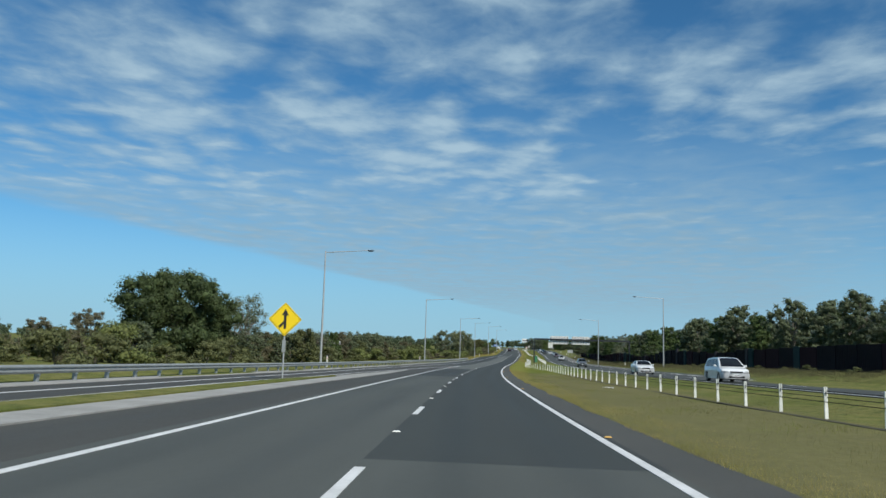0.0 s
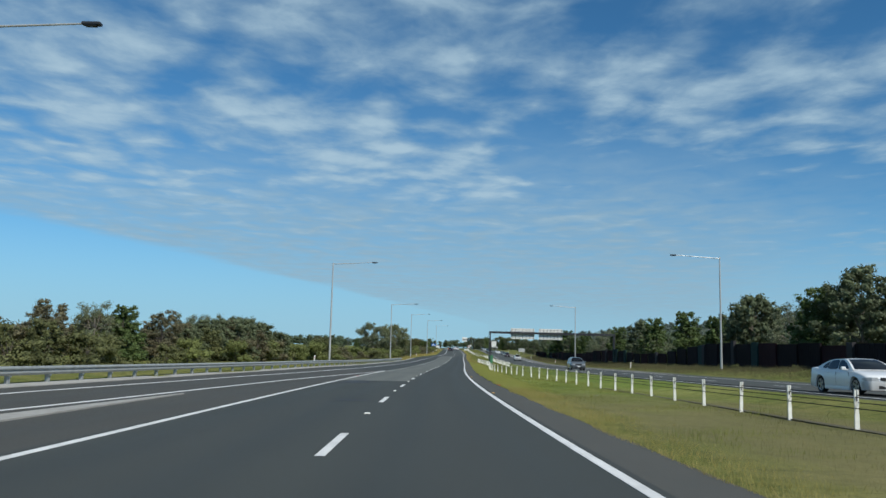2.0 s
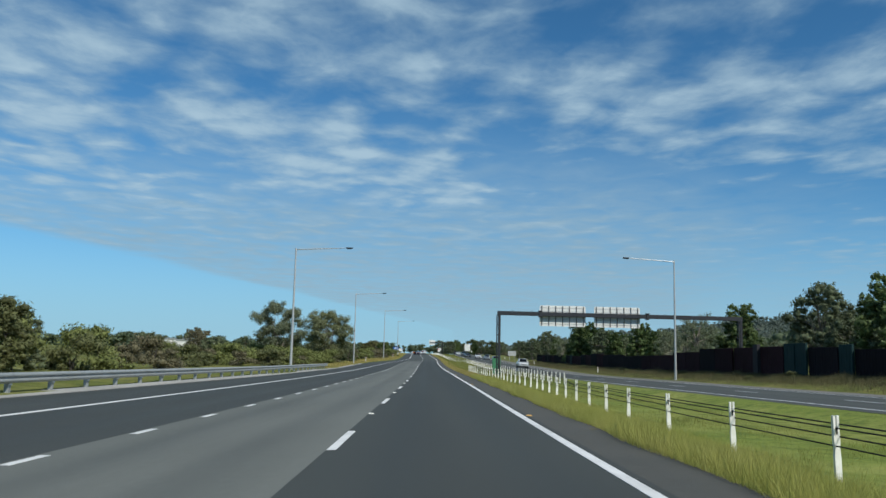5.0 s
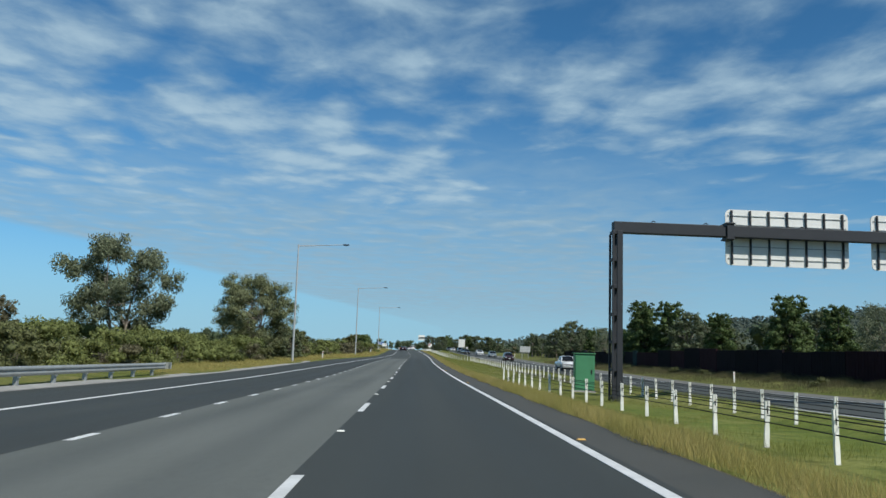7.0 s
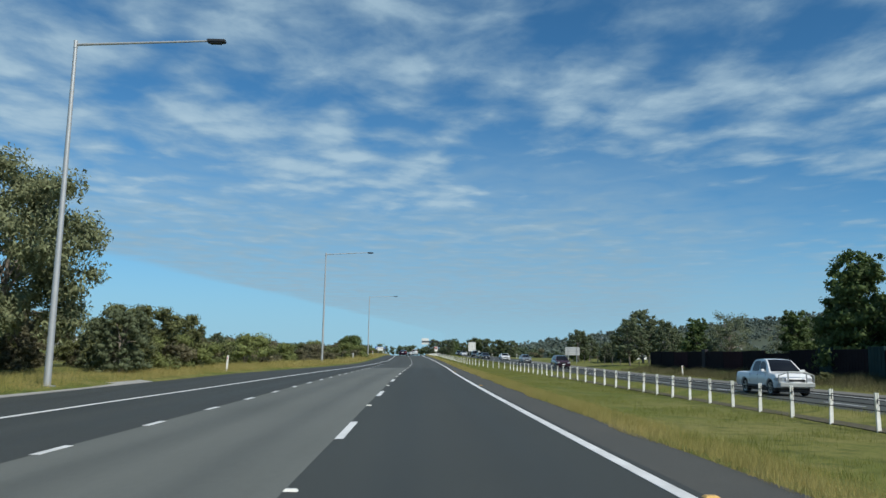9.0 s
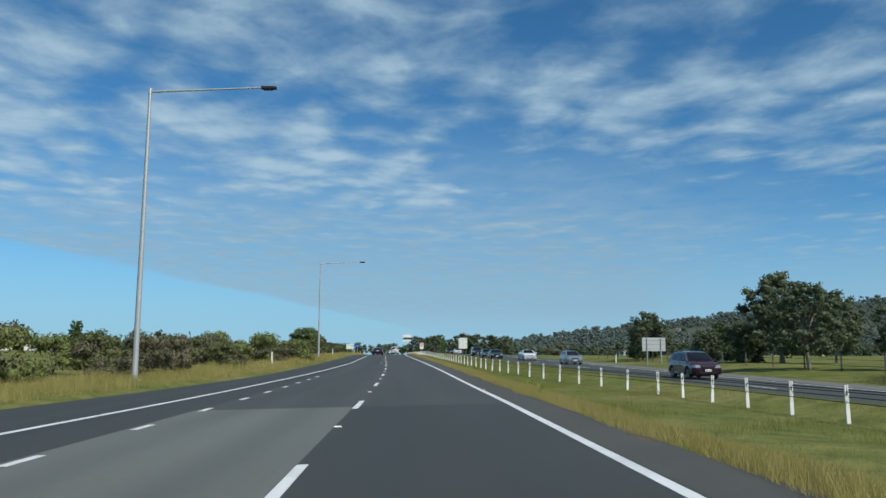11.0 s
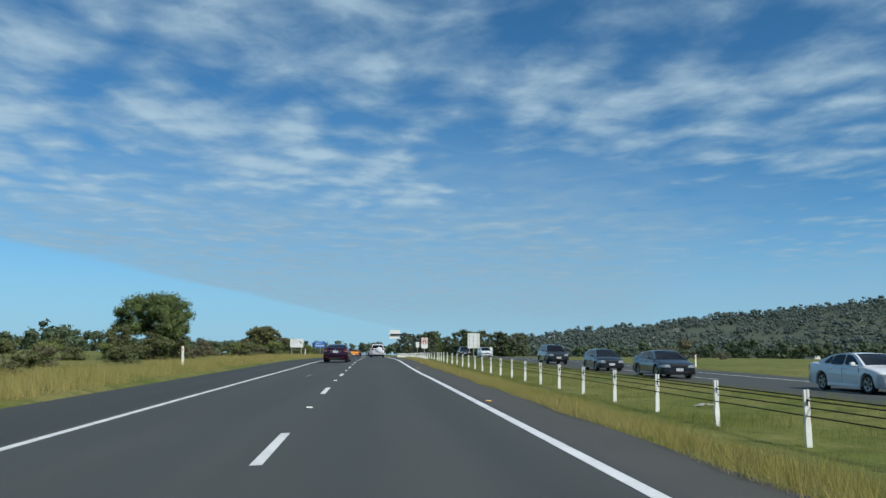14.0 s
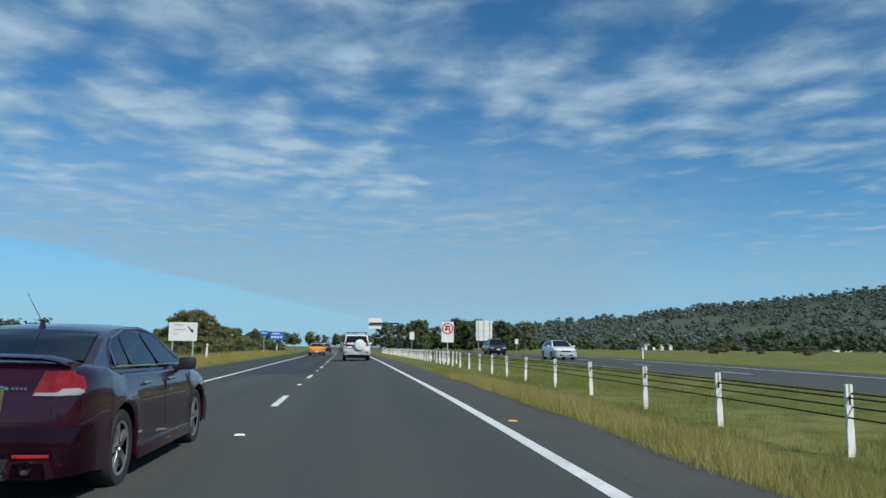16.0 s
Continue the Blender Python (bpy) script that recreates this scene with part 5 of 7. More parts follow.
def tree(name, label, tall, wide, lobes, leaves, size, leaf_mat, bark, bare=0.25, clump=0.14, stems=1, droop=0.0, group="roadside trees", category="tree", shape="round", core=0.6, per=5, slim=0.45):
    """A trunk that forks into limbs; each limb carries clumps of leaf sprays. lobes: how many limbs; shape: round, cone or flat."""
    ob = empty(name, pose(0, 0, 0), label, category, group)
    bm = bmesh.new()
    ends = []
    low = tall * bare
    for s in range(stems):
        lean = Vector((rng.normal(0, 0.06), rng.normal(0, 0.06), 1)) if stems == 1 else Vector((0.24 * math.cos(s * 2.6), 0.24 * math.sin(s * 2.6), 1))
        top = lean * tall * rng.uniform(0.50, 0.62)
        r = tall * 0.020 / (stems**0.4)
        mid = top * 0.5 + Vector((rng.normal(0, 0.02), rng.normal(0, 0.02), 0)) * tall
        rod(bm, (0.12 * s, 0.05 * s, -0.4), mid, r, r * 0.75, 8)
        rod(bm, mid, top, r * 0.75, r * 0.5, 8)
        n = max(2, lobes // stems)
        for k in range(n):
            a = (s * 0.7 + k * 2.39996 + rng.normal(0, 0.25)) % math.tau
            h = (k + rng.uniform(0.2, 0.8)) / n
            z = low + (tall * 0.90 - low) * h
            if shape == "cone":
                rim = 1.0 - 0.78 * h
            elif shape == "flat":
                rim = 0.65 + 0.35 * math.sin(math.pi * min(1, h * 1.1))
            else:
                rim = math.sqrt(max(0.08, 1 - abs(2 * h - 0.85) ** 2.2 / 1.6))
            reach = wide * 0.5 * rim * (0.45 + 0.42 * rng.uniform(0, 1) ** 0.5) * (1 - clump)
            e = Vector((reach * math.cos(a), reach * math.sin(a), z)) + Vector((top.x, top.y, 0)) * (0.55 * h)
            start = mid.lerp(top, rng.uniform(0, 1))
            if e.z < start.z:
                start = mid * 0.9
            knee = start.lerp(e, 0.55) + Vector((0, 0, 0.03 * tall))
            rod(bm, start, knee, r * 0.38, r * 0.25, 4)
            rod(bm, knee, e, r * 0.25, r * 0.08, 3)
            ends.append(e)
    part("trunk", bm, bark, ob, smooth=True)
    ends = np.array([tuple(e) for e in ends])
    c = ends[:, None] + rng.normal(size=(len(ends), per, 3)).clip(-1.4, 1.4) * np.array([wide * 0.085, wide * 0.085, tall * 0.045])
    c = c.reshape(-1, 3)
    rad = wide * clump * rng.uniform(0.55, 1.2, len(c))
    if shape == "cone":
        rad = rad * np.clip(1.25 - 0.75 * c[:, 2] / tall, 0.4, 1.2)
    c[:, 2] = np.clip(c[:, 2], low * 0.8, tall - rad * 0.8)
    crown_mesh("crown", np.column_stack([c, rad]), leaves, size, leaf_mat, ob, core=core, droop=droop, slim=slim)
    return ob


def scatter(first, spots):
    """Copies of a tree at rows of (y, l, size); the first spot takes the tree itself."""
    for i, (y, l, s) in enumerate(spots):
        m = pose(*place(y, l, -0.1), 0, 0, (i * 137.5 + y * 3.1) % 360) @ Matrix.Diagonal((s * (0.92 + 0.2 * ((i * 0.37) % 1)), s * (0.92 + 0.2 * ((i * 0.61) % 1)), s, 1))
        t = first if i == 0 else copy_thing(first, Matrix())
        t.matrix_basis = m


# one of each kind; the sizes below scale a tree of ten metres
big_dark = tree("tree", "large dense dark green spreading tree behind the rail", 8.9, 13.0, 40, 52000, 0.135, DARK_LEAF, BARK_DARK, bare=0.07, clump=0.072, per=9)
scatter(big_dark, [(75.5, -29.3, 1.0)])
twin_gum = tree("gum_tree", "tall open grey-green gum tree with pale forked trunks", 10.4, 9.2, 20, 26000, 0.135, GUM_GREY, BARK, bare=0.30, clump=0.085, stems=2, droop=0.5, core=0.35, per=6, slim=0.36)
scatter(twin_gum, [(255, -20.2, 0.86)])
near_gum = tree("gum_tree", "rounded green gum tree with drooping leaves by the lamp", 10.4, 10.2, 34, 52000, 0.115, GUM_LIT, BARK, bare=0.20, clump=0.085, stems=2, droop=0.5, core=0.40, per=6, slim=0.38)
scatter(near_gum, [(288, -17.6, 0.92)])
flat_top = tree("tree", "flat topped spreading green tree in the scrub", 6.0, 7.4, 22, 24000, 0.10, ACACIA_LEAF, BARK_DARK, bare=0.42, clump=0.10, shape="flat", core=0.6)
scatter(flat_top, [(451, -15.1, 0.79)])
dome = tree("tree", "broad rounded olive-brown tree above the scrub", 8.6, 13.5, 40, 28000, 0.17, DOME_LEAF, BARK_DARK, bare=0.04, clump=0.07, per=8)
scatter(dome, [(590, -26.0, 0.80), (640, -31, 0.68)])

pine = tree("conifer", "dark green bushy conifer behind the noise wall", 10, 7.2, 36, 10500, 0.18, PINE_LEAF, BARK_DARK, bare=0.08, clump=0.11, shape="cone", per=6)
gum = tree("gum_tree", "olive green gum tree with an open uneven crown", 10, 8.2, 22, 7500, 0.19, GUM, BARK, bare=0.22, clump=0.085, droop=0.4, core=0.6, slim=0.35, per=8)
grey = tree("gum_tree", "thin grey gum tree with bare pale limbs", 10, 7.6, 18, 5500, 0.15, GUM_GREY, BARK, bare=0.30, clump=0.085, droop=0.4, core=0.25, slim=0.3)
wattle = tree("tree", "bushy olive tree in the roadside belt", 6, 5.4, 24, 8500, 0.105, OLIVE_LEAF, BARK_DARK, bare=0.06, clump=0.095, per=8)
brown = tree("tree", "brownish scrubby tree in the roadside belt", 6, 5.0, 22, 8500, 0.10, BROWN_LEAF, BARK_DARK, bare=0.06, clump=0.09, core=0.55, per=8)
belt = tree("tree", "grey-green bushy tree in the roadside belt", 6, 5.6, 24, 8500, 0.105, GUM, BARK, bare=0.06, clump=0.095, per=8)

random.seed(11)
rows = {"pine": [], "gum": [], "grey": []}
y = -50.0
while y < 352:
    kind = random.choices(("pine", "gum", "grey"), (0.25, 0.4, 0.35))[0]
    rows[kind].append((y, wall_l(y) + 5.5 + random.uniform(0, 8), random.uniform(0.45, 0.72) * (1.2 if y < 160 else 0.98)))
    y += random.uniform(5.5, 10.0)
rows["pine"] += [(120, 39.5, 0.82), (139, 38.0, 0.9), (170, 37.5, 0.76), (178, 40.0, 0.80), (185, 37.5, 0.92), (205, 37.0, 0.92), (212, 39.5, 0.8), (233.5, 36.0, 0.86), (262, 34.0, 0.64), (270.5, 34.5, 0.80), (287, 34.0, 0.70), (310, 32.0, 0.98), (306, 34.5, 0.95), (316, 34.0, 0.92), (323, 33.0, 0.60), (350, 33.5, 0.66), (366, 37.0, 0.45), (402, 38.5, 0.5), (413.5, 32.5, 0.52), (418, 34.0, 0.46)]
rows["gum"] += [(384, 36.8, 0.92), (390, 39.4, 0.74), (379, 39.0, 0.7), (133.7, 40.5, 1.04), (142, 41.0, 0.9), (157, 38.5, 0.95), (70, 41.0, 0.9), (80, 43.0, 0.86), (93, 41.5, 0.92), (103, 43.0, 0.9), (112, 41.0, 0.98), (160, 39.0, 0.95), (217, 37.5, 0.92), (298, 34.5, 0.74), (366, 29.5, 0.66), (360, 33.0, 0.55), (407, 31.0, 0.62), (413, 34.5, 0.5)]
rows["grey"] += [(113.7, -24.0, 0.46), (139, -26.0, 0.50), (150, -27.0, 0.56), (82, -24.6, 0.74), (86, -27.0, 0.6), (88, 45.0, 0.95), (150, 40.0, 0.8), (246, 35.0, 0.8), (255, 34.0, 0.6), (338, 33.0, 0.66), (295, 36.5, 0.6)]
far_belt = [(690 + 12 * i, 24 + 5.2 * ((i * 7) % 8), 1.55 + 0.12 * (i % 5)) for i in range(9)]
rows["pine"] += [(700 + 14 * i, 27 + 6.1 * ((i * 5) % 7), 0.95 + 0.07 * (i % 4)) for i in range(7)]
rows["pine"] += [(116.8, -23.0, 0.46), (119.5, -24.5, 0.38), (430, -46, 0.5), (760, -34, 0.75), (790, -24, 0.7)]
rows["gum"] += [(505, -60, 0.55), (560, -90, 0.6), (800, -30, 0.8)]
scatter(pine, rows["pine"])
scatter(gum, rows["gum"])
scatter(grey, rows["grey"])
side = {"wattle": [], "brown": [], "belt": []}
y = -30.0
while y < 172:
    kind = random.choices(("wattle", "brown", "belt"), (0.3, 0.25, 0.45))[0]
    if not 64 < y < 92:
        side[kind].append((y, -22.5 - random.uniform(0, 5), random.uniform(0.5, 0.95) * (0.5 if y < 60 else 0.82)))
    if random.random() < 0.7:
        side[random.choice(("belt", "wattle", "brown"))].append((y + 1.5, -30 - random.uniform(0, 9), random.uniform(0.7, 1.05) * (0.5 if y < 60 else 0.74)))
    y += random.uniform(3.5, 6.0)
side["belt"] += [(385, 33.6, 0.62), (388.5, 35.0, 0.72), (393, 33.0, 0.60), (397, 34.5, 0.66), (148, -23.0, 0.86), (152.5, -24.0, 0.90), (156, -23.5, 0.82), (78, -22.6, 0.5), (84, -21.5, 0.42), (93, -22.5, 0.6), (142, -21.5, 0.8), (147, -23.5, 0.85), (137, -23.0, 0.75), (151, -25.5, 0.85), (153, -22, 0.78), (158, -24, 0.84), (163, -22, 0.66), (184, -20.5, 0.55), (246, -27, 0.6), (233, -31, 0.6), (294, -14.4, 0.56), (301, -18.2, 0.5), (312, -20, 0.55), (326, -22, 0.6), (338, -30, 0.55)]
side["wattle"] += [(449, -14.6, 0.36), (453, -14.2, 0.40), (447, -16.5, 0.42), (134.9, -22.5, 0.58), (303, -15.6, 0.66), (87.5, -19.8, 0.68), (180, -19.4, 0.62), (190, -27, 0.45), (228, -28, 0.5), (297, -15.4, 0.62), (309, -15.8, 0.62), (308, -19.0, 0.55), (318, -25, 0.6), (352, -30, 0.5), (585, -20, 0.7), (612, -22, 0.75)]
side["brown"] += [(129, -25.0, 0.78), (132.5, -24.0, 0.66), (141.6, -23.0, 0.74), (262, -33, 0.8), (270, -36, 0.85), (295, -19.5, 0.55), (299, -21.5, 0.6), (145, -20.5, 0.6), (200, -30, 0.45), (333, -22, 0.55), (575, -19, 0.6), (630, -23, 0.7)]
scatter(wattle, side["wattle"])
scatter(brown, side["brown"])
scatter(belt, side["belt"] + far_belt)

bush_a = tree("bush", "low dense green scrub bush beside the freeway", 2.4, 4.2, 11, 3600, 0.085, SCRUB_LEAF, BARK_DARK, bare=0.0, clump=0.13, stems=3, per=3, group="roadside scrub", category="bush")
bush_b = tree("bush", "low olive-brown scrub bush beside the freeway", 2.2, 3.8, 11, 3400, 0.082, BROWN_LEAF, BARK_DARK, bare=0.0, clump=0.13, stems=3, per=3, group="roadside scrub", category="bush")
bush_c = tree("bush", "low straggly olive bush beside the freeway", 2.0, 3.4, 10, 2800, 0.08, OLIVE_LEAF, BARK_DARK, bare=0.0, clump=0.13, stems=3, per=3, group="roadside scrub", category="bush")
random.seed(5)
low = {0: [], 1: [], 2: []}
y = -30.0
while y < 620:
    e = left_edge(y)
    near = 8.0 if y < 230 else 3.4 if y < 345 else 1.8 if y < 410 else 4.0
    count = 2 if y < 170 else 1 if y < 222 else 3 if y < 345 else 2
    for j in range(count):
        s = random.uniform(0.65, 1.2) * (0.94 if 222 < y < 262 else 1.08 if 235 < y < 345 else 1.05 if 345 <= y < 410 else 0.74 if y >= 410 else 1.1)
        if 276 < y < 297 and j > 0:
            s *= 0.5
        low[random.choices((0, 1, 2), (0.55, 0.2, 0.25) if 235 < y < 322 else (0.3, 0.42, 0.28) if 322 <= y < 410 else (0.32, 0.28, 0.4))[0]].append((y + random.uniform(0, 4), e - near - j * (3.4 if 222 < y < 345 else 4.6) - random.uniform(0, 2.4 if 222 < y < 345 else 3.5), s))
    y += 3.6 if 222 < y < 300 else 5.8 if y < 345 else 6.6
for y in range(-40, 350, 8):
    low[2].append((y + random.uniform(0, 6), wall_l(y) - 1.6 + random.uniform(-1.2, 0.2), random.uniform(0.2, 0.45)))
for y, l in ((604, 95), (608, 99), (630, 99), (634, 91), (700, 128), (760, 150), (486, 36)):
    low[1].append((y, l, random.uniform(0.9, 1.5)))
low = {k: [(y, l, q) for y, l, q in rows_ if not (282 < y < 300 and -24 < l < -15)] for k, rows_ in low.items()}
low[0] += [(256, -19.0, 1.1), (261, -21.5, 1.15), (266, -19.5, 1.0), (259, -25.0, 1.2)]
scatter(bush_a, low[0])
scatter(bush_b, low[1])
scatter(bush_c, low[2])

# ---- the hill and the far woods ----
# distance haze is mixed into the hillside colour, paler and bluer
HILL_HAZY = material("wooded hillside", (0.062, 0.080, 0.060), 0.95, vary=0.6, scale=0.02, second=(0.088, 0.102, 0.072), spec=0.1, bump=0.6, bump_scale=0.1)
FAR_LEAF = leafy("far leaves", (0.100, 0.131, 0.072), (0.060, 0.084, 0.044))
# blue-grey leaf tone carries the painted haze of the far hill
HILL_LEAF_HAZY = leafy("hill leaves", (0.140, 0.176, 0.142), (0.098, 0.126, 0.108))
ridge = lerp([(5, 0), (9, 44), (13, 68), (18, 91), (25, 129), (31, 153), (37, 160), (48, 170), (62, 140), (80, 60)])  # degrees to the right of straight ahead, metres


def hill_z(az, d):
    """The hill's height at a bearing and a distance from the start."""
    t = min(max((d - 1500) / 1000, 0), 1)
    s = t * t * (3 - 2 * t)
    wob = noise.noise(Vector((az * 0.16, d * 0.002, 4))) * 12 + noise.noise(Vector((az * 0.5, d * 0.004, 9))) * 6
    return -3 + s * 0.92 * (ridge(az) + wob * min(1, ridge(az) / 60))


def build_hill():
    verts, faces = [], []
    azs, ds = np.linspace(3, 82, 120), list(range(1400, 2700, 50)) + [2900, 3200]
    for d in ds:
        for az in azs:
            a = radians(az)
            verts.append(Vector((d * math.sin(a), d * math.cos(a), hill_z(az, d))))
    w = len(azs)
    for i in range(len(ds) - 1):
        faces += [(i * w + j, i * w + j + 1, (i + 1) * w + j + 1, (i + 1) * w + j) for j in range(w - 1)]
    return tagged(link_mesh("backdrop_hill", verts, faces, HILL_HAZY, smooth=True), "long wooded hill with scattered houses behind the paddock", "hill", kind="structure")


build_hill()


def far_trees(spots, lumps, per, size, mat, name, label):
    """Many far trees as one mass; each a few overlapping clumps of big leaf sprays. spots: rows of x, y, z, height."""
    s = np.array(spots)
    c = np.repeat(s, lumps, axis=0)
    h = c[:, 3:4]
    off = rng.normal(size=(len(c), 3)).clip(-1.5, 1.5) * np.array([0.22, 0.22, 0.17])
    mid = c[:, :3] + (off + np.array([0, 0, 0.48])) * h
    rad = h[:, 0] * rng.uniform(0.16, 0.30, len(c))
    mid[:, 2] = np.maximum(mid[:, 2], c[:, 2] + rad * 0.5)
    ob = crown_mesh(name, np.column_stack([mid, rad]), per * len(c), size * float(s[:, 3].mean()), mat, None, core=0.7, ground=-100.0)
    return tagged(ob, label, "woods", kind="stuff")


spots = []
while len(spots) < 9500:
    az, d = rng.uniform(4, 72), rng.uniform(1560, 2560)
    if noise.noise(Vector((az * 0.35, d * 0.006, 1))) < -0.34 and d < 2350:
        continue
    a = radians(az)
    spots.append((d * math.sin(a), d * math.cos(a), hill_z(az, d) - 1, rng.uniform(7, 14) if rng.uniform(0, 1) < 0.8 else rng.uniform(15, 24)))
far_trees(spots, 3, 11, 0.12, HILL_LEAF_HAZY, "hill_woods", "dark green woods covering the far hill")
spots = []
for k in range(330):
    l = rng.uniform(-420, -70)
    spots.append((l, rng.uniform(560, 1000) + l * 0.1, -1.0, rng.uniform(5, 11)))
for k in range(150):
    spots.append((rng.uniform(-300, 160), rng.uniform(1000, 1150), -0.5, rng.uniform(8, 14)))
for k in range(120):
    spots.append((rng.uniform(150, 420), rng.uniform(820, 1100), -1.0, rng.uniform(7, 12)))
for k in range(46):
    spots.append((rng.uniform(198, 345), rng.uniform(790, 850), -1.0, rng.uniform(8, 13)))
for k in range(130):
    yy = rng.uniform(60, 560)
    spots.append((rng.uniform(-190, -120), yy, road_z(yy) - 0.5, rng.uniform(4, 8)))
for k in range(90):
    yy = rng.uniform(-40, 400)
    spots.append((rng.uniform(72, 130), yy, road_z(yy), rng.uniform(8, 13)))
far_trees(spots, 5, 34, 0.08, FAR_LEAF, "far_woods", "distant belts of dark green trees across the plain")

# houses on the hill and sheds across the paddock
HOUSE_WALL = material("pale house wall", (0.55, 0.52, 0.46), 0.8, vary=0.2, scale=0.3, obj=0.35)
HOUSE_ROOF = material("house roof", (0.22, 0.17, 0.15), 0.7, vary=0.2, scale=0.3, obj=0.4)
WINDOW_DARK = material("dark window", (0.03, 0.035, 0.04), 0.15)


def house():
    ob = empty("house", pose(0, 0, 0), "small pale house with a pitched roof among hillside trees", "house", "houses on the hill")
    bm = bmesh.new()
    box(bm, -7, 7, -4.5, 4.5, -3, 4.2)
    part("wall", bm, HOUSE_WALL, ob)
    bm = bmesh.new()
    v = [bm.verts.new(p) for p in ((-7.6, -5.1, 4.2), (7.6, -5.1, 4.2), (7.6, 5.1, 4.2), (-7.6, 5.1, 4.2), (-5.5, 0, 6.8), (5.5, 0, 6.8))]
    for f in ((0, 1, 5, 4), (1, 2, 5), (2, 3, 4, 5), (3, 0, 4), (3, 2, 1, 0)):
        bm.faces.new([v[i] for i in f])
    part("roof", bm, HOUSE_ROOF, ob)
    for x in (-4, 0, 4):
        bm = bmesh.new()
        box(bm, x - 1.1, x + 1.1, -4.56, -4.505, 1.0, 3.0)
        part("window", bm, WINDOW_DARK, ob)
    return ob


home = house()
random.seed(3)
for i in range(44):
    az, d = random.uniform(10, 44), random.uniform(1680, 2440)
    a = radians(az)
    m = pose(d * math.sin(a), d * math.cos(a), hill_z(az, d) + 3.2, 0, 0, -az + random.uniform(-40, 40)) @ Matrix.Scale(random.uniform(0.45, 0.85), 4)
    if i == 0:
        home.matrix_basis = m
    else:
        copy_thing(home, m)


def shed(x, y, wide, tall):
    ob = empty("farm_shed", pose(x, y, road_z(min(y, 900)) + 0.2), "low white shed far across the paddock", "shed", "sheds on the plain")
    bm = bmesh.new()
    box(bm, -wide / 2, wide / 2, -6, 6, -1, tall)
    part("wall", bm, SIGN_BACK, ob)
    bm = bmesh.new()
    box(bm, -wide / 2 - 0.4, wide / 2 + 0.4, -6.4, 6.4, tall, tall + 0.8, 0.2)
    part("roof", bm, STEEL_DULL, ob)
    bm = bmesh.new()
    box(bm, -1.8, 1.8, -6.05, -6.002, 0, 3.0)
    part("door", bm, WINDOW_DARK, ob)
    return ob


for x, y, w, h in ((-150, 640, 34, 5), (-118, 600, 18, 4), (-240, 930, 46, 6), (200, 935, 7, 3.4), (212, 938, 8, 3.2), (318, 918, 13, 3.4), (352, 925, 9, 3.2)):
    shed(x, y, w, h)

# ---- long grass ----
BLADE = leafy("long grass", (0.285, 0.265, 0.068), (0.47, 0.375, 0.150), 0.8, 0.2, 0.4)
BLADE_LUSH = leafy("lush long grass", (0.310, 0.335, 0.075), (0.44, 0.41, 0.135), 0.8, 0.15, 0.45)
BLADE_GREEN = leafy("green grass", (0.185, 0.214, 0.045), (0.250, 0.246, 0.070), 0.8, 0.12, 0.4)
BLADE_DRY = leafy("dry short grass", (0.150, 0.150, 0.050), (0.25, 0.215, 0.105), 0.85, 0.25, 0.35)
BLADE_RANK = leafy("rank grass", (0.100, 0.104, 0.044), (0.150, 0.128, 0.068), 0.85, 0.3)
GY, GL = np.arange(-10, 640, 2.0), np.arange(-30, 32, 0.5)
GROUND = np.array([[ground_z(y, l) for l in GL] for y in GY])
ROAD_X = np.array([road_x(y) for y in GY])


def on_ground(y, l):
    """Points on the ground for arrays of y and l."""
    i, j = np.clip((y - GY[0]) / 2.0, 0, len(GY) - 2), np.clip((l - GL[0]) / 0.5, 0, len(GL) - 2)
    i0, j0 = i.astype(int), j.astype(int)
    u, v = i - i0, j - j0
    z = (GROUND[i0, j0] * (1 - v) + GROUND[i0, j0 + 1] * v) * (1 - u) + (GROUND[i0 + 1, j0] * (1 - v) + GROUND[i0 + 1, j0 + 1] * v) * u
    return np.column_stack([np.interp(y, GY, ROAD_X) + l, y, z])


def patchy(y, l, long, wide):
    """Smooth uneven growth, 0 to 1."""
    return 0.5 + 0.17 * (np.sin(y / long * 6.3 + 2 * np.sin(l / wide * 2.1)) + np.sin(y / long * 2.7 + l / wide * 3.1 + 1) + np.sin(y / long * 11.7 - l / wide * 5.3 + 2))


def blades(name, label, y, l, tall, mat, thin=0.0022):
    """Single bent blades at y, l with their heights."""
    n = len(y)
    p = on_ground(y, l)
    h = tall * rng.uniform(0.5, 1.25, n)
    a = rng.uniform(0, math.tau, n)
    side = np.column_stack([np.cos(a), np.sin(a), np.zeros(n)]) * (h * 0.006 + thin)[:, None]
    lean = np.column_stack([rng.normal(0, 0.24, n), rng.normal(0, 0.24, n), np.ones(n)]) * h[:, None]
    bend = lean * np.array([0.5, 0.5, 0])
    v = np.stack([p - side, p + side, p + lean + bend], 1)
    return tagged(loose_faces(name, v.reshape(-1, 3), None, mat), label, "grass", kind="stuff")


def along(values, y):
    return np.interp(y, GY, [values(q) for q in GY])


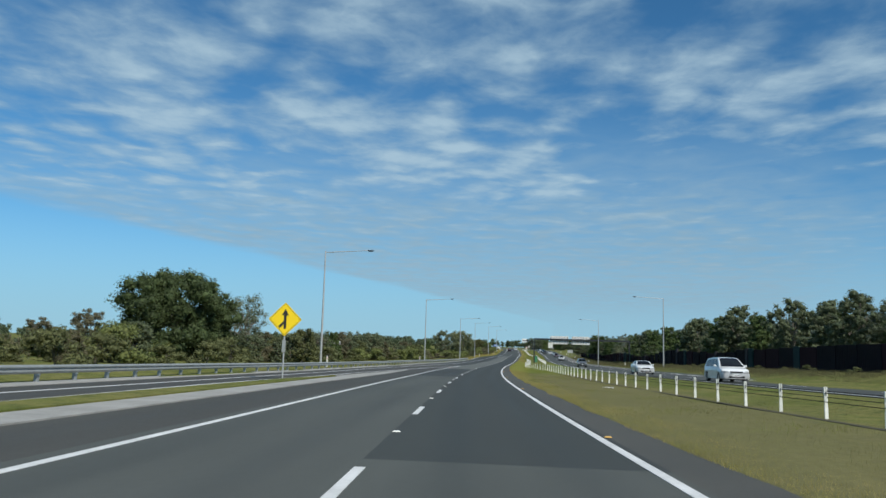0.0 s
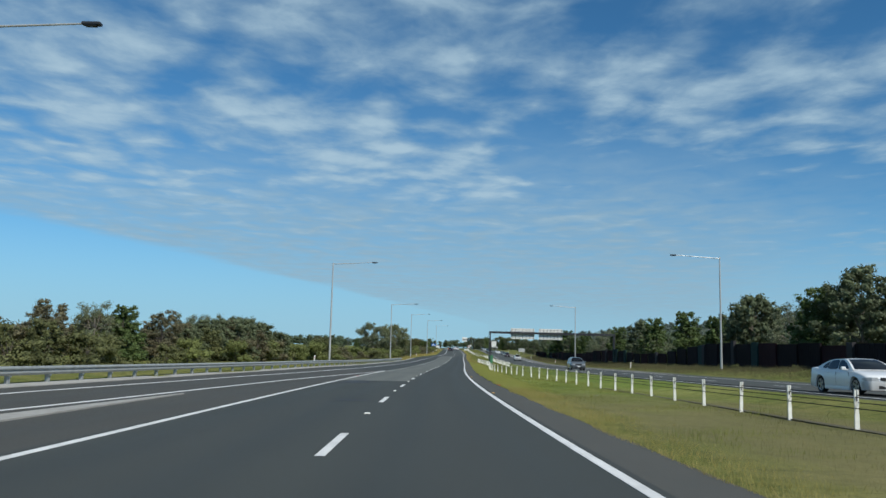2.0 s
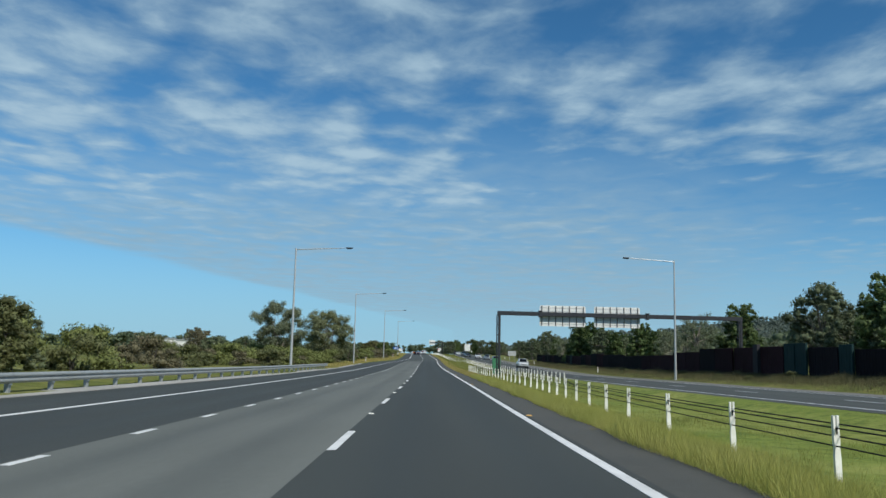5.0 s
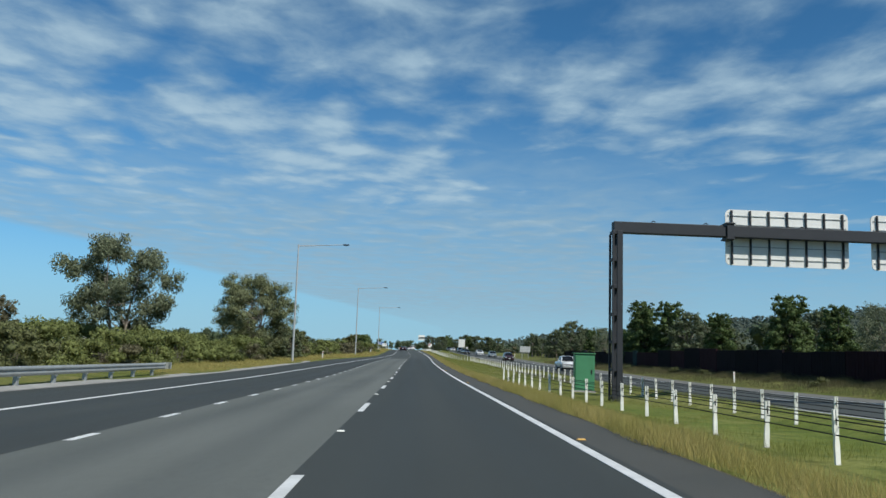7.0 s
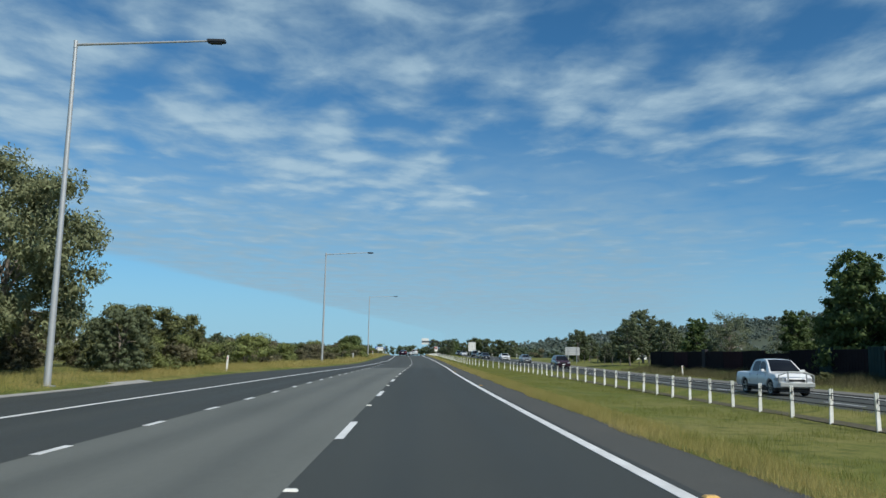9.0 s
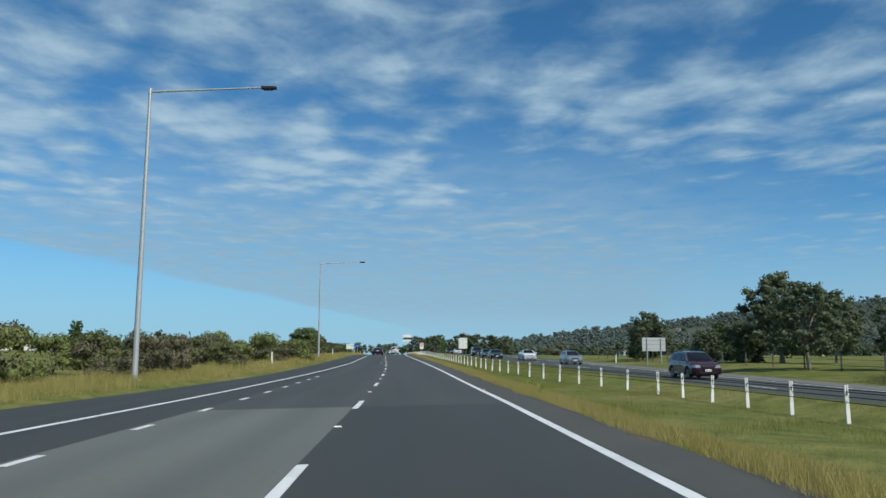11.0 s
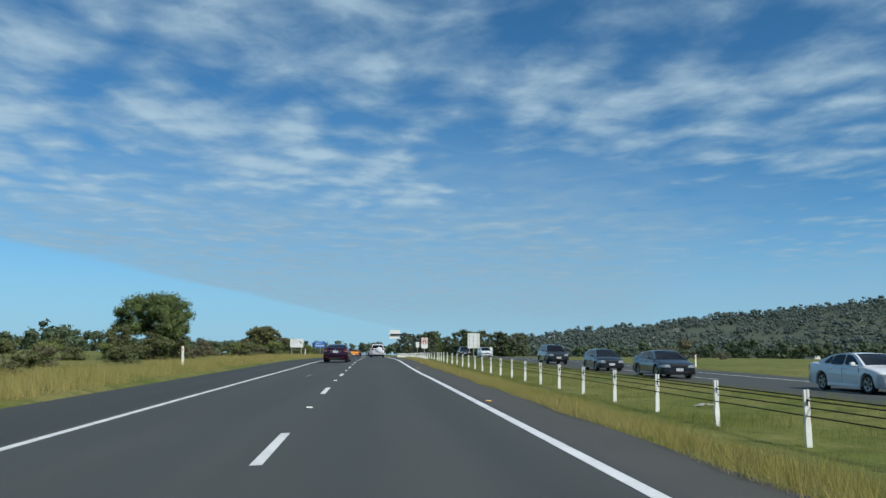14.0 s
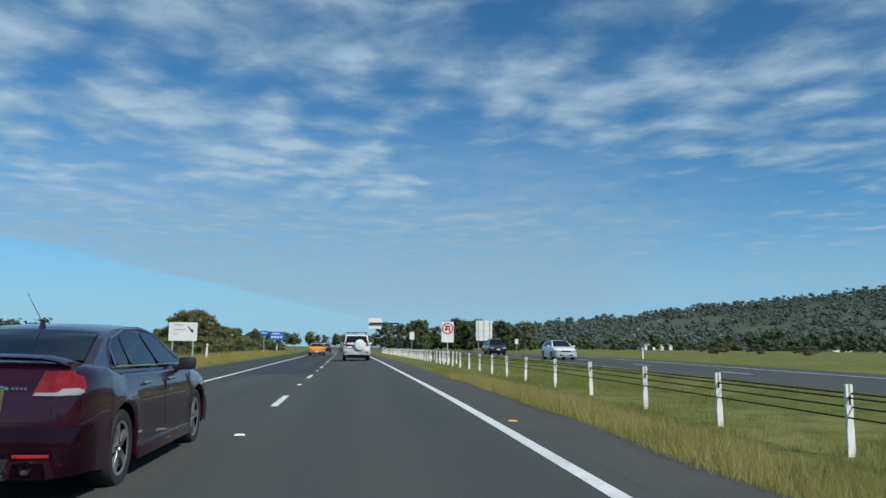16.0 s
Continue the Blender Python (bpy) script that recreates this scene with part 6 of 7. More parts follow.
def verge(count, y0, y1, mat, label, thin):
    y = rng.uniform(y0, y1, count)
    spread = np.interp(y, [90, 130, 235, 262], [0.85, 1.35, 1.25, 1.0])
    l = 3.28 + 0.10 * np.sin(y * 0.9) * np.sin(y * 0.23) + np.abs(rng.normal(0, 1, count)) * spread
    grown = np.interp(y, [0, 45, 80, 98, 125, 240, 265, 330, 470], [0.6, 0.4, 0.6, 1.3, 1.8, 1.75, 1.0, 1.15, 1.35])
    blades("verge_grass", label, y, l, 0.165 * grown * (0.7 + 0.6 * patchy(y, l, 9, 2)) * np.exp(-np.maximum(0, l - 4.2) * 0.5), mat, thin)


verge(70000, 2, 92, BLADE, "thin straw grass along the dry median shoulder", 0.0016)
verge(200000, 92, 205, BLADE_LUSH, "lush long yellow-green grass along the median shoulder", 0.0017)
verge(290000, 205, 475, BLADE, "long straw-green grass along the median shoulder", 0.0017)
for y0, y1, mat, label, count in ((0, 88, BLADE_DRY, "short dry grass blades across the median", 60000), (88, 500, BLADE_GREEN, "short green grass blades across the median", 130000)):
    y = rng.uniform(y0, y1, count)
    l = 3.9 + rng.uniform(0, 1, count) * (along(near_edge, y) - 4.2)
    blades("median_grass", label, y, l, 0.075 * (0.4 + patchy(y, l, 6, 2.5)), mat, 0.003)
n = 430000
y = 15 + 475 * rng.uniform(0, 1, n) ** 0.8
l = 3.9 + 6.0 * rng.uniform(0, 1, n) ** 1.3
grown = patchy(y, l, 7, 3.5) + 0.6 * (patchy(y + 40, l, 1.7, 1.1) - 0.5) + np.interp(y, [15, 78, 95, 130, 240, 330, 400], [-0.20, -0.20, 0.03, 0.03, -0.04, 0.0, 0.08])
keep = grown > 0.52
blades("median_tufts", "uneven tufts of longer grass across the median", y[keep], l[keep], 0.09 + 0.34 * np.minimum(grown[keep] - 0.52, 0.45), BLADE_GREEN, 0.0024)
n = 230000
y = rng.uniform(0, 352, n)
l = np.interp(y, GY, [wall_l(q) for q in GY]) - 0.2 - np.abs(rng.normal(0, np.interp(y, [150, 200], [3.4, 2.2]), n))
l = np.maximum(l, np.interp(y, GY, [near_edge(q) for q in GY]) + OTHER_WIDE + 0.5)
blades("wall_scrub", "rank dark green grass along the foot of the noise wall", y, l, 0.20 + 0.45 * patchy(y, l, 9, 4), BLADE_RANK, 0.005)
n = 70000
y = rng.uniform(225, 560, n)
l = np.interp(y, GY, [near_edge(q) for q in GY]) - 1.25 + rng.normal(0, 0.45, n)
l = np.minimum(l, np.interp(y, GY, [near_edge(q) for q in GY]) - 0.15)
blades("verge_grass", "green grass along the edge of the other carriageway", y, l, 0.10 + 0.16 * patchy(y, l, 4, 2), BLADE_GREEN, 0.003)
n = 170000
y = rng.uniform(236, 560, n)
l = np.array([left_edge(q) for q in GY])[np.clip(((y + 10) / 2).astype(int), 0, len(GY) - 1)] - 0.4 - np.abs(rng.normal(0, 2.2, n))
blades("verge_grass", "long pale grass along the outer shoulder", y, l, np.interp(y, [300, 330, 410, 430], [0.26, 0.40, 0.40, 0.30]) * (0.4 + patchy(y, l, 7, 3)), BLADE, 0.003)


def weed(y, l, tall):
    """A tall tuft: long blades that rise from one root and arch outwards."""
    bm = bmesh.new()
    for i in range(130):
        a, out, h = random.uniform(0, math.tau), random.uniform(0.1, 0.55), tall * random.uniform(0.45, 1.0)
        side = Vector((-math.sin(a), math.cos(a), 0)) * 0.006
        prev = None
        for t in (0.0, 0.4, 0.75, 1.0):
            p = Vector((math.cos(a), math.sin(a), 0)) * (0.06 + out * tall * t * t) + Vector((0, 0, h * (t - 0.22 * t * t) * 1.2))
            pair = [bm.verts.new(p - side * (1.05 - t)), bm.verts.new(p + side * (1.05 - t))]
            if prev:
                bm.faces.new((prev[0], prev[1], pair[1], pair[0]))
            prev = pair
    ob = part("weed", bm, BLADE_LUSH)
    ob.matrix_basis = Matrix.Translation(place(y, l, -0.01))
    tagged(ob, "tall tuft of pale green weed at the edge of the shoulder", "weed", "weeds on the median")


weed(336.0, 4.4, 0.55)
weed(359.4, 4.1, 0.42)
weed(347.0, 5.6, 0.32)
n = 9000
y = rng.uniform(-2, 46, n)
a, b = np.array([nose_left(q) + 0.3 for q in y]), np.array([nose_right(q) - 1.3 for q in y])
blades("island_grass", "short green grass on the traffic island", y, a + (b - a) * rng.uniform(0, 1, n), np.full(n, 0.10), BLADE_GREEN)

# ---- vehicles ----
def paint(name, colour, metal=0.35, rough=0.32, coat=1.0):
    return material(name, colour, rough, metal, coat=coat, vary=0.08, scale=30.0, spec=0.35)


PAINT_MAROON = paint("maroon metallic paint", (0.062, 0.009, 0.027), 0.75, 0.27, 0.7)
PAINT_WHITE = paint("white car paint", (0.72, 0.73, 0.73), 0.0, 0.4)
PAINT_SILVER = paint("silver blue paint", (0.32, 0.36, 0.38), 0.6, 0.35)
PAINT_GREY = paint("grey green paint", (0.17, 0.19, 0.20), 0.5, 0.35)
PAINT_DARK = paint("charcoal paint", (0.028, 0.034, 0.040), 0.3, 0.3)
PAINT_ORANGE = paint("orange paint", (0.75, 0.27, 0.015), 0.0, 0.4)
PAINT_WINE = paint("wine paint", (0.06, 0.02, 0.03), 0.4, 0.35)
PAINT_BLUE = paint("dark blue paint", (0.02, 0.035, 0.08), 0.4, 0.35)
GLASS = material("tinted car glass", (0.010, 0.011, 0.013), 0.04, 0.0, spec=0.32)
TYRE = material("tyre rubber", (0.018, 0.018, 0.019), 0.8, vary=0.3, scale=8.0, bump=0.2, bump_scale=50)
RIM = material("alloy rim", (0.46, 0.47, 0.48), 0.35, 0.85)
CHROME = material("chrome", (0.72, 0.73, 0.74), 0.12, 1.0)
TAIL_RED = material("red lens", (0.26, 0.007, 0.010), 0.10, coat=1.0, vary=0.5, scale=14.0, second=(0.46, 0.03, 0.03))
LENS = material("clear lens", (0.62, 0.62, 0.60), 0.12, 0.2, coat=1.0)
TRIM = material("black trim", (0.012, 0.012, 0.013), 0.5)
PLATE = material("number plate white", (0.78, 0.78, 0.76), 0.5)
PLATE_INK = material("number plate ink", (0.10, 0.13, 0.14), 0.5)


def interp_rows(rows, x):
    return float(np.interp(x, [r[0] for r in rows], [r[1] for r in rows]))


def car_body(ob, c, mat):
    """The lower shell: rings along the length, with the wheel arches cut into the lower edge."""
    y0, y1, W = c["rear"], c["front"], c["wide"] / 2
    axles = (-c["base"] / 2, c["base"] / 2)
    R, zc = c["r"] + 0.055, c["r"]
    ys = sorted(set([y0 + 0.0, y0 + 0.02, y0 + 0.06, y0 + 0.13, y1 - 0.13, y1 - 0.06, y1 - 0.02, y1] + [round(float(v), 4) for v in np.linspace(y0 + 0.2, y1 - 0.2, 54)] + [a + R * k for a in axles for k in (-1.0, -0.97, -0.9, -0.75, 0.75, 0.9, 0.97, 1.0)]))
    bm = bmesh.new()
    rings = []
    for y in ys:
        e = min(y - y0, y1 - y)
        q = max(0.0, 1 - e / c.get("round", 0.45))
        w = W * (1 - 0.13 * q**2.6) - (0.035 if e < 0.03 else 0.012 if e < 0.07 else 0.0)
        zt = interp_rows(c["top"], y) - (0.04 if e < 0.01 else 0.015 if e < 0.04 else 0.0)
        zb = c["sill"] + 0.07 * q
        flare = 0.0
        for a in axles:
            d = abs(y - a)
            if d < R:
                zb = max(zb, zc + math.sqrt(max(R * R - d * d, 0)))
            flare = max(flare, 0.022 * max(0.0, 1 - (d / (R * 1.45)) ** 2))
        zs = zt - c.get("shoulder", 0.14)
        zb = min(zb, zs - 0.03)
        half = [(w - 0.14, zb + 0.01), (w - 0.02 + flare, zb), (w + flare, zb + 0.25 * (zs - zb)), (w + 0.6 * flare, zb + 0.55 * (zs - zb)), (w + 0.3 * flare, zb + 0.88 * (zs - zb)), (w - 0.010, zs), (w - 0.03, zt - 0.07), (w - 0.06, zt - 0.03), (w - 0.13, zt), (w * 0.55, zt + 0.022), (0.0, zt + 0.035)]
        ring = [bm.verts.new((x, y, z)) for x, z in half] + [bm.verts.new((-x, y, z)) for x, z in reversed(half[:-1])]
        rings.append(ring)
    for a, b in zip(rings, rings[1:]):
        for i in range(len(a) - 1):
            bm.faces.new((a[i], a[i + 1], b[i + 1], b[i]))
    bm.faces.new(rings[0])
    bm.faces.new(list(reversed(rings[-1])))
    return part("body", bm, mat, ob, smooth=True, angle=38)


def body_w(c, y):
    """Half the shell's width at a station."""
    e = min(y - c["rear"], c["front"] - y)
    q = max(0.0, 1 - e / c.get("round", 0.45))
    return c["wide"] / 2 * (1 - 0.13 * q**2.6) - (0.035 if e < 0.03 else 0.012 if e < 0.07 else 0.0)


def corner_lens(c, s, end, inner, z0, z1, depth, lift=0.012, slant=0.08):
    """A lens that wraps round a corner of the shell: across the end face, then along the flank."""
    ye, d = (c["rear"], 1) if end == "rear" else (c["front"], -1)
    we = body_w(c, ye)
    path = [(we - inner, ye - d * lift, 0.0), (we - inner * 0.5, ye - d * lift, 0.0), (we - 0.03, ye - d * lift, 0.0)]
    path += [(body_w(c, ye + d * t) + lift, ye + d * t, 1.0) for t in (0.03, 0.07, 0.13, depth * 0.6, depth)]
    bm = bmesh.new()
    prev = None
    for i, (x, y, flank) in enumerate(path):
        lean = slant * (1 - i / 2) if i < 2 else 0.0
        tip = max(0.0, (i - 5) / 2) * 0.5
        rows = []
        for k in range(5):
            t = k / 4
            z = z0 + (z1 - z0) * (t + (0.5 - t) * tip)
            zt = interp_rows(c["top"], min(max(y, c["rear"] + 0.1), c["front"] - 0.1))
            inset = 0.05 * max(0.0, (z - (zt - c.get("shoulder", 0.14))) / c.get("shoulder", 0.14))
            rows.append(bm.verts.new((s * (x + lean * t - (inset if flank else 0)), y + d * (0.02 * t if not flank else 0), z)))
        if prev:
            for k in range(4):
                bm.faces.new((prev[k], prev[k + 1], rows[k + 1], rows[k]))
        prev = rows
    bmesh.ops.solidify(bm, geom=list(bm.faces), thickness=0.02)
    return bm


def wrap_band(c, end, z0, z1, depth):
    """A bumper skin: one band from flank to flank round an end of the shell, swelling in the middle of its height."""
    ye, d = (c["rear"], 1) if end == "rear" else (c["front"], -1)
    axle = -c["base"] / 2 if end == "rear" else c["base"] / 2
    depth = min(depth, abs(axle - ye) - c["r"] - 0.07)
    flank = [(body_w(c, ye + d * t), ye + d * t) for t in (depth, depth * 0.75, depth * 0.5, 0.16, 0.09, 0.05, 0.02)]
    we = body_w(c, ye)
    half = flank + [(we * 0.985, ye - d * 0.004), (we * 0.9, ye - d * 0.012), (we * 0.6, ye - d * 0.020), (we * 0.25, ye - d * 0.024), (0.0, ye - d * 0.024)]
    path = [(x, y) for x, y in half] + [(-x, y) for x, y in reversed(half[:-1])]
    bm = bmesh.new()
    prev = None
    for i, (x, y) in enumerate(path):
        ends = 0.0 if i in (0, len(path) - 1) else 1.0
        row = []
        for k in range(7):
            t = k / 6
            out = (0.006 + 0.016 * math.sin(math.pi * t)) * ends
            nx = math.copysign(1, x) if abs(y - ye) > 0.01 else 0.35 * x / we
            ny = 0.0 if abs(y - ye) > 0.3 else -d * (1 - abs(y - ye) / 0.3)
            row.append(bm.verts.new((x + nx * out, y + ny * out, z0 + (z1 - z0) * t)))
        if prev:
            for k in range(6):
                bm.faces.new((prev[k], prev[k + 1], row[k + 1], row[k]))
        prev = row
    bmesh.ops.solidify(bm, geom=list(bm.faces), thickness=0.015)
    return bm


def half_width(c, z):
    b, t = c["belt"], c["roof_z"]
    k = min(max((z - b) / (t - b), 0), 1)
    return c["wide"] / 2 - c.get("tuck", 0.10) - c.get("lean", 0.20) * k


def profile_at(c, s):
    """A place on the roof line: s runs from 0 at its rear foot to 1 at the windscreen's foot."""
    p = c["roof"]
    for _ in range(3):  # ease the corners of the line
        p = p[:1] + [q for a, b in zip(p, p[1:]) for q in ((0.8 * a[0] + 0.2 * b[0], 0.8 * a[1] + 0.2 * b[1]), (0.2 * a[0] + 0.8 * b[0], 0.2 * a[1] + 0.8 * b[1]))] + p[-1:]
    d = [0.0]
    for a, b in zip(p, p[1:]):
        d.append(d[-1] + math.dist(a, b))
    s *= d[-1]
    return interp_rows(list(zip(d, [a[0] for a in p])), s), interp_rows(list(zip(d, [a[1] for a in p])), s)


def roof_sheet(bm, c, s0, s1, u0, lift, n=14):
    prev = None
    for i in range(n + 1):
        y, z = profile_at(c, s0 + (s1 - s0) * i / n)
        ya, za = profile_at(c, max(0, s0 + (s1 - s0) * i / n - 0.01))
        yb, zb = profile_at(c, min(1, s0 + (s1 - s0) * i / n + 0.01))
        nrm = Vector((0, -(zb - za), yb - ya)).normalized() * lift
        hw = half_width(c, z)
        row = [bm.verts.new((hw * u0 * u, y + nrm.y + 0.0, z + nrm.z + 0.03 * (1 - u * u * u0 * u0) * min(1, (z - c["belt"]) / 0.2 + 0.3))) for u in (-1, -0.9, -0.6, -0.2, 0.2, 0.6, 0.9, 1)]
        if prev:
            for j in range(len(row) - 1):
                bm.faces.new((prev[j], prev[j + 1], row[j + 1], row[j]))
        prev = row


def greenhouse(ob, c, mat):
    bm = bmesh.new()
    roof_sheet(bm, c, 0, 1, 1.0, 0.0, 26)
    for s in (-1, 1):
        prev = None
        for i in range(27):
            y, z = profile_at(c, i / 26)
            hw = half_width(c, z)
            pair = [bm.verts.new((s * hw, y, z)), bm.verts.new((s * half_width(c, c["belt"]), y, min(z, c["belt"] - 0.03)))]
            if prev:
                bm.faces.new((prev[0], pair[0], pair[1], prev[1]))
            prev = pair
    bmesh.ops.remove_doubles(bm, verts=bm.verts, dist=0.002)
    part("roof", bm, mat, ob, smooth=True, angle=35)
    for name, s0, s1 in (("rear_window", *c["rear_glass"]), ("windscreen", *c["front_glass"])):
        bm = bmesh.new()
        roof_sheet(bm, c, s0, s1, 0.90, 0.012, 8)
        part(name, bm, GLASS, ob, "dark tinted glass", smooth=True)
    for s in (-1, 1):
        for poly in c["side_glass"]:
            bm = bmesh.new()
            for _ in range(2):  # round the corners
                poly = [p for a, b in zip(poly, poly[1:] + poly[:1]) for p in ((0.86 * a[0] + 0.14 * b[0], 0.86 * a[1] + 0.14 * b[1]), (0.14 * a[0] + 0.86 * b[0], 0.14 * a[1] + 0.86 * b[1]))]
            vs = [bm.verts.new((s * (half_width(c, z) + 0.006), y, z)) for y, z in poly]
            f = bm.faces.new(vs if s > 0 else list(reversed(vs)))
            r = bmesh.ops.extrude_face_region(bm, geom=[f])
            bmesh.ops.translate(bm, vec=(-s * 0.01, 0, 0), verts=[v for v in r["geom"] if isinstance(v, bmesh.types.BMVert)])
            part("side_window", bm, GLASS, ob, "dark tinted glass")


def wheels(ob, c, spokes=5):
    shared = None
    for a in (-c["base"] / 2, c["base"] / 2):
        for s in (1, -1):
            x = s * (c["wide"] / 2 - 0.125)
            if shared is None:
                r, w = c["r"], 0.115
                bm = bmesh.new()
                prof = [(r * 0.68, w * 0.82), (r * 0.80, w), (r * 0.93, w * 0.95), (r * 0.99, w * 0.72), (r, w * 0.4), (r, -w * 0.4), (r * 0.99, -w * 0.72), (r * 0.93, -w), (r * 0.68, -w * 0.8)]
                prev = None
                for k in range(33):
                    t = math.tau * k / 32
                    row = [bm.verts.new((px_, q * math.cos(t), q * math.sin(t))) for q, px_ in prof]
                    if prev:
                        for j in range(len(row) - 1):
                            bm.faces.new((prev[j], prev[j + 1], row[j + 1], row[j]))
                    prev = row
                bmesh.ops.remove_doubles(bm, verts=bm.verts, dist=0.0005)
                tyre = part("wheel", bm, TYRE, ob, "black tyre", smooth=True)
                bm = bmesh.new()
                rod(bm, (-w * 0.3, 0, 0), (w * 0.25, 0, 0), r * 0.69, r * 0.69, 28)
                disc = part("brake_disc", bm, TRIM, tyre)
                bm = bmesh.new()
                for k in range(32):
                    t0, t1 = math.tau * k / 32, math.tau * (k + 1) / 32
                    v = [bm.verts.new((xx, q * math.cos(t), q * math.sin(t))) for xx, q, t in ((w * 0.86, r * 0.70, t0), (w * 0.86, r * 0.70, t1), (w * 0.80, r * 0.62, t1), (w * 0.80, r * 0.62, t0))]
                    bm.faces.new(v)
                rod(bm, (w * 0.2, 0, 0), (w * 0.72, 0, 0), r * 0.16, r * 0.13, 14)
                for k in range(spokes):
                    m = Matrix.Rotation(math.tau * k / spokes, 4, "X")
                    for side in (-1, 1):
                        tilt = m @ Matrix.Rotation(side * 0.11, 4, "X")
                        box(bm, w * 0.55, w * 0.80, -r * 0.055, r * 0.055, r * 0.08, r * 0.67, m=tilt)
                    box(bm, w * 0.50, w * 0.74, -r * 0.10, r * 0.10, r * 0.1, r * 0.42, m=m)
                rim = part("rim", bm, RIM, tyre, "silver alloy rim", smooth=True, angle=30)
            else:
                tyre = new("wheel", shared[0].data)
                tyre.parent = ob
                tyre["label"] = "black tyre"
                for src in shared[1:]:
                    k = new(src.name.split(".")[0], src.data)
                    k.parent = tyre
                rim = None
            tyre.matrix_basis = pose(x, a, c["r"], a * 40, 0, 0 if s > 0 else 180)
            if shared is None:
                shared = (tyre, disc, rim)
    bm = bmesh.new()
    box(bm, -c["wide"] / 2 + 0.27, c["wide"] / 2 - 0.27, c["rear"] + 0.25, c["front"] - 0.25, 0.2, c["belt"] - 0.25)
    part("underbody", bm, TRIM, ob)


def prism(bm, pts, axis, a, b):
    """A flat shape drawn in the two other axes, pulled out along one axis from a to b."""
    def at(p, d):
        return {"y": (p[0], d, p[1]), "x": (d, p[0], p[1])}[axis]
    lo, hi = [bm.verts.new(at(p, a)) for p in pts], [bm.verts.new(at(p, b)) for p in pts]
    bm.faces.new(lo)
    bm.faces.new(list(reversed(hi)))
    for i in range(len(pts)):
        j = (i + 1) % len(pts)
        bm.faces.new((lo[i], hi[i], hi[j], lo[j]))


def fittings(ob, c, mat):
    """Lights, plates, mirrors, handles, seams and bumpers that every car has."""
    y0, y1, W, belt = c["rear"], c["front"], c["wide"] / 2, c["belt"]
    tl = c["tail"]
    for s in (-1, 1):
        lamp = part("tail_light", corner_lens(c, s, "rear", tl[0], tl[1], tl[2], tl[3]), TAIL_RED, ob, "red tail light", smooth=True)
        part("reversing_lens", corner_lens(c, s, "rear", tl[0] - 0.01, tl[1] + 0.005, tl[1] + 0.3 * (tl[2] - tl[1]), tl[3] * 0.8, 0.018, 0.03), LENS, lamp, "clear lens", smooth=True)
        hl = c["head"]
        part("headlight", corner_lens(c, s, "front", hl[0] * 0.8, hl[1] - 0.06, hl[2] - 0.06, 0.36), LENS, ob, "clear headlight", smooth=True)
        bm = bmesh.new()
        my, mz = c["mirror"]
        out = c.get("mirror_out", 0.10)
        box(bm, s * (W + out) - 0.09, s * (W + out) + 0.09, my - 0.06, my + 0.07, mz - 0.065, mz + 0.075, 0.04)
        box(bm, min(s * (W - 0.1), s * W), max(s * (W - 0.1), s * W), my - 0.02, my + 0.04, mz - 0.07, mz - 0.02, 0.01)
        part("mirror", bm, c.get("mirror_mat", mat), ob, smooth=True)
        for hy in c["handles"]:
            bm = bmesh.new()
            box(bm, s * (W - 0.005) - 0.025, s * (W - 0.005) + 0.025, hy - 0.10, hy + 0.10, belt - 0.14, belt - 0.105, 0.012)
            part("door_handle", bm, c.get("handle_mat", mat), ob, smooth=True)
        for sy in c["seams"]:
            bm = bmesh.new()
            box(bm, s * (W - 0.006) - 0.008, s * (W - 0.006) + 0.008, sy - 0.005, sy + 0.005, c["sill"] + 0.16, belt - 0.10)
            part("door_seam", bm, TRIM, ob)
        bm = bmesh.new()
        box(bm, s * (W - 0.01) - 0.03, s * (W - 0.01) + 0.03, -c["base"] / 2 + c["r"] + 0.08, c["base"] / 2 - c["r"] - 0.08, c["sill"] - 0.04, c["sill"] + 0.09, 0.02)
        part("side_skirt", bm, c.get("skirt", mat), ob, smooth=True)
    bm = wrap_band(c, "rear", c["sill"] + 0.04, c["bumper"], 0.42)
    part("rear_bumper", bm, c.get("bumper_mat", mat), ob, smooth=True)
    bm = wrap_band(c, "front", c["sill"], c["bumper"] - 0.04, 0.42)
    part("front_bumper", bm, c.get("bumper_mat", mat), ob, smooth=True)
    bm = bmesh.new()
    box(bm, -W * 0.45, W * 0.45, y1 - 0.02, y1 + 0.045, c["bumper"] - 0.02, c["bumper"] + 0.10, 0.015)
    box(bm, -W * 0.55, W * 0.55, y1 + 0.0, y1 + 0.042, c["sill"] + 0.06, c["sill"] + 0.2, 0.015)
    part("grille", bm, TRIM, ob, "black grille")
    for yy, zz in ((y0 - c.get("plate_out", 0.02), c["plate"]), (y1 + 0.055, c["sill"] + 0.24)):
        bm = bmesh.new()
        box(bm, -0.186, 0.186, yy - 0.008, yy + 0.008, zz - 0.067, zz + 0.067, 0.004)
        pl = part("number_plate", bm, PLATE, ob, "white number plate with dark bars")
        front = yy > 0
        for x in (-0.125, -0.075, -0.025, 0.045, 0.09, 0.135):
            bm = bmesh.new()
            o = 0.0095 if front else -0.0095
            box(bm, x - 0.014, x + 0.014, yy + o - 0.001, yy + o + 0.001, zz - 0.035, zz + 0.035)
            part("plate_bar", bm, PLATE_INK, pl)


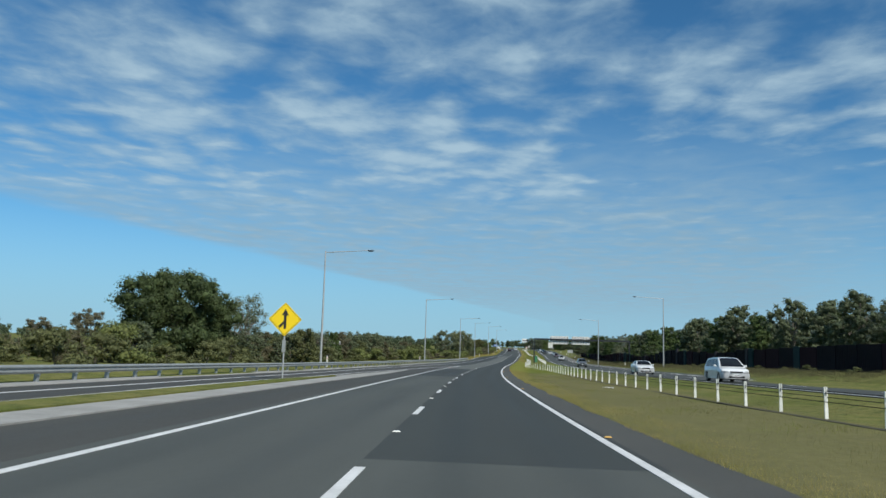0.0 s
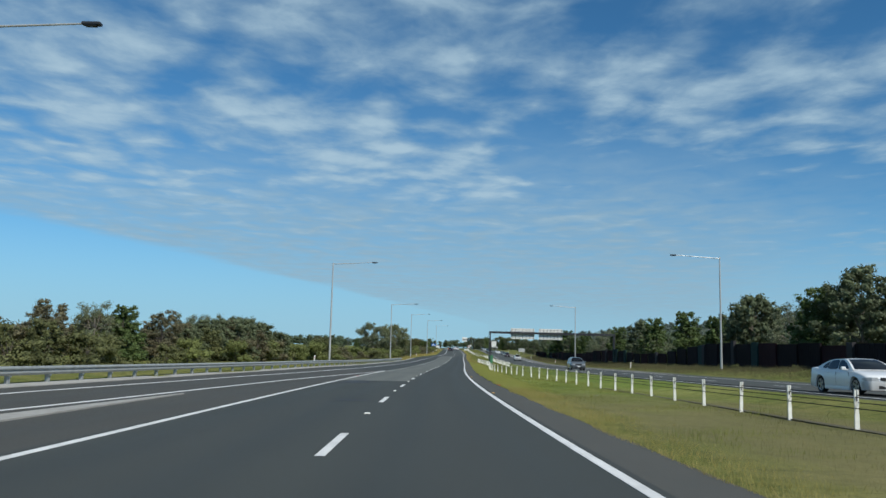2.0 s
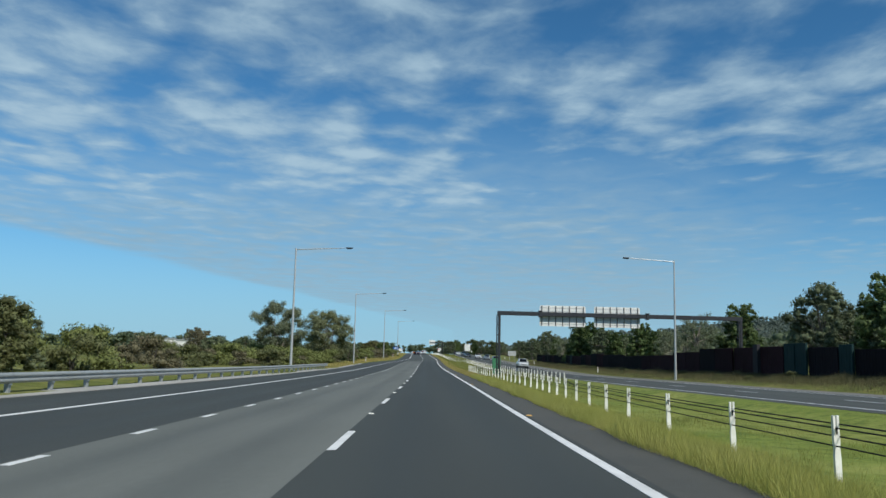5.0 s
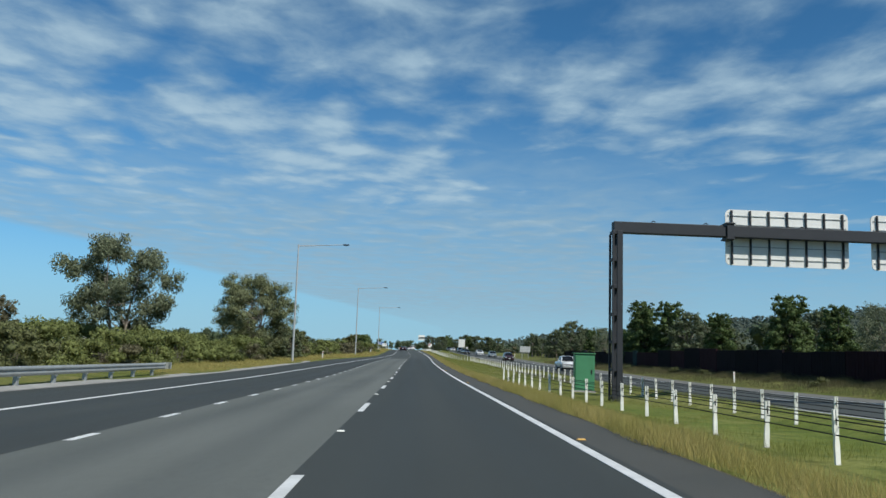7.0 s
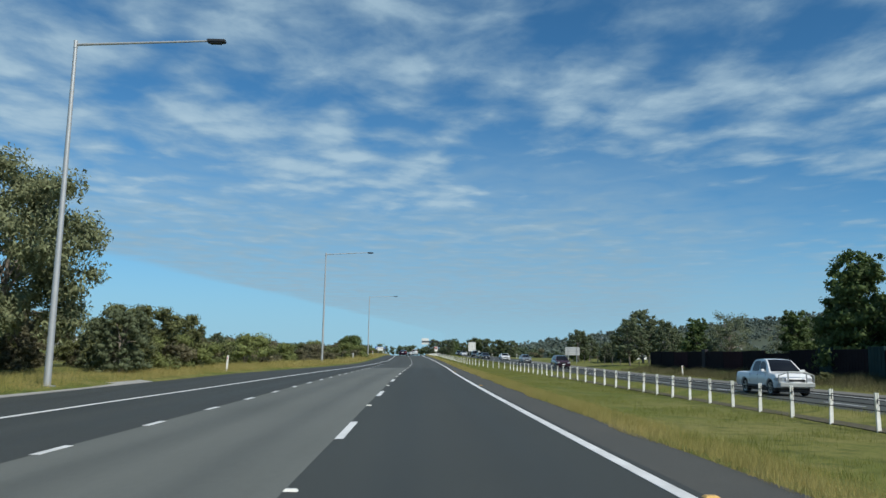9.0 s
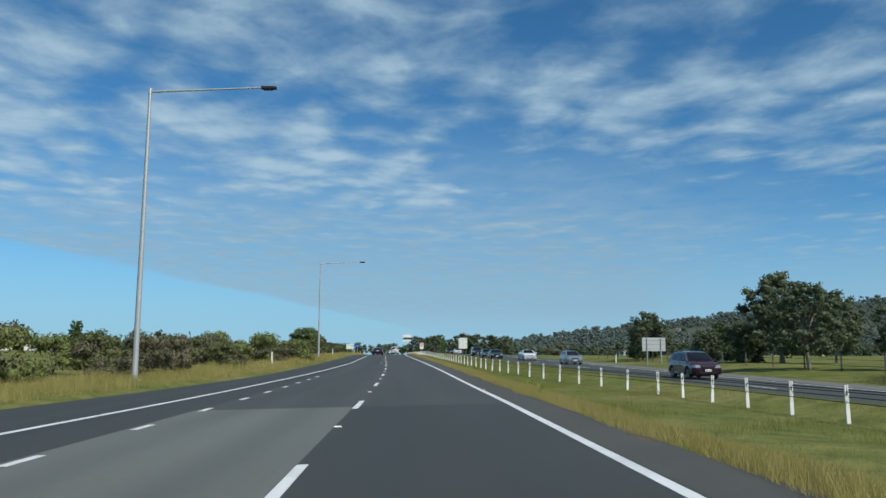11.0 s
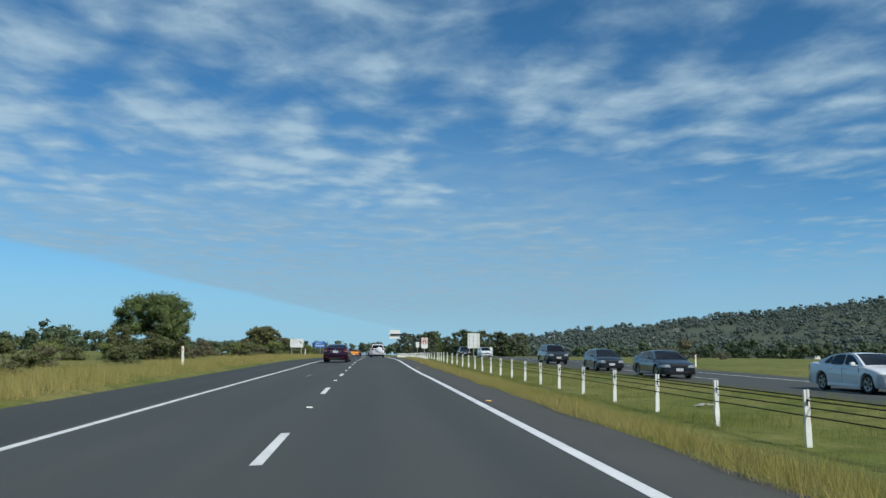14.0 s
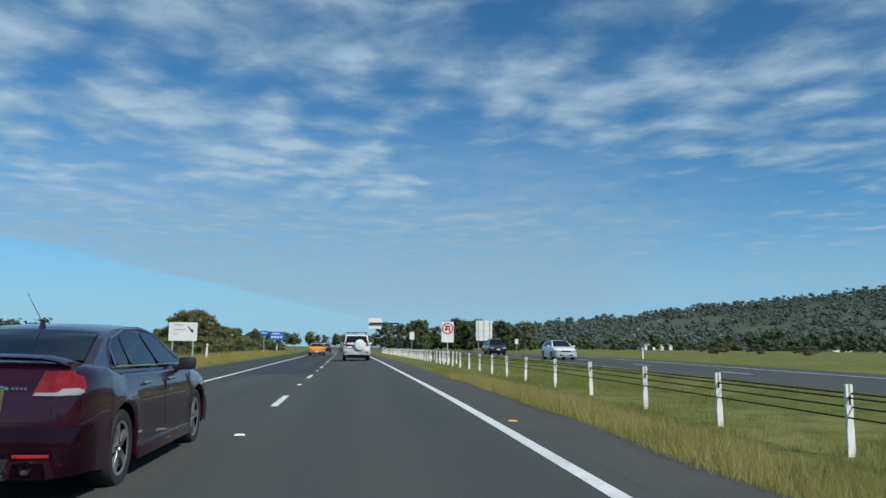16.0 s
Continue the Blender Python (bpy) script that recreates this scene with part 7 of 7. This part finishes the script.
def make_car(name, label, c, mat, y, l, back=False, category="car"):
    ob = empty(name, pose(*place(y, l), math.degrees(math.atan((road_z(y + 2) - road_z(y - 2)) / 4)) * (-1 if back else 1), 0, heading(y) + (180 if back else 0)), label, category)
    car_body(ob, c, mat)
    if "roof" in c:
        greenhouse(ob, c, mat)
    wheels(ob, c, c.get("spokes", 5))
    fittings(ob, c, mat)
    return ob


SEDAN = dict(rear=-2.54, front=2.38, wide=1.9, base=2.915, r=0.345, sill=0.22, shoulder=0.17, belt=0.985, roof_z=1.445, round=0.55,
    top=[(-2.54, 0.94), (-2.47, 1.04), (-2.2, 1.075), (-1.8, 1.065), (-1.4, 0.99), (0.8, 0.97), (1.15, 0.975), (1.7, 0.89), (2.15, 0.78), (2.38, 0.62)],
    roof=[(-1.98, 1.05), (-1.25, 1.325), (-0.85, 1.405), (-0.15, 1.445), (0.28, 1.425), (0.6, 1.305), (1.2, 0.98)], rear_glass=(0.03, 0.27), front_glass=(0.72, 0.985), lean=0.23, tuck=0.085,
    side_glass=[[(0.88, 1.01), (-0.03, 1.0), (-0.10, 1.385), (0.18, 1.375), (0.45, 1.27)], [(-0.10, 1.0), (-0.98, 1.02), (-0.83, 1.355), (-0.55, 1.39), (-0.17, 1.39)], [(-1.03, 1.025), (-1.42, 1.055), (-1.30, 1.19), (-1.12, 1.29), (-0.90, 1.345)]],
    tail=(0.25, 0.81, 0.985, 0.20), head=(0.42, 0.62, 0.78), mirror=(0.78, 1.04), handles=(-0.78, 0.12), seams=(-0.07, 0.98), bumper=0.62, plate=0.83)
HATCH = dict(SEDAN, rear=-2.05, front=2.2, wide=1.79, base=2.6, r=0.32, belt=0.95, roof_z=1.46, top=[(-2.05, 0.86), (-1.95, 0.95), (-1.2, 0.95), (0.95, 0.94), (1.3, 0.93), (1.8, 0.84), (2.2, 0.6)],
    roof=[(-1.98, 0.97), (-1.72, 1.28), (-1.45, 1.40), (-0.6, 1.46), (0.2, 1.44), (0.5, 1.33), (1.25, 0.95)], rear_glass=(0.06, 0.2), front_glass=(0.7, 0.985),
    side_glass=[[(0.8, 0.98), (0.0, 0.98), (-0.05, 1.38), (0.15, 1.38), (0.45, 1.25)], [(-0.08, 0.98), (-1.05, 1.0), (-1.15, 1.33), (-0.5, 1.39), (-0.12, 1.39)], [(-1.1, 1.0), (-1.55, 1.05), (-1.42, 1.25), (-1.2, 1.33)]], tail=(0.26, 0.82, 1.02, 0.25), mirror=(0.8, 1.0), handles=(-0.7, 0.1), seams=(-0.03, 0.95), bumper=0.6, plate=0.8)
WAGON = dict(SEDAN, rear=-2.35, front=2.35, wide=1.82, base=2.75, r=0.345, sill=0.26, belt=1.03, roof_z=1.6, top=[(-2.35, 0.92), (-2.25, 1.02), (-1.4, 1.03), (0.95, 1.02), (1.25, 1.02), (1.9, 0.92), (2.35, 0.68)],
    roof=[(-2.28, 1.04), (-2.0, 1.42), (-1.75, 1.55), (-0.6, 1.6), (0.3, 1.57), (0.6, 1.45), (1.25, 1.03)], rear_glass=(0.05, 0.19), front_glass=(0.75, 0.985),
    side_glass=[[(0.85, 1.06), (0.0, 1.06), (-0.05, 1.5), (0.25, 1.5), (0.5, 1.36)], [(-0.08, 1.06), (-0.98, 1.06), (-1.0, 1.5), (-0.12, 1.52)], [(-1.06, 1.06), (-1.95, 1.1), (-1.75, 1.44), (-1.08, 1.5)]], tail=(0.26, 0.88, 1.12, 0.22), head=(0.42, 0.7, 0.86), mirror=(0.82, 1.1), bumper=0.68, plate=0.86)
VAN = dict(WAGON, rear=-2.5, front=2.5, wide=1.98, base=3.0, roof_z=1.76, belt=1.06, top=[(-2.5, 0.95), (-2.4, 1.05), (-1.4, 1.06), (1.2, 1.05), (1.5, 1.04), (2.1, 0.94), (2.5, 0.66)],
    roof=[(-2.42, 1.07), (-2.25, 1.5), (-2.05, 1.68), (-0.6, 1.76), (0.35, 1.73), (0.7, 1.6), (1.6, 1.05)], front_glass=(0.72, 0.985),
    side_glass=[[(1.1, 1.09), (0.1, 1.09), (0.05, 1.62), (0.35, 1.62), (0.65, 1.48)], [(0.02, 1.09), (-1.0, 1.09), (-1.0, 1.63), (-0.03, 1.65)], [(-1.06, 1.09), (-2.15, 1.1), (-2.0, 1.55), (-1.06, 1.63)]], mirror=(1.0, 1.15))
SUV = dict(WAGON, rear=-2.3, front=2.35, wide=1.87, base=2.72, r=0.37, sill=0.32, roof_z=1.7, belt=1.08, top=[(-2.3, 0.98), (-2.22, 1.07), (-1.4, 1.08), (0.95, 1.07), (1.25, 1.08), (1.95, 1.0), (2.35, 0.76)],
    roof=[(-2.22, 1.09), (-1.95, 1.5), (-1.7, 1.64), (-0.6, 1.7), (0.3, 1.67), (0.6, 1.55), (1.3, 1.08)],
    side_glass=[[(0.9, 1.11), (0.0, 1.11), (-0.05, 1.58), (0.25, 1.58), (0.5, 1.45)], [(-0.08, 1.11), (-0.98, 1.12), (-1.0, 1.58), (-0.12, 1.6)], [(-1.06, 1.12), (-1.85, 1.16), (-1.68, 1.5), (-1.08, 1.58)]], tail=(0.26, 0.94, 1.18, 0.22), head=(0.42, 0.78, 0.94), mirror=(0.85, 1.16), bumper=0.72, plate=0.9)
FOUR_WD = dict(SUV, rear=-2.3, front=2.3, wide=1.885, base=2.79, r=0.385, sill=0.38, roof_z=1.84, belt=1.14, round=0.3, lean=0.15, top=[(-2.3, 1.06), (-2.27, 1.13), (-1.4, 1.14), (0.95, 1.13), (1.2, 1.14), (2.0, 1.08), (2.3, 0.86)],
    roof=[(-2.27, 1.15), (-2.16, 1.62), (-2.02, 1.79), (-0.6, 1.84), (0.3, 1.82), (0.5, 1.72), (1.15, 1.14)], rear_glass=(0.02, 0.135), front_glass=(0.78, 0.985),
    side_glass=[[(0.85, 1.18), (0.0, 1.18), (-0.05, 1.72), (0.25, 1.72), (0.45, 1.6)], [(-0.08, 1.18), (-1.0, 1.18), (-1.02, 1.72), (-0.12, 1.74)], [(-1.08, 1.18), (-2.0, 1.2), (-1.95, 1.64), (-1.1, 1.71)]], tail=(0.17, 1.0, 1.38, 0.14), head=(0.36, 0.84, 1.02), mirror=(0.8, 1.22), bumper=0.76, plate=0.55, plate_out=0.045)
UTE = dict(SUV, rear=-2.75, front=2.4, wide=1.86, base=3.05, r=0.38, sill=0.40, roof_z=1.78, belt=1.12, round=0.25, top=[(-2.75, 1.0), (-2.72, 1.09), (-1.0, 1.09), (-0.8, 1.10), (0.95, 1.10), (1.3, 1.12), (2.0, 1.06), (2.4, 0.82)],
    roof=[(-1.05, 1.1), (-0.95, 1.5), (-0.78, 1.72), (-0.1, 1.78), (0.45, 1.75), (0.7, 1.64), (1.35, 1.12)], rear_glass=(0.06, 0.22), front_glass=(0.66, 0.985),
    side_glass=[[(0.95, 1.15), (0.15, 1.15), (0.1, 1.66), (0.4, 1.66), (0.62, 1.54)], [(0.06, 1.15), (-0.75, 1.15), (-0.72, 1.62), (-0.55, 1.67), (0.02, 1.68)]], skirt=TRIM, handles=(-0.55, 0.3), seams=(-0.85, 0.1, 1.05), tail=(0.14, 0.78, 1.06, 0.1), mirror=(0.95, 1.2), plate=0.62)
CLASSIC = dict(SEDAN, rear=-2.35, front=2.35, wide=1.86, base=2.8, r=0.31, sill=0.25, belt=0.92, roof_z=1.37, round=0.2, lean=0.16, top=[(-2.35, 0.80), (-2.32, 0.90), (-1.6, 0.93), (-1.2, 0.92), (0.8, 0.91), (1.2, 0.92), (2.3, 0.86), (2.35, 0.74)],
    roof=[(-1.85, 0.93), (-1.15, 1.27), (-0.9, 1.34), (-0.2, 1.37), (0.3, 1.34), (0.9, 0.92)], rear_glass=(0.06, 0.3), front_glass=(0.72, 0.97),
    side_glass=[[(0.7, 0.96), (-0.05, 0.95), (-0.08, 1.29), (0.22, 1.29)], [(-0.12, 0.95), (-0.95, 0.96), (-0.82, 1.27), (-0.16, 1.3)]], tail=(0.32, 0.62, 0.74, 0.03), head=(0.3, 0.58, 0.74), mirror=(0.62, 0.98), bumper=0.5, plate=0.42, plate_out=0.04, bumper_mat=CHROME)


def maroon_sedan(y, l):
    """The sports sedan: boot spoiler, twin exhausts, chrome strip and badge, mesh diffuser, whip aerial."""
    low_roof = lambda pts: [(a, z if z < 1.06 else 1.06 + (z - 1.06) * 0.89) for a, z in pts]
    c = dict(SEDAN, r=0.336, round=0.68, mirror_mat=TRIM, handle_mat=CHROME, roof_z=1.405, roof=low_roof(SEDAN["roof"]), side_glass=[low_roof(q) for q in SEDAN["side_glass"]], tail=(0.20, 0.85, 1.035, 0.21), lean=0.27, mirror=(0.62, 1.0), mirror_out=0.05)
    ob = make_car("sedan", "maroon metallic sports sedan with boot spoiler and twin exhausts", c, PAINT_MAROON, y, l)
    ob.matrix_basis = ob.matrix_basis @ Matrix.Rotation(radians(-1.6), 4, "Z")
    y0 = c["rear"]
    bm = bmesh.new()
    prof = [(-0.16, 0.0), (-0.19, 0.022), (-0.10, 0.05), (0.05, 0.045), (0.10, 0.012), (0.02, 0.0)]
    for i, x in enumerate(np.linspace(-0.80, 0.80, 17)):
        drop = 0.055 * max(0.0, (abs(x) - 0.55) / 0.25) ** 2
        row = [bm.verts.new((x, y0 + 0.28 + p + 0.06 * (x / 0.8) ** 2, 1.10 + q * 0.8 + 0.02 * (1 - (x / 0.8) ** 2) - drop)) for p, q in prof]
        if i:
            for j in range(len(row)):
                bm.faces.new((prev[j], prev[(j + 1) % len(row)], row[(j + 1) % len(row)], row[j]))
        else:
            bm.faces.new(row)
        prev = row
    bm.faces.new(list(reversed(prev)))
    wing = part("boot_spoiler", bm, PAINT_MAROON, ob, "raised boot spoiler", smooth=True)
    for s in (-1, 1):
        bm = bmesh.new()
        prism(bm, [(y0 + 0.14, 1.03), (y0 + 0.5, 1.04), (y0 + 0.40, 1.085), (y0 + 0.2, 1.10)], "x", s * 0.70, s * 0.80)
        part("spoiler_leg", bm, PAINT_MAROON, wing)
        bm = bmesh.new()
        rod(bm, (s * 0.60, y0 - 0.075, 0.335), (s * 0.60, y0 + 0.25, 0.335), 0.055, sides=18, caps=False)
        rod(bm, (s * 0.60, y0 - 0.07, 0.335), (s * 0.60, y0 + 0.25, 0.335), 0.047, sides=18, caps=False)
        part("exhaust_tip", bm, CHROME, ob, "chrome exhaust tip", smooth=True)
        bm = bmesh.new()
        rod(bm, (s * 0.60, y0 - 0.03, 0.335), (s * 0.60, y0 - 0.02, 0.335), 0.046, sides=18)
        part("exhaust_bore", bm, TRIM, ob)
        bm = bmesh.new()
        prism(bm, [(s * 0.44, 0.26), (s * 0.46, 0.385), (s * 0.76, 0.40), (s * 0.80, 0.28), (s * 0.75, 0.25), (s * 0.72, 0.37), (s * 0.50, 0.365), (s * 0.48, 0.26)], "y", y0 - 0.055, y0 - 0.03)
        part("exhaust_surround", bm, PAINT_MAROON, ob)
        bm = bmesh.new()
        box(bm, s * 0.62 - 0.13, s * 0.62 + 0.13, y0 - 0.045, y0 - 0.03, 0.405, 0.43, 0.004)
        part("reflector", bm, TAIL_RED, ob, "red bumper reflector")
        bm = bmesh.new()
        prism(bm, [(y0 + 0.34, 0.32), (y0 + 0.72, 0.30), (y0 + 0.76, 0.36), (y0 + 0.36, 0.385)], "x", s * 0.918, s * 0.936)
        part("bumper_vent", bm, TRIM, ob)
    bm = bmesh.new()
    box(bm, -0.46, 0.46, y0 - 0.05, y0 - 0.02, 0.30, 0.40, 0.01)
    mesh_panel = part("diffuser", bm, TRIM, ob, "black mesh diffuser")
    bm = bmesh.new()
    for i in range(23):
        x = -0.44 + i * 0.04
        for sx in (-1, 1):
            m = Matrix.Translation((x, y0 - 0.053, 0.35)) @ Matrix.Rotation(sx * 0.6, 4, "Y")
            box(bm, -0.004, 0.004, -0.004, 0.004, -0.055, 0.055, m=m)
    part("mesh_grid", bm, WALL_GREY, mesh_panel)
    bm = bmesh.new()
    box(bm, -0.46, 0.46, y0 - 0.055, y0 + 0.05, 0.245, 0.29, 0.015)
    part("diffuser_lip", bm, WALL_GREY, ob)
    bm = bmesh.new()
    box(bm, -0.40, 0.40, y0 - 0.035, y0 + 0.02, 0.905, 0.925, 0.006)
    part("chrome_strip", bm, CHROME, ob, "chrome strip over the plate", smooth=True)
    bm = bmesh.new()
    box(bm, -0.36, 0.36, y0 - 0.004, y0 + 0.05, 0.735, 0.90, 0.02)
    part("plate_recess", bm, PAINT_WINE, ob, "recess for the plate", smooth=True)
    for s in (-1, 1):
        bm = bmesh.new()
        prism(bm, [(s * 0.34, 0.74), (s * 0.385, 0.74), (s * 0.40, 0.905), (s * 0.37, 0.905)], "y", y0 - 0.022, y0 + 0.0)
        part("recess_trim", bm, CHROME, ob)
    bm = bmesh.new()
    rod(bm, (0, y0 - 0.022, 0.975), (0, y0 + 0.03, 0.975), 0.048, sides=22)
    badge = part("badge", bm, CHROME, ob, "round chrome badge", smooth=True)
    bm = bmesh.new()
    rod(bm, (0.006, y0 - 0.026, 0.978), (0.006, y0 - 0.02, 0.978), 0.028, sides=8)
    part("emblem", bm, STEEL_DULL, badge)
    for x, w, mat in ((0.40, 0.035, GREEN_BOX), (0.455, 0.02, CHROME), (0.485, 0.02, CHROME), (0.515, 0.02, CHROME), (0.543, 0.02, CHROME), (-0.52, 0.03, CHROME), (-0.56, 0.03, CHROME)):
        bm = bmesh.new()
        box(bm, x - w / 2, x + w / 2, y0 - 0.012, y0 + 0.03, 0.895, 0.915, 0.002)
        part("lettering_bar", bm, mat, ob)
    bm = bmesh.new()
    box(bm, -0.72, 0.72, y0 - 0.006, y0 + 0.02, 0.655, 0.662)
    box(bm, -0.735, -0.728, y0 - 0.006, y0 + 0.02, 0.66, 0.79)
    box(bm, 0.728, 0.735, y0 - 0.006, y0 + 0.02, 0.66, 0.79)
    part("boot_seam", bm, TRIM, ob)
    bm = bmesh.new()
    prism(bm, [(-0.99, 1.365), (-0.88, 1.375), (-0.93, 1.43), (-0.955, 1.43)], "x", -0.014, 0.014)
    rod(bm, (0, -0.945, 1.42), (-0.03, -1.24, 1.68), 0.004, 0.0025, 6)
    part("aerial", bm, TRIM, ob, "black shark-fin base and whip aerial")
    for s in (-1, 1):
        bm = bmesh.new()
        for a, b in (((0.93, 0.993), (-1.45, 1.035)), ((-1.45, 1.035), (-1.33, 1.189)), ((-1.33, 1.189), (-1.13, 1.278)), ((-1.13, 1.278), (-0.55, 1.372)), ((-0.55, 1.372), (-0.1, 1.381)), ((-0.1, 1.381), (0.2, 1.362)), ((0.2, 1.362), (0.47, 1.265)), ((0.47, 1.265), (0.93, 0.993))):
            rod(bm, (s * (half_width(c, a[1]) + 0.012), *a), (s * (half_width(c, b[1]) + 0.012), *b), 0.008, sides=6)
        part("window_trim", bm, CHROME, ob, "thin chrome window trim")
    return ob


def white_four_wd(y, l):
    """The tall wagon ahead: spare wheel cover on the tailgate, roof bars, step bumper."""
    c = dict(FOUR_WD)
    ob = make_car("four_wheel_drive", "white four-wheel drive with spare wheel cover on tailgate", c, PAINT_WHITE, y, l)
    y0 = c["rear"]
    bm = bmesh.new()
    prof = [(0.0, -0.20), (0.24, -0.20), (0.345, -0.17), (0.375, -0.12), (0.375, 0.02)]
    prev = None
    for k in range(37):
        t = math.tau * k / 36
        row = [bm.verts.new((0.22 + r * math.cos(t), y0 + q, 1.10 + r * math.sin(t))) for r, q in prof]
        if prev:
            for j in range(len(row) - 1):
                bm.faces.new((prev[j], prev[j + 1], row[j + 1], row[j]))
        prev = row
    bmesh.ops.remove_doubles(bm, verts=bm.verts, dist=0.0005)
    part("spare_wheel_cover", bm, PAINT_WHITE, ob, "round white spare wheel cover", smooth=True)
    bm = bmesh.new()
    box(bm, -0.72, -0.22, y0 - 0.03, y0 + 0.03, 0.86, 1.12, 0.02)
    box(bm, -0.66, -0.28, y0 - 0.045, y0 - 0.02, 1.02, 1.07, 0.01)
    part("plate_panel", bm, TRIM, ob, "dark plate recess")
    bm = bmesh.new()
    box(bm, -0.66, -0.3, y0 - 0.055, y0 - 0.04, 0.88, 0.99, 0.004)
    part("number_plate", bm, PLATE, ob, "white number plate")
    for s in (-1, 1):
        bm = bmesh.new()
        rod(bm, (s * 0.66, -1.8, 1.93), (s * 0.66, 0.2, 1.93), 0.022, sides=8)
        for yy in (-1.75, -0.8, 0.15):
            rod(bm, (s * 0.66, yy, 1.83), (s * 0.66, yy, 1.93), 0.02, sides=6)
        part("roof_rail", bm, TRIM, ob)
        bm = bmesh.new()
        box(bm, s * 0.72 - 0.09, s * 0.72 + 0.09, y0 - 0.05, y0 - 0.03, 0.58, 0.64, 0.006)
        part("reflector", bm, TAIL_RED, ob, "red bumper reflector")
    for yy in (-1.5, -0.2):
        bm = bmesh.new()
        box(bm, -0.72, 0.72, yy - 0.04, yy + 0.04, 1.945, 1.975, 0.012)
        part("roof_bar", bm, TRIM, ob, "black roof bar")
    return ob


maroon_sedan(457.2, -2.70)
white_four_wd(506.2, 0.68)
make_car("classic_car", "bright orange classic sedan with black rear window", dict(CLASSIC), PAINT_ORANGE, 543.5, -3.3)

ONCOMING = [
    ("minivan", "white minivan coming along the other carriageway", VAN, PAINT_WHITE, 60.6, 18.4),
    ("sedan", "white sedan coming along the other carriageway", SEDAN, PAINT_WHITE, 91.0, 17.8),
    ("station_wagon", "grey-green station wagon coming along the other carriageway", WAGON, PAINT_GREY, 160.0, 16.4),
    ("utility_truck", "white dual cab utility with bull bar", UTE, PAINT_WHITE, 294.6, 18.2),
    ("suv", "wine coloured SUV coming along the other carriageway", SUV, PAINT_WINE, 359.7, 18.4),
    ("sedan", "white sedan with dark windows on the other carriageway", SEDAN, PAINT_WHITE, 421.5, 18.6),
    ("hatchback", "silver-blue hatchback in the outer oncoming lane", HATCH, PAINT_SILVER, 399.0, 19.5),
    ("sedan", "charcoal sedan on the other carriageway", SEDAN, PAINT_DARK, 435.8, 16.0),
    ("hatchback", "charcoal hatchback on the other carriageway", HATCH, PAINT_DARK, 447.5, 16.0),
    ("suv", "charcoal SUV on the other carriageway", SUV, PAINT_DARK, 463.2, 16.0),
    ("hatchback", "white hatchback on the other carriageway", HATCH, PAINT_WHITE, 509.0, 16.3),
    ("utility_truck", "charcoal dual cab utility with pale lower grille", UTE, PAINT_DARK, 537.0, 16.5),
]
for name, label, spec, mat, y, l in ONCOMING:
    ob = make_car(name, label, dict(spec), mat, y, l, back=True)
    if name == "utility_truck" and mat is PAINT_WHITE:
        bm = bmesh.new()
        for s in (-1, 1):
            rod(bm, (s * 0.45, 2.52, 0.5), (s * 0.45, 2.52, 1.18), 0.035, sides=8)
            rod(bm, (s * 0.45, 2.52, 1.15), (s * 0.86, 2.42, 1.0), 0.03, sides=8)
            rod(bm, (s * 0.86, 2.42, 1.0), (s * 0.86, 2.38, 0.55), 0.03, sides=8)
        rod(bm, (-0.45, 2.52, 1.16), (0.45, 2.52, 1.16), 0.035, sides=8)
        part("bull_bar", bm, STEEL_DULL, ob, "steel bull bar", smooth=True)
        bm = bmesh.new()
        box(bm, -0.85, 0.85, 2.42, 2.56, 0.45, 0.66, 0.03)
        part("bumper_beam", bm, STEEL_DULL, ob)
AHEAD = [
    ("sedan", "dark red sedan in the line of traffic ahead", SEDAN, PAINT_WINE, 584.0, -3.0),
    ("suv", "white SUV in the line of traffic ahead", SUV, PAINT_WHITE, 577.0, 0.7),
    ("hatchback", "dark blue hatchback in the line of traffic ahead", HATCH, PAINT_BLUE, 606.0, 0.7),
    ("station_wagon", "white station wagon in the line of traffic ahead", WAGON, PAINT_WHITE, 622.0, -3.0),
    ("sedan", "silver sedan in the line of traffic ahead", SEDAN, PAINT_SILVER, 640.0, 0.7),
]
for name, label, spec, mat, y, l in AHEAD:
    make_car(name, label, dict(spec), mat, y, l)
